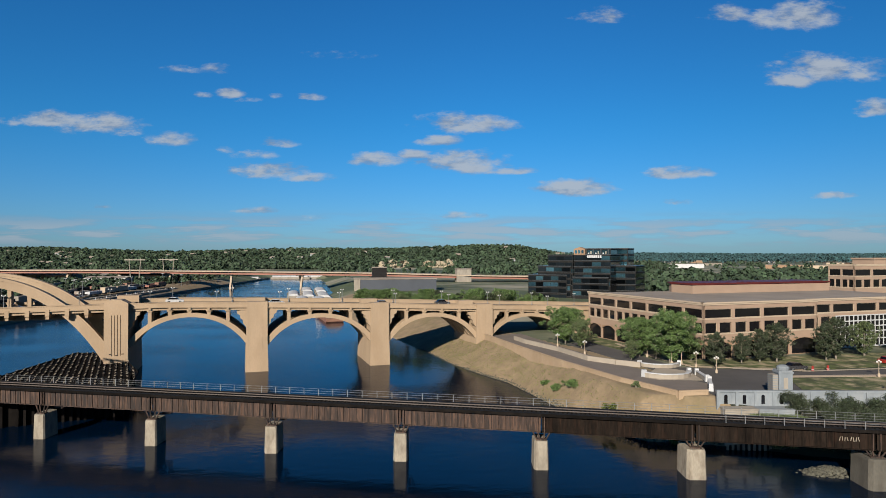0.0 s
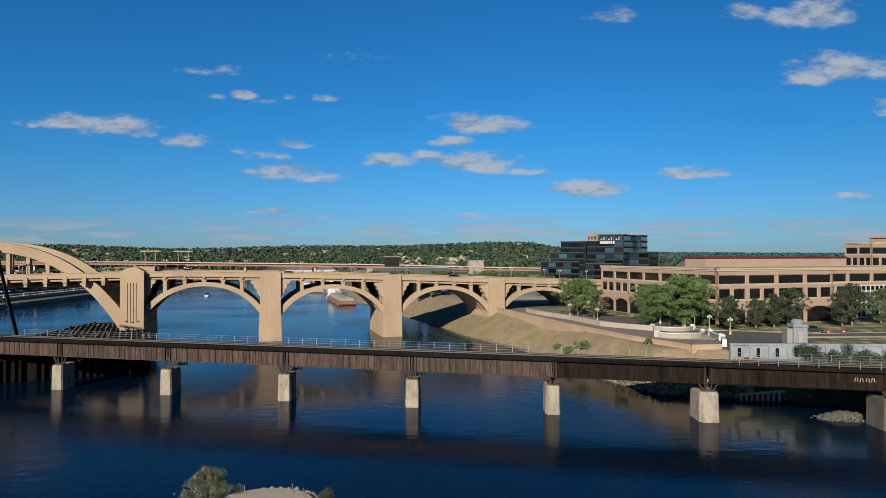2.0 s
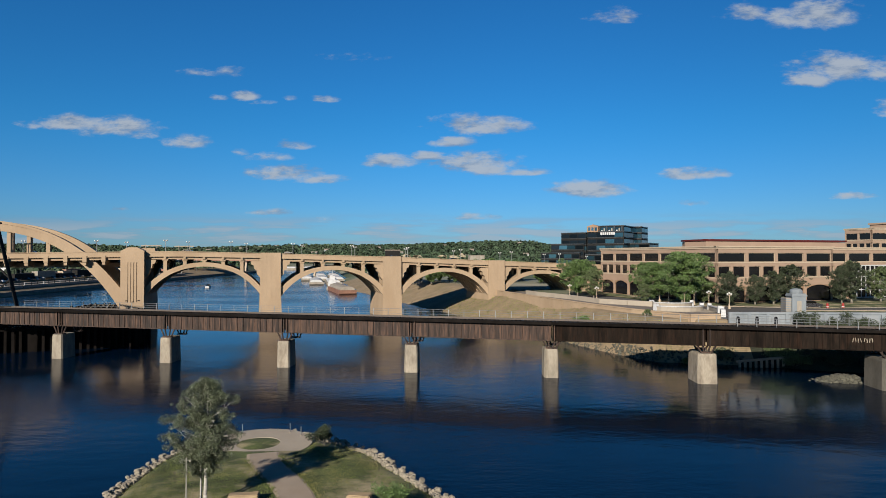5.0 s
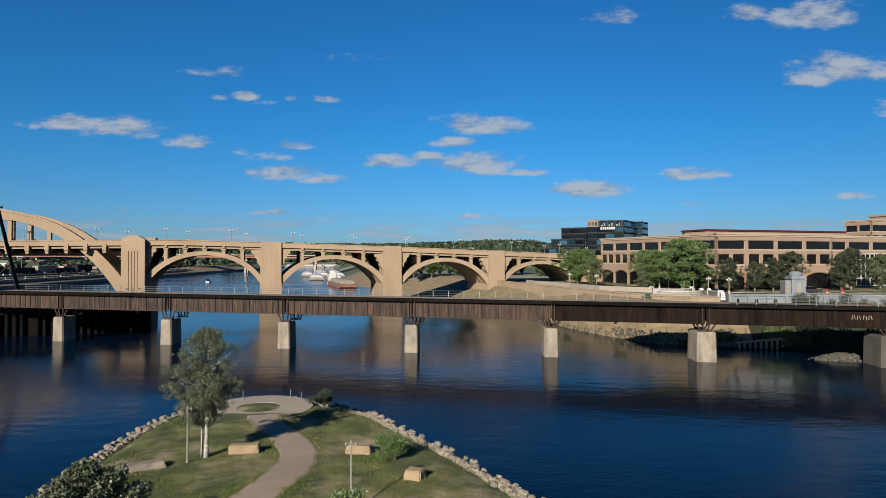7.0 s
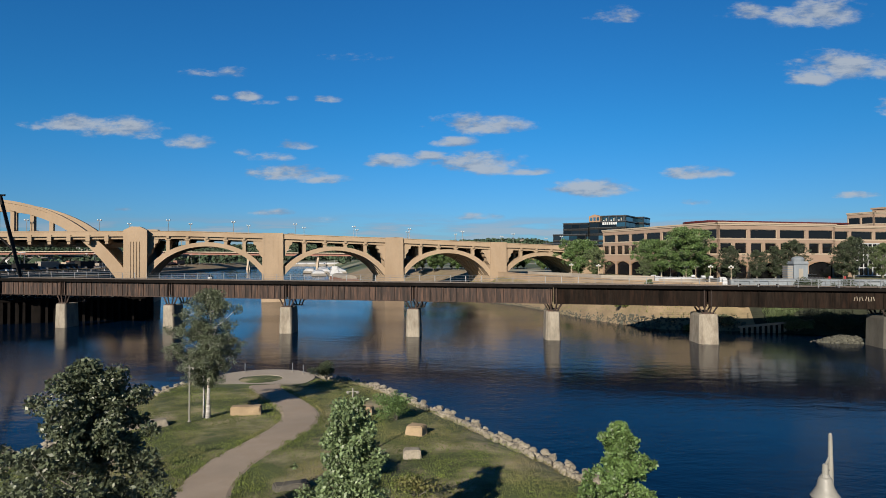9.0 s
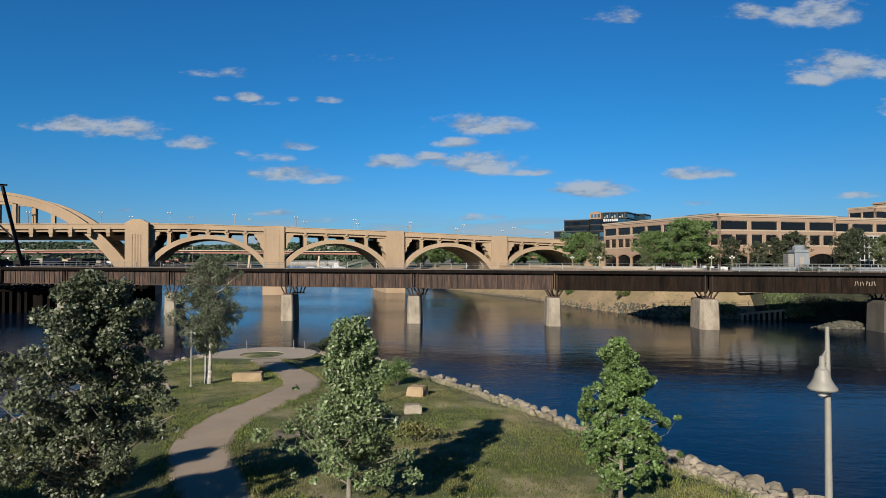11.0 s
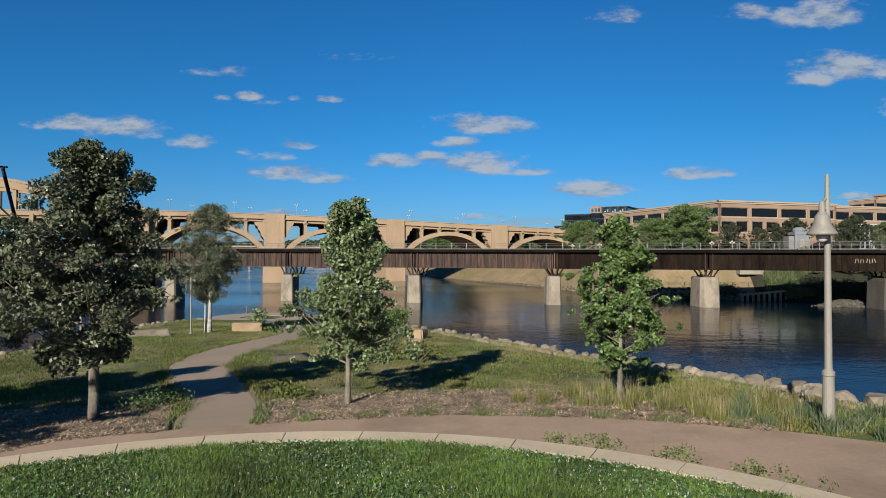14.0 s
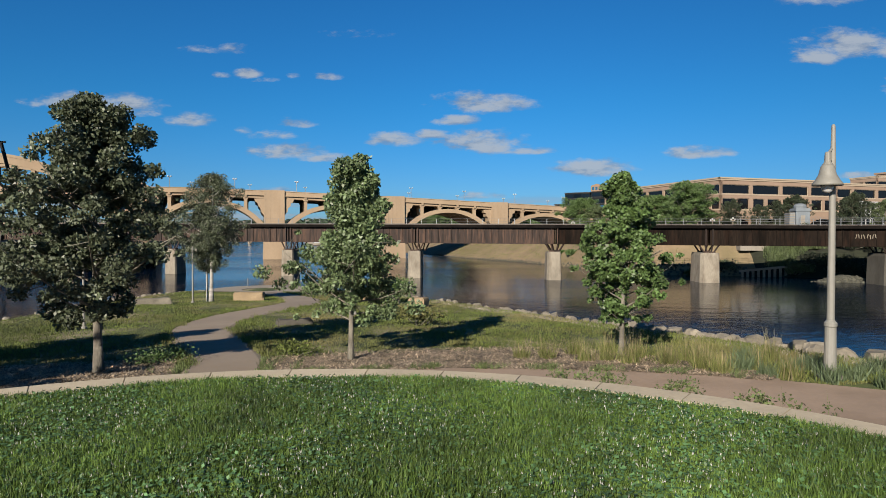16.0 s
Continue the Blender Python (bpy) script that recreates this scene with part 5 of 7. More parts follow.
def park_trees():
    t = grow_tree("park_tree", 3, 6.75, 3.5, 0.20, "leafgrey", "bark", "young park tree with glossy silvery green leaves beside the path", leaves=54000, size=0.098, r0=0.11, limbs=34, clump=0.42, wild=0.35,
                  shape=lambda q: lerp(q, (0, 0.1, 0.3, 0.5, 0.66, 0.78, 0.9, 1), (0.75, 1.05, 1.08, 0.9, 0.6, 0.42, 0.26, 0.12)))
    t.matrix_world = pose(-7.75, 14.6, -0.70, 0, 0, 40)
    for x, y, rz in ((-16.0, 8.4, 170), (-13.6, 9.6, 60), (-12.3, 6.6, 290)):
        copy_thing(t, pose(x, y, island_z(x, y) - 0.1, 0, 0, rz))
    t = grow_tree("park_tree", 8, 5.2, 2.9, 0.22, "leafsilver", "bark", "young green park tree in a mulch bed", leaves=40000, size=0.092, r0=0.075, limbs=34, clump=0.42, wild=0.1,
                  shape=lambda q: lerp(q, (0, 0.1, 0.22, 0.36, 0.46, 0.6, 0.82, 1), (0.85, 1.1, 1.0, 0.8, 0.46, 0.46, 0.42, 0.2)))
    t.matrix_world = pose(-2.1, 15.8, -0.58, 0, 0, 200)
    t = grow_tree("park_tree", 21, 4.75, 1.85, 0.19, "leafbright", "bark", "slim young park tree with fresh green leaves", leaves=28000, size=0.09, r0=0.068, limbs=36, clump=0.44, wild=0.0,
                  shape=lambda q: lerp(q, (0, 0.12, 0.32, 0.6, 0.82, 1), (0.8, 1.05, 0.98, 0.66, 0.42, 0.12)))
    t.matrix_world = pose(4.5, 15.75, -0.42, 0, 0, 90)
    t = grow_tree("birch_tree", 5, 8.0, 3.5, 0.34, "leafgrey", "birch", "white-barked birch with two stems by the plaza", leaves=76000, size=0.078, r0=0.13, limbs=48, stems=2, clump=0.5)
    t.matrix_world = pose(-13.95, 37.2, island_z(-14, 37.2), 0, 0, 0)


park_trees()


def bank_trees():
    """Street trees in front of the office building and behind the bridge."""
    kinds = [grow_tree("street_tree", 31 + i, h, w, 0.12, mt, "bark", lb, leaves=n, size=sz, r0=0.2, limbs=34, clump=0.44)
             for i, (h, w, mt, lb, n, sz) in enumerate((
                 (11.5, 11.0, "leafbright", "broad green street tree on the riverside lawn", 42000, 0.29),
                 (8.5, 6.0, "leaf", "green street tree on the riverside lawn", 17000, 0.22),
                 (9.0, 5.6, "leafdark", "dark green street tree in front of the office building", 9000, 0.28)))]
    spots = [(0, 49.5, 137.5, 1.0), (0, 33.0, 168.0, 0.85), (1, 35.5, 160.0, 0.9), (2, 57.5, 133.0, 0.85), (1, 42.5, 142.0, 0.55),
             (2, 65.0, 137.5, 0.75), (2, 69.5, 138.5, 0.85), (2, 73.5, 139.0, 1.0), (2, 85.5, 141.0, 0.95), (2, 88.5, 142.5, 1.1),
             (1, 98.0, 147.0, 1.0), (1, 110.0, 149.0, 0.9), (1, 55.5, 141.0, 0.7), (0, 46.0, 147.0, 0.8)]
    used = set()
    for i, (k, x, y, s) in enumerate(spots):
        m = pose(x, y, 2.85, 0, 0, i * 77)
        if k not in used:
            used.add(k)
            o = kinds[k]
            o.matrix_world = m @ Matrix.Diagonal((s, s, s, 1))
        else:
            o = copy_thing(kinds[k], m)
            o.scale = (s, s, s)
    # row of trees beyond the bridge
    rng = np.random.default_rng(4)
    for i in range(30):
        k = (0, 1, 0, 2)[i % 4]
        o = copy_thing(kinds[k], pose(-31 + i * 2.6 + rng.normal() * 1.2, 262 + rng.normal() * 8, 2.6, 0, 0, i * 50))
        s = (0.62 if k == 0 else 0.85) + 0.25 * rng.random()
        o.scale = (s, s, s)


bank_trees()


def woods(name, rng, x, y, zf, size, mat, label):
    """Far wood: thousands of crowns, each a shell of overlapping leaf sprays, in one mesh."""
    n, k = len(x), 30
    s = size * (0.55 + 0.9 * rng.random(n))
    d = rng.normal(size=(n, k, 3))
    d[..., 2] = np.abs(d[..., 2]) * 1.1 - 0.35
    d /= np.linalg.norm(d, axis=2)[..., None]
    c = d * s[:, None, None] * (0.65 + 0.4 * rng.random((n, k, 1)))
    c += np.stack([x, y, zf + s * 0.7], 1)[:, None, :]
    t = np.cross(d, rng.normal(size=(n, k, 3)))
    t /= np.linalg.norm(t, axis=2)[..., None]
    nn = d + 0.55 * rng.normal(size=(n, k, 3))
    q = np.cross(nn, t)
    q /= np.linalg.norm(q, axis=2)[..., None]
    r = (s[:, None, None] * (0.28 + 0.3 * rng.random((n, k, 1))))
    v = np.stack([c - t * r, c - q * r * 0.7, c + t * r, c + q * r * 0.7], 2).reshape(-1, 3)
    f = np.arange(n * k * 4).reshape(-1, 4)
    tagged(new(name, raw_mesh(name, v, f, mat)), label, "woodland", kind="stuff")


def far_woods():
    rng = np.random.default_rng(11)
    n = 9500
    x, y = rng.uniform(-1500, 420, n), rng.uniform(1120, 1720, n)
    keep = ~((y < 1186) & (((x > -122) & (x < -48)) | ((x > -44) & (x < 36))))
    x, y = x[keep], y[keep]
    woods("hill_wood", rng, x, y, ground_z(x, y), 5.5, "leaffar", "dense green wood on the bluffs beyond the river")
    n = 2200
    x, y = rng.uniform(-900, 300, n), rng.uniform(640, 1120, n)
    r = seg_dist(x, y, SHORE_X, SHORE_Y)
    le = -seg_dist(x, y, LEFT_X, LEFT_Y)
    k = ((r > 8) | (le > 12)) & (np.sin(x * 0.02) + np.sin(y * 0.017) + rng.normal(size=n) * 0.7 > 0.2)
    k &= ~((x / y > -0.11) & (x / y < 0.035) & (y > 860))
    x, y = x[k], y[k]
    woods("valley_wood", rng, x, y, ground_z(x, y), 4.5, "leaffar", "scattered green trees on the far river flats")
    n = 900
    x, y = rng.uniform(90, 700, n), rng.uniform(380, 760, n)
    woods("city_trees", rng, x, y, ground_z(x, y), 4.2, "leaffar", "trees between the far city lots")
    n = 520
    x, y = rng.uniform(150, 1500, n), rng.uniform(760, 1500, n)
    k = np.sin(x * 0.013) + np.sin(y * 0.021 + x * 0.004) + rng.normal(size=n) * 0.5 > 0.1
    x, y = x[k], y[k]
    woods("flats_wood", rng, x, y, ground_z(x, y), 4.6, "leaffar", "clumps of trees among the far warehouses")
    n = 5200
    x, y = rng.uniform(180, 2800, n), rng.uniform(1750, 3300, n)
    woods("far_valley_wood", rng, x, y, ground_z(x, y) + 2, 7, "leafhaze", "wooded valley far beyond the city, coloured haze blue")
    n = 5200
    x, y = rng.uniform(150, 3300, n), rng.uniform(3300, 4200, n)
    woods("distant_ridge_wood", rng, x, y, np.clip((y - 3300) / 500, 0, 1) * 26 + 3 * np.sin(x * 0.002), 7, "leafhaze", "wooded ridge on the horizon, coloured haze blue")
    n = 700
    x, y = rng.uniform(-420, -225, n), rng.uniform(260, 640, n)
    woods("left_bank_trees", rng, x, y, ground_z(x, y), 3.0, "leaffar", "trees and shrubs on the far bank")


far_woods()
# ---- far bridge, barges, houses ----
def far_bridge():
    fb = thing("girder_bridge", pose(0, 0, 0), "long red-brown steel girder road bridge on concrete piers", "bridge")

    def fz(x):
        return lerp(x, (-600, -300, -60, 60), (12.5, 13.0, 10.5, 7.5))
    for a in range(-600, 60, 40):
        b = a + 40
        bm = bm_new()
        prism(bm, [(a, fz(a) - 2.4), (b, fz(b) - 2.4), (b, fz(b) - 0.2), (a, fz(a) - 0.2)], 556, 574)
        part("girder", bm, "redbridge", fb)
        bm = bm_new()
        prism(bm, [(a, fz(a) - 0.2), (b, fz(b) - 0.2), (b, fz(b) + 0.5), (a, fz(a) + 0.5)], 554, 576)
        part("deck", bm, "trimstone", fb)
    for x in (-186, -124, -240, -285, -330, -375, -420, -60):
        for y in (560, 570):
            bm = bm_new()
            prism(bm, [(x - 0.4, -6), (x + 1.2, -6), (x + 3.0, fz(x) - 2.4), (x + 1.4, fz(x) - 2.4)] if y == 560 else [(x - 1.2, -6), (x + 0.4, -6), (x - 1.4, fz(x) - 2.4), (x - 3.0, fz(x) - 2.4)], y - 1.5, y + 1.5)
            part("column", bm, "trimstone", fb)
        bm = bm_new()
        box(bm, x - 3.2, x + 3.2, 557, 573, fz(x) - 3.0, fz(x) - 2.35)
        part("pier_cap", bm, "greyconc", fb)


far_bridge()


def barge(name, m, ln, w, label, covers, hull="hull"):
    b = thing(name, m, label, "barge", "moored barges")
    bm = bm_new()
    prism(bm, [(0, 0.6), (1.5, -0.8), (ln - 1.5, -0.8), (ln, 0.6), (ln, 2.4), (0, 2.4)], -w / 2, w / 2)
    part("hull", bm, hull, b)
    n = 6
    for i in range(covers):
        a, e = 2 + (ln - 4) * i / covers, 2 + (ln - 4) * (i + 1) / covers - 0.5
        bm = bm_new()
        prof = [(-w / 2 + 0.8, 2.3), (-w / 2 + 0.8, 3.0)] + [((w / 2 - 0.8) * math.sin(radians(t)), 3.0 + 1.5 * math.cos(radians(t))) for t in range(-75, 90, 25)] + [(w / 2 - 0.8, 3.0), (w / 2 - 0.8, 2.3)]
        prism(bm, prof, a, e, "x")
        part("cover", bm, "white" if hull == "greyconc" else "greyconc", b)
    return b


barge("barge", pose(-47, 283, WATER, 0, 0, 108) @ Matrix.Diagonal((0.9, 0.78, 0.78, 1)), 48, 10, "rust-brown river barge with grey covers moored at the bank", 3)
for i, (x, y) in enumerate(((-70, 372), (-82, 378), (-78, 428), (-90, 434), (-102, 440), (-92, 490), (-104, 496))):
    barge("barge", pose(x, y, WATER, 0, 0, 103) @ Matrix.Diagonal((0.95, 0.85, 0.7, 1)), 52, 10, "grey river barge with rounded white covers", 4, "greyconc")


for i, (x, y, rz) in enumerate(((-262, 752, 8), (-214, 800, 12), (-180, 815, 6))):
    barge("barge", pose(x, y, WATER, 0, 0, rz), 48, 11, "grey river barge with rounded white covers", 4, "greyconc")


def tow_boat():
    b = thing("tow_boat", pose(-64, 335, WATER, 0, 0, 100) @ Matrix.Diagonal((0.8, 0.75, 0.75, 1)), "white tow boat with stacked decks moored by the barges", "boat")
    for i, (ln, w, z0, z1) in enumerate(((20, 8, -0.6, 1.6), (14, 6, 1.6, 4.2), (10, 5, 4.2, 6.6), (5, 4, 6.6, 9.0))):
        bm = bm_new()
        box(bm, -ln / 2, ln / 2, -w / 2, w / 2, z0, z1, taper=0.15)
        part("hull" if i == 0 else "cabin", bm, "greyconc" if i == 0 else "white", b)
        if i:
            bm = bm_new()
            box(bm, -ln / 2 + 0.3, ln / 2 - 0.3, -w / 2 - 0.03, w / 2 + 0.03, z0 + 1.2, z0 + 1.9)
            part("window", bm, "glass", b)
    bm = bm_new()
    tube(bm, (0, 0, 9), (0, 0, 13), 0.12)
    part("mast", bm, "white", b)


tow_boat()


def small_boat():
    b = thing("motor_boat", pose(-135, 347, WATER, 0, 0, 100), "small white motor boat on the river", "boat")
    bm = bm_new()
    prism(bm, [(-3, -1), (2, -1), (3.4, 0), (2, 1), (-3, 1)], -0.2, 0.8, "z")
    part("hull", bm, "white", b)
    bm = bm_new()
    box(bm, -1.2, 1, -0.8, 0.8, 0.8, 2.0, taper=0.15)
    part("cabin", bm, "glass", b)


small_boat()


def far_houses():
    rng = np.random.default_rng(9)
    for i in range(50):
        x, y = (rng.uniform(-1050, -480) if i % 2 else rng.uniform(-900, 300)), rng.uniform(1160, 1560)
        w, d, h = rng.uniform(6, 13), rng.uniform(7, 10), rng.uniform(3, 5)
        z = float(ground_z(np.array([x]), np.array([y]))[0]) + 4.5
        hs = thing("house", pose(x, y, z, 0, 0, rng.uniform(-20, 20)), "small pale house among the hillside trees", "house", "hillside houses")
        bm = bm_new()
        box(bm, -w / 2, w / 2, -d / 2, d / 2, -8, h)
        part("wall", bm, ("white", "greyconc", "shadewhite")[i % 3], hs)
        bm = bm_new()
        prism(bm, [(-d / 2 - 0.5, h), (d / 2 + 0.5, h), (0, h + 3)], -w / 2 - 0.5, w / 2 + 0.5, "x")
        part("roof", bm, "roofgrey", hs)
    for i in range(34):
        x, y = rng.uniform(250, 1300), rng.uniform(900, 2100)
        w, d, h = rng.uniform(25, 90), rng.uniform(15, 30), rng.uniform(5, 10)
        sh = thing("warehouse", pose(x, y, 1.5, 0, 0, rng.uniform(-20, 20)), "long low pale warehouse on the far flats", "warehouse", "far warehouses")
        bm = bm_new()
        box(bm, -w / 2, w / 2, -d / 2, d / 2, -3, h)
        part("wall", bm, ("white", "trimstone", "greyconc", "brickband")[i % 4], sh)
        bm = bm_new()
        box(bm, -w / 2 - 0.4, w / 2 + 0.4, -d / 2 - 0.4, d / 2 + 0.4, h, h + 0.6)
        part("roof", bm, "roofgrey", sh)
    # works on the right bank beyond the bridge
    for nm, x, y, w, d, h, mt, lb in (("warehouse", -29, 430, 50, 22, 8.8, "slate", "long slate-grey metal warehouse by the river"),
                                      ("silo_tower", -43, 446, 10, 9, 16, "black", "dark square silo tower by the river"),
                                      ("warehouse", -55, 448, 12, 10, 8, "greyconc", "pale industrial building by the river"),
                                      ("office_block", 20, 560, 13, 10, 12.5, "greyconc", "pale office block among trees")):
        o = thing(nm, pose(x, y, 1.5, 0, 0, 8), lb, "building")
        bm = bm_new()
        box(bm, -w / 2, w / 2, -d / 2, d / 2, -2, h)
        part("wall", bm, mt, o)
        bm = bm_new()
        box(bm, -w / 2 - 0.3, w / 2 + 0.3, -d / 2 - 0.3, d / 2 + 0.3, h, h + 0.6)
        part("roof", bm, "roofgrey", o)
    # pale limestone cliffs in the bluff
    for x, w in ((-120, 70), (-42, 76)):
        c = bm_new()
        nx_, nz_ = 60, 14
        g = []
        for i in range(nx_ + 1):
            a = i / nx_
            top = 16 + 7 * noise.noise(Vector((a * 6 + x, 0, 0))) - 14 * (2 * a - 1) ** 6
            g.append([c.verts.new((x + w * a, 1178 + 9 * noise.noise(Vector((a * 9, j * 0.25, x))) + 5 * noise.noise(Vector((a * 30, j * 0.9, x))) + 1.2 * j, -3 + (top + 3) * j / nz_)) for j in range(nz_ + 1)])
        for p_, q_ in zip(g, g[1:]):
            for j in range(nz_):
                c.faces.new((p_[j], q_[j], q_[j + 1], p_[j + 1]))
        tagged(part("limestone_cliff", c, "cliff"), "pale limestone cliff face in the wooded bluff", "cliff", kind="structure")


far_houses()

# ---- island park ----
ISLE = [(-42, -70), (-31, -22), (-25, 0), (-20.6, 14), (-19.5, 22), (-19.6, 29), (-20.2, 34), (-21.2, 41), (-21.6, 46), (-21.4, 50.2), (-19.9, 53.2), (-17.6, 55.8), (-14.6, 56.9),
        (-11.4, 55.2), (-7.4, 51.6), (-5.8, 49.9), (-3.9, 46.4), (-1.65, 42.5), (0.93, 37.8), (3.2, 33.0), (4.5, 30.3), (5.9, 27.0), (7.7, 22.0), (9.0, 18.6), (10.3, 15.6), (13, 12), (20, 6), (28, -4), (34, -22), (42, -70)]
CURB_C, CURB_R, LAWN_Z = (-0.82, 1.6), 7.28, 0.66
PLAZA = (-15.4, 51.7)
PATH_A = (-30, 20, 48, 58, 68, 78, 85, 92, 104, 112, 121, 126, 140, 180)
PATH_R = (15.5, 14.3, 13.3, 13.05, 12.9, 12.74, 12.76, 12.55, 12.45, 12.48, 12.8, 12.4, 12.0, 12.0)
BED_A = (55, 61, 67, 72, 77, 88, 96, 104, 111, 112, 125, 160)
BED_R = (13.4, 13.8, 15.0, 15.6, 16.0, 15.75, 15.4, 15.1, 15.0, 15.8, 17.0, 17.0)


EDGE = smooth_line(ISLE, 5)


def isle_ground():
    """Top sheet of the island: flat park ground falling to the tip, with a sloped rim into the water."""
    xs = np.arange(-42, 42.1, 0.9)
    ys = np.concatenate([np.arange(-70, 4, 3.0), np.arange(4, 60, 0.8)])
    gx, gy = np.meshgrid(xs, ys)
    d = np.abs(seg_dist(gx, gy, [p[0] for p in EDGE], [p[1] for p in EDGE]))
    ins = inside(gx, gy, EDGE)
    base = isle_h(gx, gy) - 0.02 + 0.02 * np.sin(gx * 0.7) * np.sin(gy * 0.5)
    base = np.where(np.hypot(gx - CURB_C[0], gy - CURB_C[1]) < 19, isle_h(gx, gy) - 0.01, base)
    z = np.where(ins, base - np.clip(1 - d / 1.6, 0, 1) * 0.45, np.maximum(base - 0.45 - d * 1.1, -6.0))
    v = np.stack([gx.ravel(), gy.ravel(), z.ravel()], 1)
    nx, ny = len(xs), len(ys)
    i = (np.arange(ny - 1)[:, None] * nx + np.arange(nx - 1)[None]).ravel()
    me = raw_mesh("ground_island", v, np.stack([i, i + 1, i + nx + 1, i + nx], 1), "meadow")
    me.polygons.foreach_set("use_smooth", np.ones(len(me.polygons), dtype=bool))
    tagged(new("ground_island", me), "rough grass park ground of the river island", "ground", kind="structure")


isle_ground()


def strip(name, line, widths, lift, mat, label, thick=0.12):
    """A path along a line with a width at each point, on the island's slope."""
    bm = bm_new()
    rows = []
    for i, (x, y) in enumerate(line):
        a, b = line[max(i - 1, 0)], line[min(i + 1, len(line) - 1)]
        tx, ty = b[0] - a[0], b[1] - a[1]
        ln = math.hypot(tx, ty)
        nx, ny = -ty / ln, tx / ln
        w = widths[i] / 2
        row = []
        for sgn in (1, -1):
            px, py = x + nx * w * sgn, y + ny * w * sgn
            zz = island_z(px, py) + lift
            row += [bm.verts.new((px, py, zz)), bm.verts.new((px + nx * 0.22 * sgn, py + ny * 0.22 * sgn, zz - thick))]
        rows.append(row)
    for p, q in zip(rows, rows[1:]):
        bm.faces.new((p[0], p[2], q[2], q[0]))
        bm.faces.new((p[1], p[0], q[0], q[1]))
        bm.faces.new((p[2], p[3], q[3], q[2]))
    return tagged(part(name, bm, mat), label, "path", kind="structure")


WALKWAY = smooth_line([(-4.2, 12.6), (-4.85, 14.5), (-5.45, 16.2), (-6.9, 19.2), (-8.2, 21.7), (-9.2, 24.4), (-9.45, 28), (-8.85, 32), (-8.5, 35.5), (-8.85, 38.3), (-10.3, 41.6), (-11.9, 44.2), (-13.4, 46.8), (-14.2, 49.0)], 5)


def isle_paths():
    n = len(WALKWAY)
    strip("path_walkway", WALKWAY, [1.45 + 0.45 * min(i / 20, 1) + 0.3 * max(0, i / n - 0.6) for i in range(n)], 0.014, "walkway", "worn tan concrete footpath winding to the plaza", 0.05)
    # ring path outside the kerb, widening round the lawn
    bm = bm_new()
    top = []
    for i in range(61):
        a = 178 - 3.4 * i
        t = radians(a)
        ro = float(np.interp(a, PATH_A, PATH_R))
        row = []
        for r in (CURB_R - 0.1, (CURB_R + ro) / 2, ro):
            x, y = CURB_C[0] + r * math.cos(t), CURB_C[1] + r * math.sin(t)
            row.append(bm.verts.new((x, y, island_z(x, y) + 0.035)))
        top.append(row)
    for p, q in zip(top, top[1:]):
        for k in range(2):
            bm.faces.new((p[k], p[k + 1], q[k + 1], q[k]))
    tagged(part("path_ring", bm, "path"), "pinkish concrete footpath curving round the lawn", "path", kind="structure")
    # round plaza with a grass eye
    c = bm_new()
    lathe(c, [(4.3, -0.5), (4.3, 0.06), (1.72, 0.06), (1.72, -0.1)], 48, (*PLAZA, island_z(*PLAZA)))
    pl = tagged(part("plaza_round", c, "plaza"), "round pale concrete plaza at the island's tip", "plaza", kind="structure")
    c = bm_new()
    lathe(c, [(1.71, -0.1), (1.71, 0.02), (0.9, 0.12), (0.05, 0.15)], 32, (*PLAZA, island_z(*PLAZA)))
    tagged(part("ground_grass_eye", c, "meadow"), "round grass patch in the middle of the plaza", "ground", kind="structure")


isle_paths()


def kerb():
    cu = thing("kerb", pose(0, 0, 0), "cream concrete kerb on a low round wall that holds the raised lawn", "kerb", kind="structure")

    def ring_piece(name, mat, a0, a1, prof, steps=5):
        bm = bm_new()
        rows = []
        for j in range(steps + 1):
            t = radians(a0 + (a1 - a0) * j / steps)
            rows.append([bm.verts.new((CURB_C[0] + r * math.cos(t), CURB_C[1] + r * math.sin(t), z)) for r, z in prof])
        for p, q in zip(rows, rows[1:]):
            for k in range(len(prof)):
                bm.faces.new((p[k], p[(k + 1) % len(prof)], q[(k + 1) % len(prof)], q[k]))
        bm.faces.new(rows[0]), bm.faces.new(rows[-1][::-1])
        part(name, bm, mat, cu)
    R, Z = CURB_R, LAWN_Z
    step = 360 / 44
    for i in range(44):
        a0 = 89.2 + step * i
        ring_piece("kerb_stone", "curb", a0 + 0.05, a0 + step - 0.05, ((R - 0.46, Z - 0.16), (R - 0.46, Z - 0.015), (R - 0.43, Z), (R - 0.02, Z), (R + 0.01, Z - 0.03), (R + 0.01, Z - 0.16)))
    for i in range(22):
        a0 = 89.2 + 2 * step * i
        ring_piece("wall_segment", "curb", a0 + 0.03, a0 + 2 * step - 0.03, ((R - 0.36, -1.0), (R - 0.36, Z - 0.165), (R - 0.05, Z - 0.165), (R - 0.05, -1.0)), 8)
    # raised lawn inside it
    bm = bm_new()
    rows = []
    for j in range(12):
        r = (R - 0.44) * j / 11
        rows.append([bm.verts.new((CURB_C[0] + r * math.cos(t), CURB_C[1] + r * math.sin(t), Z - 0.02)) for t in (2 * math.pi * k / 64 for k in range(64))])
    for p, q in zip(rows[1:], rows[2:]):
        for k in range(64):
            bm.faces.new((p[k], p[(k + 1) % 64], q[(k + 1) % 64], q[k]))
    bm.faces.new(rows[1])
    tagged(part("ground_round_lawn", bm, "lawn"), "round mown lawn raised inside the kerb", "lawn", kind="structure")


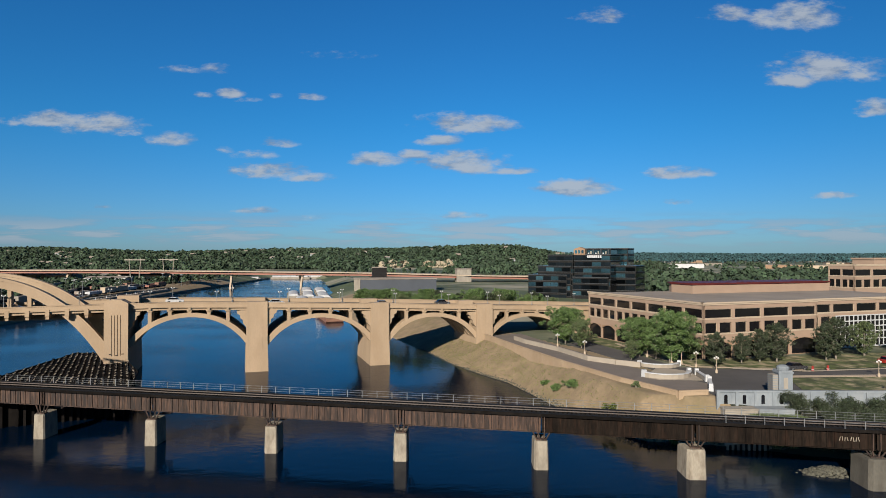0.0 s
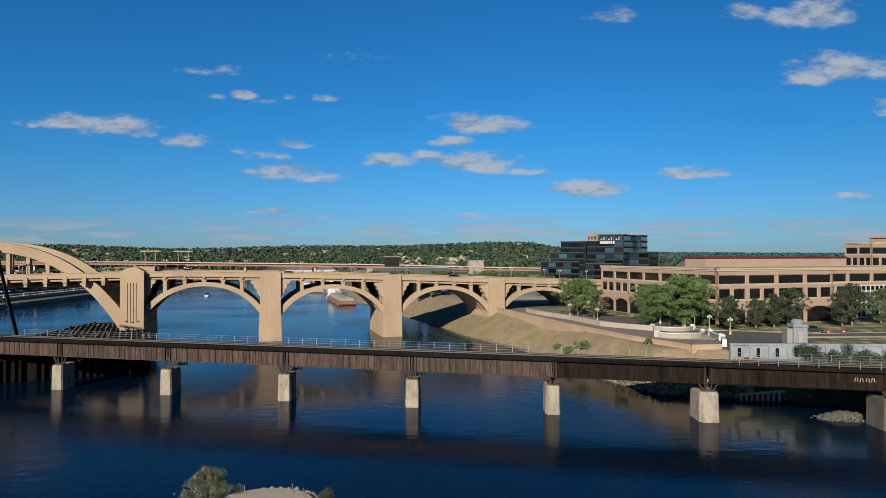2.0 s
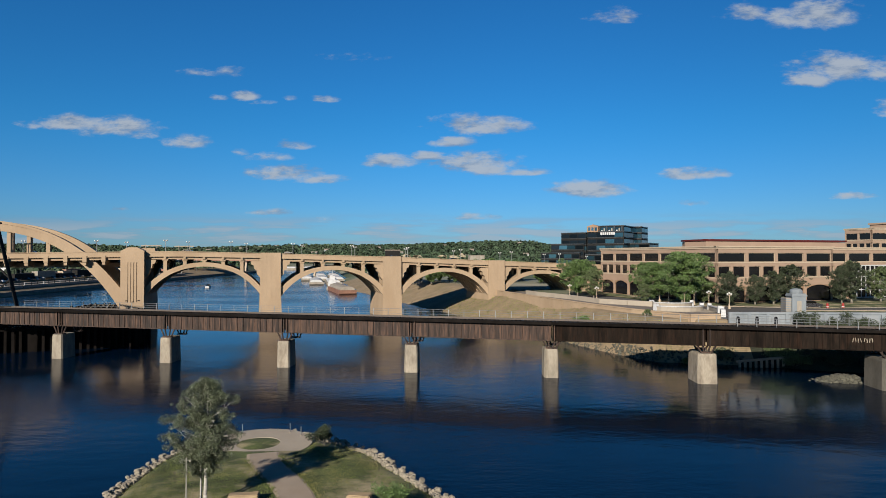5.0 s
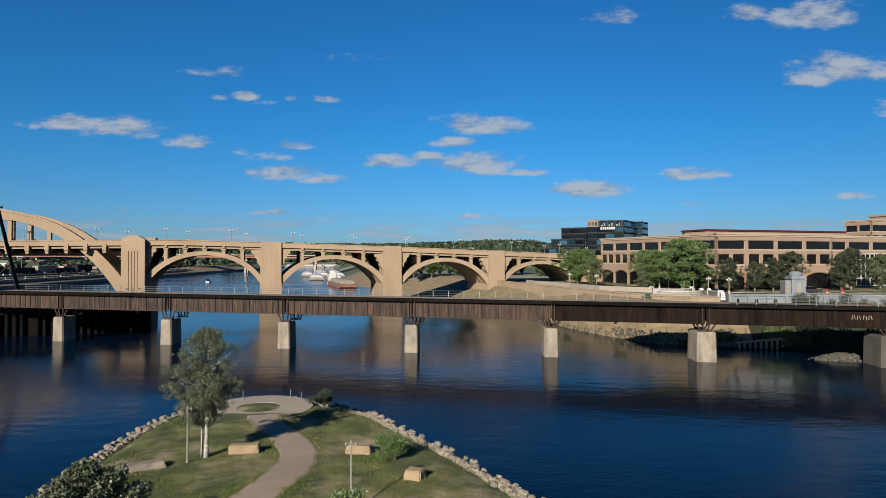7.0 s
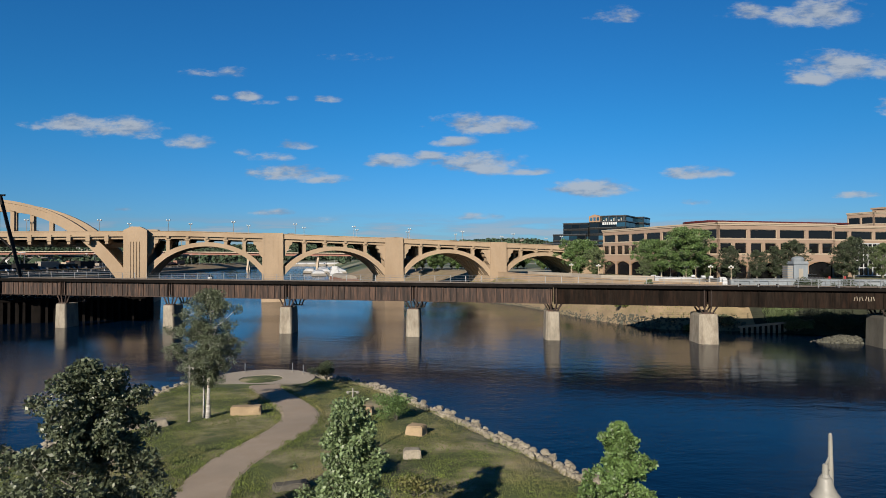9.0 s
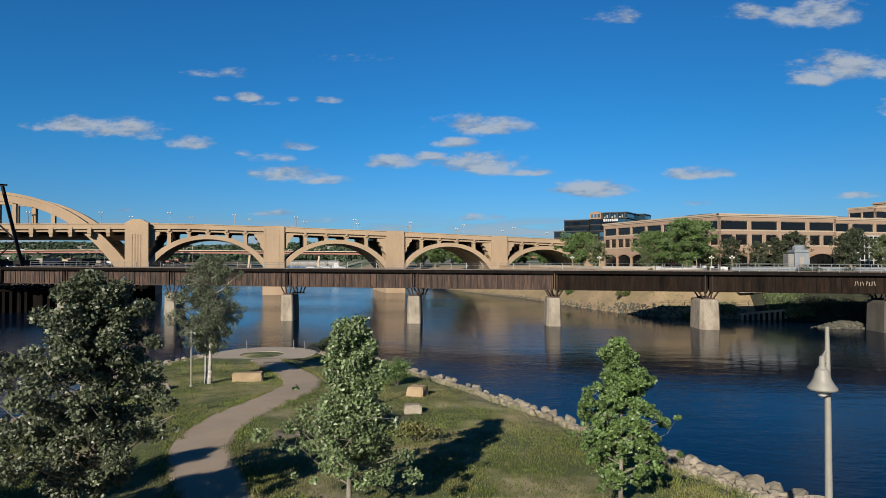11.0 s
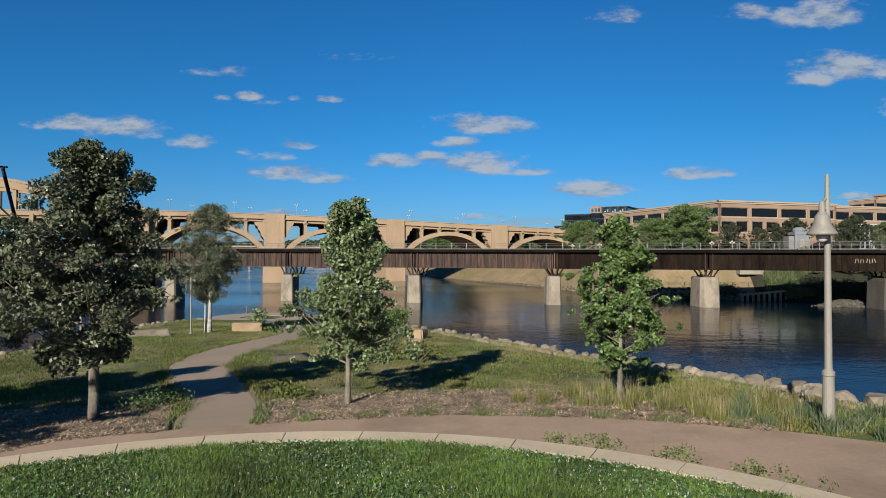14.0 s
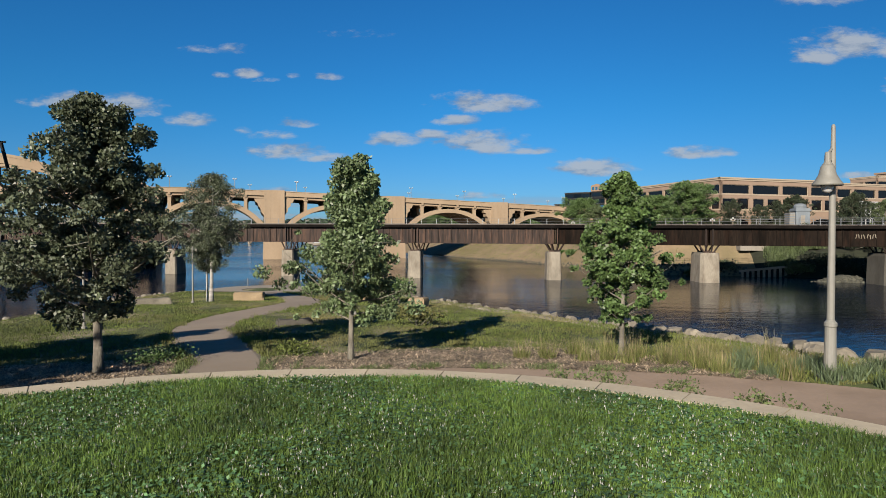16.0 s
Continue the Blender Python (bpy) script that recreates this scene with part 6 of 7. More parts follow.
kerb()


def rock_mesh(seed, mat="rock"):
    bm = bm_new()
    bmesh.ops.create_icosphere(bm, subdivisions=2, radius=0.5)
    for v in bm.verts:
        d = noise.noise(v.co * 2.3 + Vector((seed * 7.3, 0, 0)))
        v.co *= 1 + 0.55 * d
        c = noise.cell(v.co * 1.6 + Vector((seed * 3.1, 5, 0)))
        v.co *= 1 + 0.16 * c
        v.co = Vector(max(-0.4, min(0.4, q)) for q in v.co)
        v.co.z *= 0.75
    bmesh.ops.dissolve_limit(bm, angle_limit=radians(26), verts=bm.verts, edges=bm.edges)
    bmesh.ops.triangulate(bm, faces=bm.faces)
    return mesh_of("rock", bm, mat)


def revetment():
    rv = thing("rock_revetment", pose(0, 0, 0), "pale limestone boulders along the island's shore", "rocks")
    kinds = [rock_mesh(i) for i in range(9)]
    rng = random.Random(5)
    pts = [p for p in EDGE if p[1] > 13]
    seg, tot = [], 0.0
    for a, b in zip(pts, pts[1:]):
        ln = math.hypot(b[0] - a[0], b[1] - a[1])
        seg.append((tot, ln, a, b))
        tot += ln
    n = 300
    for i in range(n):
        s = (i + 0.4 * rng.random()) / n * tot
        for t0, ln, a, b in seg:
            if t0 <= s <= t0 + ln:
                f = (s - t0) / ln
                x, y = a[0] + (b[0] - a[0]) * f, a[1] + (b[1] - a[1]) * f
                nx, ny = (b[1] - a[1]) / ln, -(b[0] - a[0]) / ln
                break
        off = rng.choice((-0.3, -0.1, 0.1, 0.3))
        sc = rng.uniform(0.5, 0.8) if y < 26 else rng.uniform(0.34, 0.56)
        piece("boulder", rng.choice(kinds), rv, pose(x - nx * off, y - ny * off, island_z(x, y) - 0.17 - max(-0.35 * off, 0) * 1.6 - (0.35 if off < 0 else 0), rng.uniform(-25, 25), rng.uniform(-25, 25), rng.uniform(0, 360)) @ Matrix.Diagonal((sc, sc * rng.uniform(0.7, 1.1), sc * rng.uniform(0.7, 1), 1)))
    # the lower stones, too many to pick apart
    rng2 = np.random.default_rng(3)
    vs, fs, o = [], [], 0
    for i in range(5200):
        s = rng2.random() * tot
        for t0, ln, a, b in seg:
            if t0 <= s <= t0 + ln:
                f = (s - t0) / ln
                x, y = a[0] + (b[0] - a[0]) * f, a[1] + (b[1] - a[1]) * f
                nx, ny = -(b[1] - a[1]) / ln, (b[0] - a[0]) / ln
                break
        off = rng2.uniform(-0.4, 1.7)
        me = kinds[i % 9]
        co = np.empty(len(me.vertices) * 3)
        me.vertices.foreach_get("co", co)
        m = np.array(pose(0, 0, 0, *rng2.uniform(0, 360, 3)).to_3x3())
        co = co.reshape(-1, 3) @ m.T * rng2.uniform(0.28, 0.5) + (x + nx * off, y + ny * off, island_z(x, y) - 0.32 - 0.95 * max(off, 0.0))
        vs.append(co)
        fs += [[q + o for q in p.vertices] for p in me.polygons]
        o += len(co)
    low = new("loose_stone_bank", raw_mesh("loose_stone_bank", np.concatenate(vs), fs, "rock"))
    low.parent = rv
    tagged(low, kind="stuff")


revetment()


def stone_block(x, y, w, d, h, rz, label, seed, cut=0.0):
    bm = bm_new()
    box(bm, -w / 2, w / 2, -d / 2, d / 2, -0.15, h, taper=cut)
    bmesh.ops.bevel(bm, geom=bm.edges[:], offset=0.05, segments=2, affect="EDGES")
    bmesh.ops.subdivide_edges(bm, edges=[e for e in bm.edges if e.calc_length() > 0.4], cuts=3, use_grid_fill=True)
    for v in bm.verts:
        v.co += Vector((noise.noise(v.co * 3 + Vector((seed, 0, 0))), noise.noise(v.co * 3 + Vector((0, seed, 0))), noise.noise(v.co * 3 + Vector((0, 0, seed))))) * 0.05
    # the slab's dark material carries the tree's shade in its colour
    ob = part("stone_block", bm, "darkpier" if "slab" in label else "rock" if "grey" in label or "ledge" in label else "blockstone")
    ob.matrix_world = pose(x, y, island_z(x, y), 0, 0, rz)
    tagged(ob, label, "stone")


stone_block(-12.1, 38.2, 1.75, 0.6, 0.5, 10, "rectangular limestone seat block on the grass", 1)
stone_block(-5.2, 38.3, 1.6, 0.8, 0.5, -6, "rough limestone block with a hollow top beside the path", 2, 0.1)
stone_block(-1.55, 33.4, 1.0, 0.8, 0.5, -22, "buff limestone block with a slanted top on the grass", 3, 0.06)
stone_block(-1.5, 29.2, 0.85, 0.7, 0.36, 6, "low grey limestone block on the grass", 4, 0.05)
stone_block(-16.6, 34.9, 2.4, 0.9, 0.3, 34, "flat limestone ledge sunk in the grass", 5, 0.12)
stone_block(-5.9, 25.0, 1.5, 0.7, 0.2, 24, "flat grey limestone slab under the tree", 6, 0.1)


def park_lamp():
    lp = thing("park_lamp", pose(7.66, 12.6, island_z(7.66, 12.6)), "cream-painted park lamp post with a bell-shaped shade", "lamp post")
    bm = bm_new()
    lathe(bm, [(0.15, 0), (0.15, 0.06), (0.115, 0.10), (0.10, 1.0), (0.115, 1.02), (0.115, 1.08), (0.07, 1.14), (0.06, 3.0), (0.05, 4.2), (0.035, 4.85), (0.018, 4.88)], 16)
    part("post", bm, "lamp", lp, smooth=False)
    bm = bm_new()
    lathe(bm, [(0.09, 4.10), (0.12, 4.06), (0.15, 3.92), (0.20, 3.82), (0.26, 3.74), (0.265, 3.70), (0.10, 3.72)], 20, (-0.18, -0.14, 0))
    part("shade", bm, "lamp", lp, smooth=True)
    bm = bm_new()
    lathe(bm, [(0.03, 4.34), (0.05, 4.32), (0.06, 4.15), (0.09, 4.10)], 12, (-0.18, -0.14, 0))
    tube(bm, (-0.18, -0.14, 4.3), (-0.02, 0, 4.42), 0.025)
    tube(bm, (-0.18, -0.14, 4.2), (-0.02, 0, 4.18), 0.02)
    part("bracket", bm, "lamp", lp)
    bm = bm_new()
    lathe(bm, [(0.09, 3.72), (0.11, 3.68), (0.09, 3.6), (0.03, 3.56)], 12, (-0.18, -0.14, 0))
    part("lens", bm, "globe", lp, smooth=True)
    bm = bm_new()
    lathe(bm, [(0.24, -0.3), (0.24, 0.05), (0.2, 0.08)], 16)
    part("footing", bm, "greyconc", lp)
    first = None
    for x, y, h in ((-14.65, 36.1, 3.25), (-4.1, 28.6, 3.3), (-13.6, 23.8, 3.1)):
        m = pose(x, y, island_z(x, y))
        if first is None:
            first = thing("path_lamp", m, "thin pale path lamp post with two small heads", "lamp post", "path lamps")
            bm = bm_new()
            lathe(bm, [(0.10, 0), (0.10, 0.05), (0.05, 0.1), (0.04, 3.2), (0.02, 3.22)], 10)
            part("post", bm, "lamp", first)
            for sx in (-1, 1):
                bm = bm_new()
                box(bm, sx * 0.03, sx * 0.2, -0.02, 0.02, 3.05, 3.08)
                lathe(bm, [(0.04, 2.96), (0.075, 3.0), (0.075, 3.06), (0.04, 3.09)], 8, (sx * 0.22, 0, 0))
                part("lamp_head", bm, "lamp", first)
        else:
            copy_thing(first, m)


park_lamp()


def blades(name, rng, x, y, zf, h, w, mat, label, per=3, spread=0.06, lean=0.35, cat="grass", parent=None):
    """Tufts of single triangular blades."""
    n = len(x) * per
    bx, by, bz = np.repeat(x, per), np.repeat(y, per), np.repeat(zf, per)
    hh = np.repeat(h, per) * (0.6 + 0.6 * rng.random(n))
    bx = bx + rng.normal(size=n) * spread
    by = by + rng.normal(size=n) * spread
    a = rng.random(n) * 2 * np.pi
    l = lean * rng.random(n) * hh
    b = rng.random(n) * 2 * np.pi
    ww = w * (0.7 + 0.6 * rng.random(n))
    p0 = np.stack([bx - np.cos(a) * ww, by - np.sin(a) * ww, bz - 0.02], 1)
    p1 = np.stack([bx + np.cos(a) * ww, by + np.sin(a) * ww, bz - 0.02], 1)
    p2 = np.stack([bx + np.cos(b) * l, by + np.sin(b) * l, bz + hh], 1)
    v = np.stack([p0, p1, p2], 1).reshape(-1, 3)
    ob = new(name, raw_mesh(name, v, np.arange(n * 3).reshape(-1, 3), mat))
    return tagged(ob, label, cat, kind="stuff")


def lawn_and_meadow():
    rng = np.random.default_rng(2)
    n = 120000
    x, y = rng.uniform(-7.2, 6.0, n), rng.uniform(3.2, 8.5, n)
    k = np.hypot(x - CURB_C[0], y - CURB_C[1]) < CURB_R - 0.46 - 0.05 * rng.random(n)
    x, y = x[k], y[k]
    z = np.full(len(x), LAWN_Z - 0.02)
    blades("lawn_grass", rng, x, y, z, 0.035 + 0.035 * (np.sin(x * 2.1 + 1.3 * np.sin(y * 1.7)) * 0.5 + 0.5) + 0.02 * rng.random(len(x)), 0.006, "grass", "short mown green lawn grass", per=3, spread=0.03, lean=0.9)
    m = 48000
    i = rng.integers(0, len(x), m)
    c = np.stack([x[i] + rng.normal(size=m) * 0.02, y[i] + rng.normal(size=m) * 0.02, z[i] + 0.015 + 0.04 * rng.random(m)], 1)
    ax = rng.normal(size=(m, 3)) * (1, 1, 0.45)
    ax /= np.linalg.norm(ax, axis=1)[:, None]
    sd = np.cross(ax, rng.normal(size=(m, 3)) * 0.3 + (0, 0, 1))
    s = rng.uniform(0.010, 0.022, m)[:, None]
    v = np.stack([c - ax * s, c + sd * s, c + ax * s, c - sd * s], 1).reshape(-1, 3)
    tagged(new("clover_leaves", raw_mesh("clover_leaves", v, np.arange(m * 4).reshape(-1, 4), "cloverleaf")), "low green clover leaves in the lawn", "clover", kind="stuff")
    m = 4500
    i = rng.integers(0, len(x), m)
    blades("clover_flowers", rng, x[i], y[i], z[i] + 0.045, np.full(m, 0.006), 0.005, "clover", "tiny white clover flowers in the lawn", per=2, spread=0.012, cat="flowers")
    n = 190000
    y = 12.2 + 40 * rng.random(n) ** 1.7
    x = rng.uniform(-23, 14, n)
    path = np.array(WALKWAY)
    dist = np.full(n, 9.0)
    for px, py in path:
        dist = np.minimum(dist, np.hypot(x - px, y - py))
    edge_d = np.abs(seg_dist(x, y, [p[0] for p in EDGE], [p[1] for p in EDGE]))
    ang = np.degrees(np.arctan2(y - CURB_C[1], x - CURB_C[0]))
    rad = np.hypot(x - CURB_C[0], y - CURB_C[1])
    half = np.interp(y, (11, 16, 20, 52), (0.74, 0.8, 0.95, 1.1))
    rag = 0.18 * np.sin(x * 5 + y * 3) + 0.12 * rng.random(n)
    k = inside(x, y, EDGE) & (dist > half + rag * 0.8) & (edge_d > 0.85) & (np.hypot(x - PLAZA[0], y - PLAZA[1]) > 4.3)
    k &= rad > np.interp(ang, BED_A, BED_R) + rag * 2 - 0.9 * ((ang > 108) & (ang < 118))
    patch = np.sin(x * 0.9) * np.sin(y * 0.7 + 1) + 0.6 * np.sin(x * 2.3 + y) + rng.normal(size=n) * 0.6
    k &= patch > -1.0
    h = 0.035 + 0.03 * np.clip(patch, 0, 1.6) + 0.07 * (dist < half + 0.4)
    x, y, h = x[k], y[k], h[k]
    zz = isle_h(x, y)
    blades("meadow_grass", rng, x, y, zz, h, 0.011, "drygrass", "patchy yellow-green rough grass on the island", per=3, spread=0.07, lean=0.9)
    # weeds creeping out of the beds on to the paths
    n = 2600
    t = np.radians(np.concatenate([rng.uniform(100, 104, 600), rng.uniform(110.5, 114, 600), rng.uniform(58, 104, 1400)]))
    deg = np.degrees(t)
    r = np.concatenate([rng.uniform(12.6, 15.0, 1200), np.interp(deg[1200:], PATH_A, PATH_R) + rng.uniform(-0.1, 0.5, 1400)])
    clump = np.sin(deg * 1.1) + 0.6 * np.sin(deg * 2.7 + r) + rng.normal(size=n) * 0.3
    k = clump > 0.35
    x, y = CURB_C[0] + (r * np.cos(t))[k], CURB_C[1] + (r * np.sin(t))[k]
    blades("path_weeds", rng, x, y, isle_h(x, y) + 0.03, np.full(len(x), 0.09), 0.012, "weed", "low weeds creeping over the edges of the paths", per=5, spread=0.05, lean=1.3, cat="weeds")
    # bushy weeds at the foot of the lawn's wall
    deg = np.concatenate([rng.normal(66, 1.8, 16), rng.normal(57.5, 1.4, 9), rng.normal(50, 2.2, 8)])
    t, r = np.radians(deg), CURB_R + 0.1 + 0.2 * rng.random(len(deg))
    x, y = CURB_C[0] + r * np.cos(t), CURB_C[1] + r * np.sin(t)
    c = np.stack([x, y, LAWN_Z - 0.08 + 0.14 * rng.random(len(x))], 1)
    v, f = leaf_cloud(rng, c, np.full(len(c), 0.11), 1300, 0.04)
    tagged(new("wall_weeds", raw_mesh("wall_weeds", v, f, "weed")), "bushy weeds growing up the lawn wall", "weeds", kind="stuff")
    blades("wall_weed_stalks", rng, x, y, isle_h(x, y), LAWN_Z + 0.1 - isle_h(x, y), 0.008, "weed", "thin weed stalks at the foot of the lawn wall", per=3, spread=0.04, lean=0.1, cat="weeds")
    # rough growth between the ring path and the shore
    n = 7000
    x, y = rng.uniform(2.0, 17, n), rng.uniform(8, 21, n)
    rad, ang = np.hypot(x - CURB_C[0], y - CURB_C[1]), np.degrees(np.arctan2(y - CURB_C[1], x - CURB_C[0]))
    edge_d = np.abs(seg_dist(x, y, [p[0] for p in EDGE], [p[1] for p in EDGE]))
    lim = np.interp(ang, PATH_A, PATH_R) + np.interp(ang, (58, 72, 82), (0.15, 1.4, 2.6))
    k = inside(x, y, EDGE) & (edge_d > 0.95) & (rad > lim + 0.3 * rng.random(n)) & (ang < 66 + 6 * rng.random(n)) & (np.sin(x * 2.2 + y) + rng.normal(size=n) * 0.7 > -0.4)
    x, y = x[k], y[k]
    blades("bed_weeds", rng, x, y, isle_h(x, y), 0.07 + 0.12 * rng.random(len(x)) ** 2, 0.010, "drygrass", "tall yellow-green weeds and grass above the shore", per=5, spread=0.08, lean=0.7, cat="weeds")


lawn_and_meadow()


def clear_tags(ob):
    for key in list(ob.keys()):
        del ob[key]


def mulch_beds():
    rng = np.random.default_rng(12)
    # beds beside the kerb: bark ground sheets with loose chips
    for nm, a0, a1 in (("bed_mulch_east", 103.6, 55.5), ("bed_mulch_west", 158, 111.6)):
        bm = bm_new()
        rows = []
        n = 48
        for i in range(n + 1):
            a = a0 + (a1 - a0) * i / n
            t = radians(a)
            ri = float(np.interp(a, PATH_A, PATH_R)) - 0.03
            ro = max(float(np.interp(a, BED_A, BED_R)) + 0.15 * math.sin(i * 0.9) + 0.1 * math.sin(i * 2.3), ri + 0.3)
            row = []
            for k in range(4):
                r = ri + (ro - ri) * k / 3
                x, y = CURB_C[0] + r * math.cos(t), CURB_C[1] + r * math.sin(t)
                row.append(bm.verts.new((x, y, island_z(x, y) + (0.028, 0.035, 0.03, 0.0)[k])))
            rows.append(row)
        for p, q in zip(rows, rows[1:]):
            for k in range(3):
                bm.faces.new((p[k], p[k + 1], q[k + 1], q[k]))
        tagged(part(nm, bm, "mulch"), "bark mulch bed beside the path", "mulch", kind="structure")
    n = 34000
    deg = np.concatenate([rng.uniform(56, 103.5, n // 2), rng.uniform(111.8, 140, n // 2)])
    t = np.radians(deg)
    inner, outer = np.interp(deg, PATH_A, PATH_R), np.interp(deg, BED_A, BED_R)
    r = inner - 0.1 + (outer - inner + 0.25) * rng.random(n)
    x, y = CURB_C[0] + r * np.cos(t), CURB_C[1] + r * np.sin(t)
    z = isle_h(x, y) + 0.038
    c = np.stack([x, y, z + 0.02 * rng.random(n)], 1)
    ax = rng.normal(size=(n, 3)) * (1, 1, 0.3)
    ax /= np.linalg.norm(ax, axis=1)[:, None]
    sd = np.cross(ax, (0, 0, 1)) * 0.3
    s = rng.uniform(0.025, 0.08, n)[:, None]
    v = np.stack([c - ax * s, c + sd * s, c + ax * s, c - sd * s], 1).reshape(-1, 3)
    tagged(new("mulch_chips", raw_mesh("mulch_chips", v, np.arange(n * 4).reshape(-1, 4), "mulch")), "loose bark chips in the planting beds", "mulch", kind="stuff")
    # ornamental grass clumps: low arching leaves with a few pale seed stalks
    polar = [(78.2, 14.15), (75.6, 14.3), (72.8, 14.0), (70.4, 14.25), (68.6, 13.9), (66.2, 14.4), (64.2, 13.9), (62.0, 13.7), (73.8, 15.2), (70.8, 15.3), (67.5, 15.1), (64.0, 14.9)]
    polar += [(60.5 - 2.0 * i, float(np.interp(60.5 - 2.0 * i, PATH_A, PATH_R)) + 0.45 + 0.25 * (i % 2)) for i in range(17)]
    polar += [(61.5 - 2.3 * i, float(np.interp(61.5 - 2.3 * i, PATH_A, PATH_R)) + 1.3 + 0.3 * (i % 2)) for i in range(13)]
    polar += [(60 - 3.0 * i, 15.4) for i in range(5)]
    places = [(CURB_C[0] + r * math.cos(radians(a)), CURB_C[1] + r * math.sin(radians(a))) for a, r in polar]
    for i, (x, y) in enumerate(places):
        x, y = x + rng.normal() * 0.12, y + rng.normal() * 0.12
        blue = x > 6.1 and (i % 4 != 3)
        th = thing("plant_clump", pose(x, y, island_z(x, y)), "clump of blue-green ornamental grass" if blue else "clump of yellow-green ornamental grass with pale seed stalks", "grass", "ornamental grasses")
        n, q = 34, rng.uniform(0.9, 1.35)
        o = blades("leaf_tuft", rng, rng.normal(size=n) * 0.07, rng.normal(size=n) * 0.07, np.zeros(n), np.full(n, 0.28 if blue else 0.34) * q * (0.7 + 0.5 * rng.random(n)), 0.012 if blue else 0.008,
                   "bluegrass" if blue else "yellowgrass", "", per=6, spread=0.06, lean=0.95)
        clear_tags(o)
        o.parent = th
        if not blue:
            n = 16
            o = blades("seed_stalk_tuft", rng, rng.normal(size=n) * 0.08, rng.normal(size=n) * 0.08, np.zeros(n), np.full(n, 0.58) * q, 0.007, "seedstalk", "", per=2, spread=0.04, lean=0.35)
            clear_tags(o)
            o.parent = th


mulch_beds()


def shrubs():
    def bush(name, seed, x, y, w, h, mat, leaves, size, label):
        rng = np.random.default_rng(seed)
        b = thing(name, pose(x, y, island_z(x, y)), label, "shrub")
        cs = [(rng.normal() * w * 0.22, rng.normal() * w * 0.22, h * (0.25 + 0.55 * rng.random())) for _ in range(26)]
        v, f = leaf_cloud(rng, cs, [0.24 * w * (0.6 + 0.6 * rng.random()) for _ in cs], leaves, size)
        v[:, 2] = np.maximum(v[:, 2], 0.0)
        o = new("foliage", raw_mesh("foliage", v, f, mat))
        o.parent = b
        bm = bm_new()
        for c in cs[:10]:
            tube(bm, (0, 0, -0.1), c, 0.025, 0.008, 5)
        part("stem", bm, "bark", b)
    bush("shrub", 1, -10.0, 51.6, 1.7, 1.6, "leafdark", 3600, 0.12, "dense dark green shrub by the plaza")
    bush("shrub", 2, -2.9, 36.8, 2.1, 1.6, "leafbright", 3000, 0.11, "leafy light green shrub among the stones")
    bush("shrub", 3, -1.0, 24.0, 1.3, 0.8, "drygrass", 1500, 0.10, "pale yellow-green shrub beside the tree")
    bush("shrub", 4, -3.9, 16.9, 1.4, 0.3, "drygrass", 900, 0.07, "low green weeds at the path's edge")
    bush("shrub", 5, -6.9, 16.0, 1.6, 0.35, "leafbright", 1300, 0.06, "low green weeds beside the mulch bed")


shrubs()
# ---- street furniture, cars and riverside plants ----
def street_lamps():
    first = None
    for x, y in ((46.8, 151), (47.4, 146), (48.6, 143.5), (49.6, 136.6), (51.6, 136.4), (53.3, 132.8), (54.8, 126.5), (34.0, 150.0), (30.0, 163.0), (84.0, 122.0), (76.0, 106.2)):
        m = pose(x, y, 2.85)
        if first is None:
            first = thing("street_lamp", m, "pale street lamp post with a cluster of white globes", "street lamp", "promenade lamps")
            bm = bm_new()
            lathe(bm, [(0.25, 0), (0.25, 0.6), (0.12, 0.7), (0.07, 0.9), (0.055, 2.7), (0.04, 2.9)], 10)
            part("post", bm, "trimstone", first)
            bm = bm_new()
            tube(bm, (-0.36, 0, 2.7), (0.36, 0, 2.7), 0.035)
            part("crossarm", bm, "trimstone", first)
            for gx, gz in ((-0.36, 2.92), (0.36, 2.92), (0, 3.15)):
                bm = bm_new()
                bmesh.ops.create_uvsphere(bm, u_segments=8, v_segments=6, radius=0.2, matrix=pose(gx, 0, gz))
                part("globe", bm, "globe", first, smooth=True)
        else:
            copy_thing(first, m)


street_lamps()


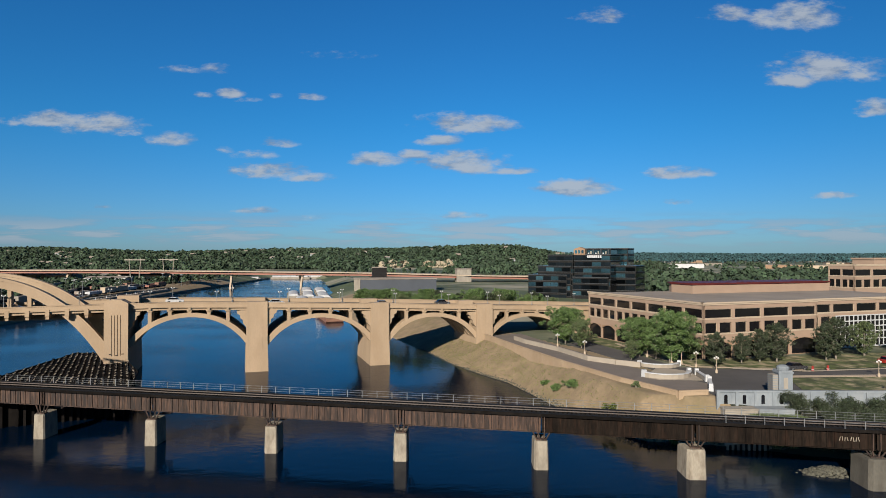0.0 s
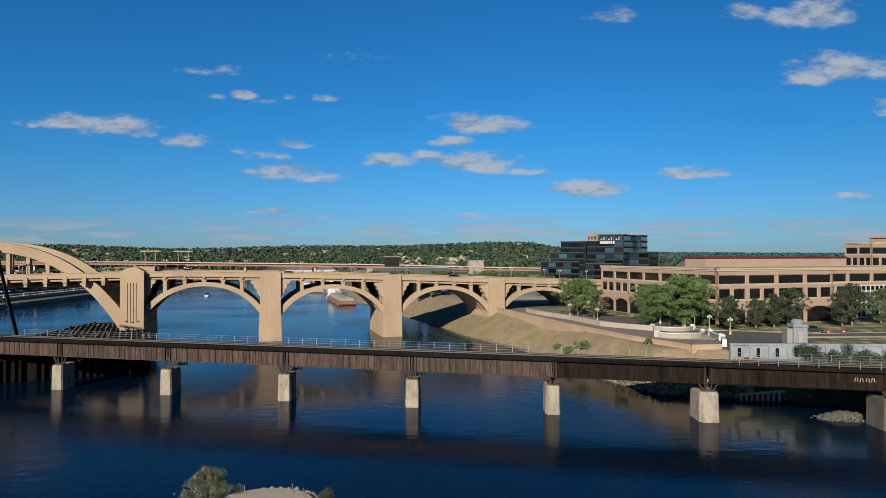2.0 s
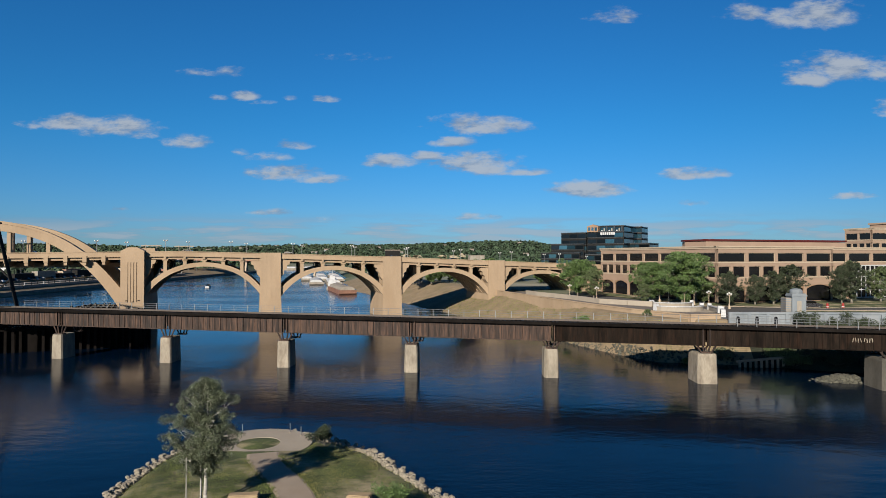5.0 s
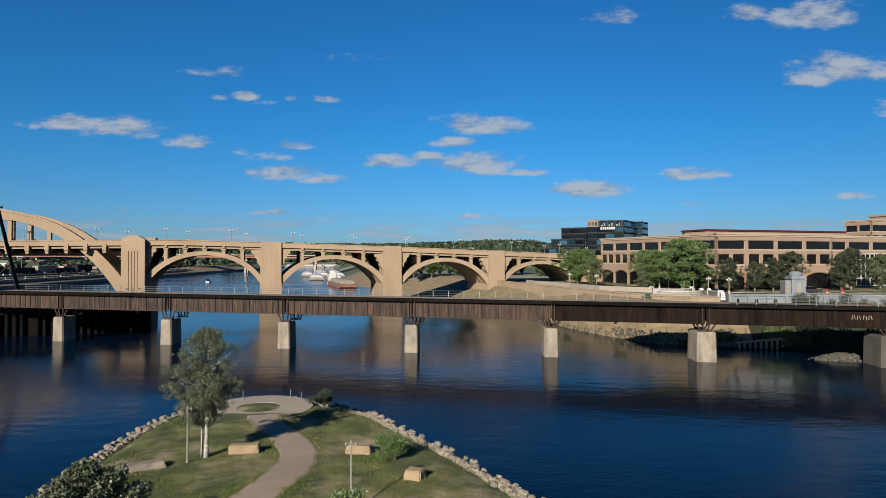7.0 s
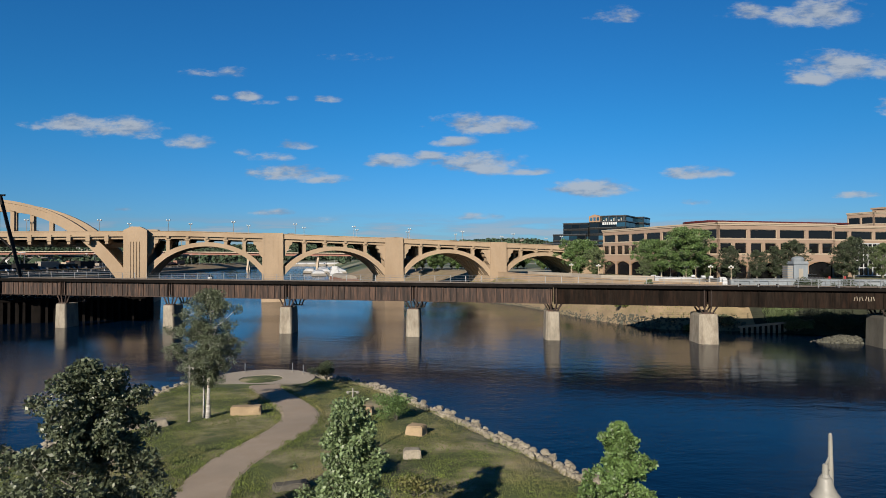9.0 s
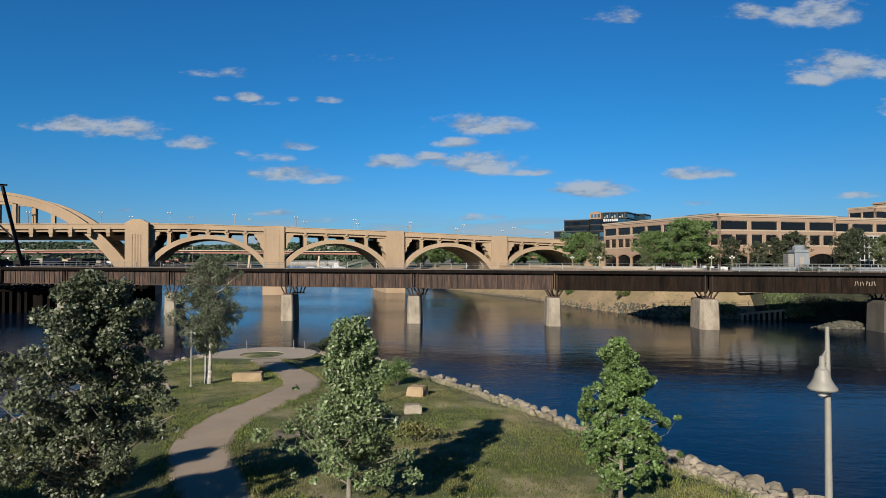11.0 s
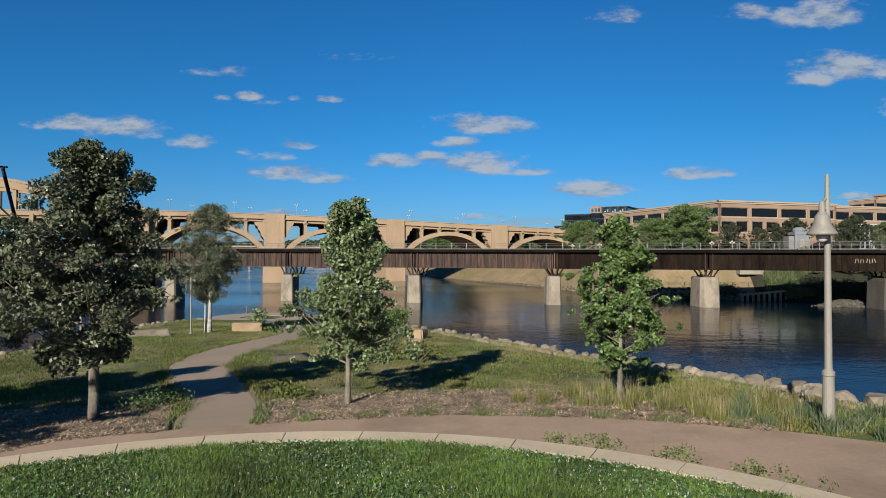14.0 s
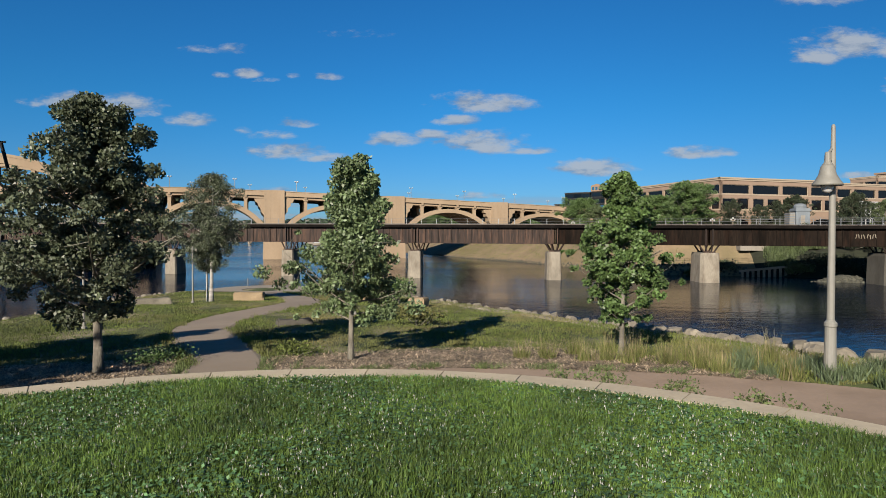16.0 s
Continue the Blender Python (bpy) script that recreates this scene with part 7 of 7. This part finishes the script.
def cars():
    made = {}

    def car(m, paint, label):
        c = thing("car", m, label, "car")
        bm = bm_new()
        prism(bm, [(-2.2, 0.3), (2.2, 0.3), (2.25, 0.75), (1.3, 0.95), (-1.9, 1.0), (-2.2, 0.9)], -0.88, 0.88)
        part("body", bm, paint, c)
        bm = bm_new()
        prism(bm, [(-1.75, 0.98), (1.15, 0.94), (0.5, 1.42), (-1.2, 1.45)], -0.76, 0.76)
        part("window_glass", bm, "glass", c)
        bm = bm_new()
        prism(bm, [(-1.15, 1.44), (0.48, 1.42), (0.4, 1.5), (-1.0, 1.52)], -0.74, 0.74)
        part("roof", bm, paint, c)
        for x in (-1.4, 1.4):
            for y in (-0.8, 0.8):
                bm = bm_new()
                tube(bm, (x, y - 0.1, 0.33), (x, y + 0.1, 0.33), 0.33, n=14)
                w = part("wheel", bm, "rubber", c)
                bm = bm_new()
                tube(bm, (x, y - 0.12, 0.33), (x, y + 0.12, 0.33), 0.18, n=10)
                part("rim", bm, "rail", w)
    car(pose(72.5, 130, 2.82, 0, 0, 12), "car", "black parked car on the riverside street")
    car(pose(97.0, 137.5, 2.82, 0, 0, 14), "carred", "red parked car on the riverside street")
    for s, y, paint, lb in ((-27.0, 5.5, "carwhite", "white car on the arch bridge"), (2.0, 5.2, "car", "dark car on the arch bridge"), (-53, 13, "carwhite", "white car on the bridge's far lane"), (-88, 5.5, "car", "dark car on the arch bridge"), (22, 13, "car", "dark car on the bridge's far lane")):
        car(BR @ pose(s, y, par_z(s) - 1.1), paint, lb)
    for i, (x, y) in enumerate(((75.0, 128.3), (78.5, 129.0))):
        b = thing("traffic_barrel", pose(x, y, 2.82), "orange plastic traffic barrel on the street", "barrel", "traffic barrels")
        bm = bm_new()
        lathe(bm, [(0.36, 0), (0.36, 0.1), (0.28, 0.12), (0.26, 0.6), (0.22, 0.62), (0.2, 1.05), (0.08, 1.1)], 12)
        part("body", bm, "carred", b)
        bm = bm_new()
        lathe(bm, [(0.285, 0.3), (0.27, 0.45)], 12)
        part("band", bm, "white", b)


cars()


def bank_plants():
    def mass(name, seed, x, y, z, w, h, mat, leaves, size, label, n=18):
        rng = np.random.default_rng(seed)
        b = thing(name, pose(x, y, z), label, "shrub")
        cs = [(rng.normal() * w * 0.3, rng.normal() * w * 0.2, h * (0.2 + 0.6 * rng.random())) for _ in range(n)]
        v, f = leaf_cloud(rng, cs, [0.22 * w * (0.5 + 0.7 * rng.random()) for _ in cs], leaves, size)
        o = new("foliage", raw_mesh("foliage", v, f, mat))
        o.parent = b
        bm = bm_new()
        for c in cs[:8]:
            tube(bm, (0, 0, -0.2), c, 0.06, 0.02, 5)
        part("stem", bm, "bark", b)
    for i, (x, y, z, w, h, mt) in enumerate(((57.5, 102.0, 0.5, 4.5, 4.7, "leafdark"), (62, 102.0, 0.3, 5, 4.1, "leafdark"), (66.0, 102.0, 0.3, 5, 3.5, "leafdark"), (70.5, 102.0, 0.3, 5, 3.5, "leafdark"), (75, 102.0, 0.3, 5, 3.9, "leafdark"), (80, 102.0, 0.3, 6, 3.9, "leafdark"), (60, 97.5, -0.8, 5, 2.4, "leafdark"), (65.5, 97.0, -0.8, 5, 2.4, "leafdark"), (71, 96.5, -0.8, 6, 2.6, "leafdark"), (77, 96.0, -0.8, 6, 2.8, "leafdark"),
                                             (52.0, 97.5, -1.5, 4, 2.6, "leaf"), (57.0, 95.5, -2.6, 5, 2.8, "leafdark"), (63.0, 93.5, -2.8, 5, 3.2, "leafdark"), (43.0, 101.5, -1.5, 3.0, 1.8, "leafgrey"),
                                             (38.0, 101.6, -1.6, 2.4, 1.5, "drygrass"), (24.0, 131.0, -1.2, 2.6, 1.0, "leafbright"), (26.4, 127.0, -0.4, 3.0, 1.0, "leafbright"), (22.6, 136.5, -1.4, 2.0, 0.8, "leafbright"), (30.4, 112.0, -0.6, 2.6, 0.9, "drygrass"),
                                             (34.6, 112.8, 2.7, 1.2, 1.5, "leaf"))):
        z = float(ground_z(np.array([x]), np.array([y]))[0]) - 0.05 if z < 2 else z
        mass("bank_shrub", 50 + i, x, y, z, w, h, mt, int(1000 * w), 0.2, "overgrown green shrub on the river bank")
    # rough grass strip between wall and water
    rng = np.random.default_rng(77)
    n = 5000
    x, y = rng.uniform(49, 57, n), rng.uniform(99, 103.4, n)
    z = ground_z(x, y)
    k = (z > -2.5) & (z < 2)
    blades("bank_grass", rng, x[k], y[k], z[k], np.full(k.sum(), 0.55), 0.04, "leaf", "tall bright green grass on the river bank", per=4, spread=0.25, lean=0.5)
    # dry grass and weeds over the gravel slope
    n = 16000
    x, y = rng.uniform(-6, 38, n), rng.uniform(100, 200, n)
    r = seg_dist(x, y, SHORE_X, SHORE_Y)
    z = ground_z(x, y)
    k = (r > 1.2) & (z < 2.5)
    blades("slope_weeds", rng, x[k], y[k], z[k], np.full(k.sum(), 0.22), 0.05, "yellowgrass", "sparse dry weeds on the gravel slope", per=3, spread=0.3, lean=0.8)


bank_plants()


def bank_riprap():
    """Dark stones along the far waterline and a stone heap by the railway pier."""
    rng = np.random.default_rng(8)
    base = [rock_mesh(20 + i, "darkrock") for i in range(5)]
    vs, fs, o = [], [], 0
    for i in range(2600):
        if i < 500:
            x, y = 53.5 + rng.normal() * 2.6, 88.0 + rng.normal() * 1.3
            z = WATER - 0.5 + 1.2 * math.exp(-((x - 53.5) / 3.5) ** 2 - ((y - 88) / 1.8) ** 2)
            s = rng.uniform(0.3, 0.8)
        else:
            t = rng.random() ** 0.8 * 9.0
            k = min(3 + int(t), 13)
            f = t - int(t)
            k2 = min(4 + int(t), 14)
            x = SHORE_X[k + 1] + (SHORE_X[k2 + 1] - SHORE_X[k + 1]) * f
            y = SHORE_Y[k + 1] + (SHORE_Y[k2 + 1] - SHORE_Y[k + 1]) * f
            wide = 0.6 if y > 112 else 2.2
            x, y = x + rng.normal() * 0.35, y + abs(rng.normal()) * wide - 0.2
            z = float(ground_z(np.array([x]), np.array([y]))[0]) + 0.05
            s = rng.uniform(0.2, 0.4) if y > 112 else rng.uniform(0.25, 0.6)
            if z > -2.0:
                continue
        me = base[i % 5]
        co = np.empty(len(me.vertices) * 3)
        me.vertices.foreach_get("co", co)
        m = np.array(pose(0, 0, 0, *rng.uniform(0, 360, 3)).to_3x3())
        co = co.reshape(-1, 3) @ m.T * s + (x, y, z)
        vs.append(co)
        fs += [[q + o for q in p.vertices] for p in me.polygons]
        o += len(co)
    tagged(new("bank_riprap", raw_mesh("bank_riprap", np.concatenate(vs), fs, "darkrock")), "dark riprap stones along the far waterline", "rocks", kind="stuff")


bank_riprap()


def left_bank():
    """Flood wall, rail cars, sheds and poles on the far left bank."""
    w = thing("wall_left_bank", pose(0, 0, 0), "grey concrete river wall along the rail yard", "wall", kind="structure")
    for (ax, ay), (bx, by) in zip(zip(LEFT_X[1:], LEFT_Y[1:]), zip(LEFT_X[2:], LEFT_Y[2:])):
        ln = math.hypot(bx - ax, by - ay)
        ang = math.degrees(math.atan2(by - ay, bx - ax))
        n = max(int(ln / 20), 1)
        for i in range(n):
            bm = bm_new()
            box(bm, ln * i / n, ln * (i + 1) / n - 0.1, -1.1, -0.4, -4.6, -1.9, pose(ax, ay, 0, 0, 0, ang))
            part("wall_panel", bm, "greyconc", w)
    rng = random.Random(4)
    for row, x0 in ((0, -206), (1, -213), (2, -222), (3, -236), (4, -250)):
        for i in range(15):
            if rng.random() < 0.25:
                continue
            y = 250 + i * 17.5 + rng.uniform(-2, 2)
            c = thing("rail_car", pose(x0 - 0.05 * (y - 250) + rng.uniform(-0.5, 0.5), y, 1.6, 0, 0, 92), "freight rail car standing in the rail yard", "rail car", "rail yard cars")
            bm = bm_new()
            box(bm, -7.5, 7.5, -1.5, 1.5, 1.0, rng.uniform(2.2, 4.4))
            part("body", bm, rng.choice(("greyconc", "hull", "black", "white", "roofgrey", "redbridge", "trimstone")), c)
            for x in (-5.5, 5.5):
                bm = bm_new()
                box(bm, x - 1.3, x + 1.3, -1.2, 1.2, 0.1, 1.0)
                part("bogie", bm, "black", c)
    for i in range(12):
        x, y = rng.uniform(-420, -262), rng.uniform(260, 620)
        wd, d, h = rng.uniform(18, 50), rng.uniform(12, 26), rng.uniform(4, 8)
        o = thing("yard_shed", pose(x, y, 1.6, 0, 0, rng.uniform(-10, 10)), "low pale industrial shed beyond the rail yard", "shed", "yard sheds")
        bm = bm_new()
        box(bm, -wd / 2, wd / 2, -d / 2, d / 2, -1, h)
        part("wall", bm, rng.choice(("white", "trimstone", "greyconc", "brickband")), o)
        bm = bm_new()
        prism(bm, [(-d / 2 - 0.4, h), (d / 2 + 0.4, h), (0, h + 1.4)], -wd / 2 - 0.4, wd / 2 + 0.4, "x")
        part("roof", bm, "roofgrey", o)
    first = None
    for i in range(22):
        m = pose(-210 - 14 * (i % 4) + rng.uniform(-3, 3), 240 + 17 * i, 1.6)
        if first is None:
            first = thing("yard_pole", m, "tall pale light pole in the rail yard", "pole", "yard poles")
            bm = bm_new()
            tube(bm, (0, 0, 0), (0, 0, 9), 0.16, 0.1, 6)
            part("post", bm, "rail", first)
            bm = bm_new()
            box(bm, -1.0, 1.0, -0.2, 0.2, 8.8, 9.0)
            part("lamp_head", bm, "white", first)
        else:
            copy_thing(first, m)
    # paved quay with low walls and posts above the river wall
    for i in range(14):
        y = 236 + 19 * i
        x = lerp(y, (120, 220, 300, 500, 800), (-190, -185, -190, -205, -215))
        q = thing("quay_step", pose(x - 9.5, y, 0.0, 0, 0, 94), "pale concrete quay step along the river wall", "quay", "quay steps")
        bm = bm_new()
        box(bm, -9.3, 9.3, -4.0, 3.2, -1.0, 0.25)
        box(bm, -9.3, 9.3, 0.5, 3.2, 0.25, 0.9)
        part("slab", bm, "plaza" if i % 3 else "greyconc", q)
        for k in range(4):
            bm = bm_new()
            tube(bm, (-8 + 5 * k, -3.6, 0.25), (-8 + 5 * k, -3.6, 1.5), 0.16, n=6)
            part("post", bm, "white" if (i + k) % 3 == 0 else "black", q)
    # vehicles parked on the quay
    for i in range(64):
        y = 232 + 5.2 * (i % 32) + rng.uniform(-0.8, 0.8)
        x = lerp(y, (120, 220, 300, 500, 800), (-190, -185, -190, -205, -215)) - (17 if i < 32 else 25)
        if rng.random() < 0.2:
            continue
        c = thing("parked_vehicle", pose(x, y, 1.5, 0, 0, rng.choice((4, 184))), "small parked car on the far river quay", "car", "quay cars")
        pt = rng.choice(("carwhite", "car", "car", "rail", "carred", "slate"))
        bm = bm_new()
        prism(bm, [(-2.2, 0.3), (2.2, 0.3), (2.2, 0.8), (1.2, 0.95), (-2.1, 0.95)], -0.9, 0.9)
        part("body", bm, pt, c)
        bm = bm_new()
        prism(bm, [(-1.8, 0.95), (1.1, 0.95), (0.5, 1.5), (-1.3, 1.5)], -0.8, 0.8)
        part("cabin", bm, "glass", c)
    # low road viaduct across the yard
    v = thing("road_viaduct", pose(0, 0, 0), "low grey concrete road viaduct across the rail yard", "viaduct")
    line = smooth_line([(-262, 400), (-278, 440), (-305, 520), (-338, 625), (-400, 760)], 4)
    for (ax, ay), (bx, by) in zip(line, line[1:]):
        ln, ang = math.hypot(bx - ax, by - ay), math.degrees(math.atan2(by - ay, bx - ax))
        m = pose(ax, ay, 0, 0, 0, ang)
        bm = bm_new()
        box(bm, 0, ln + 0.3, -5, 5, 4.2, 5.2, m)
        part("deck", bm, "greyconc", v)
        for y in (-5.2, 4.9):
            bm = bm_new()
            box(bm, 0, ln + 0.3, y, y + 0.3, 4.9, 6.1, m)
            part("parapet", bm, "plaza", v)
        bm = bm_new()
        box(bm, -0.6, 0.6, -3.5, 3.5, 0.5, 4.2, m)
        part("column", bm, "greyconc", v)
    # steel gantry beyond the far bridge
    for x in (-255, -240):
        g = thing("power_pylon", pose(x, 560 + (x + 240) * 2, 1.5, 0, 0, 0) @ Matrix.Diagonal((0.62, 0.62, 1, 1)), "pale steel power pylon", "pylon", "power pylons")
        for sx in (-5, 5):
            bm = bm_new()
            tube(bm, (sx, 0, 0), (sx * 1.6, 0, 22), 0.7, 0.5, 5)
            part("leg", bm, "greyconc", g)
        bm = bm_new()
        box(bm, -14, 14, -0.4, 0.4, 20.5, 21.4)
        part("crossarm", bm, "greyconc", g)


left_bank()


def plaza_details():
    # short rail posts at the plaza's far edge
    r = thing("plaza_bollard_row", pose(*PLAZA, island_z(*PLAZA) + 0.06), "short metal posts at the plaza edge", "bollard")
    pts = [(3.7 * math.cos(radians(a)), 3.7 * math.sin(radians(a))) for a in (38, 62, 128)]
    for x, y in pts:
        bm = bm_new()
        tube(bm, (x, y, 0), (x, y, 0.75), 0.04)
        part("post", bm, "rail", r)
        bm = bm_new()
        tube(bm, (x, y, -0.02), (x, y, 0.04), 0.12)
        part("base_plate", bm, "plaza", r)


plaza_details()
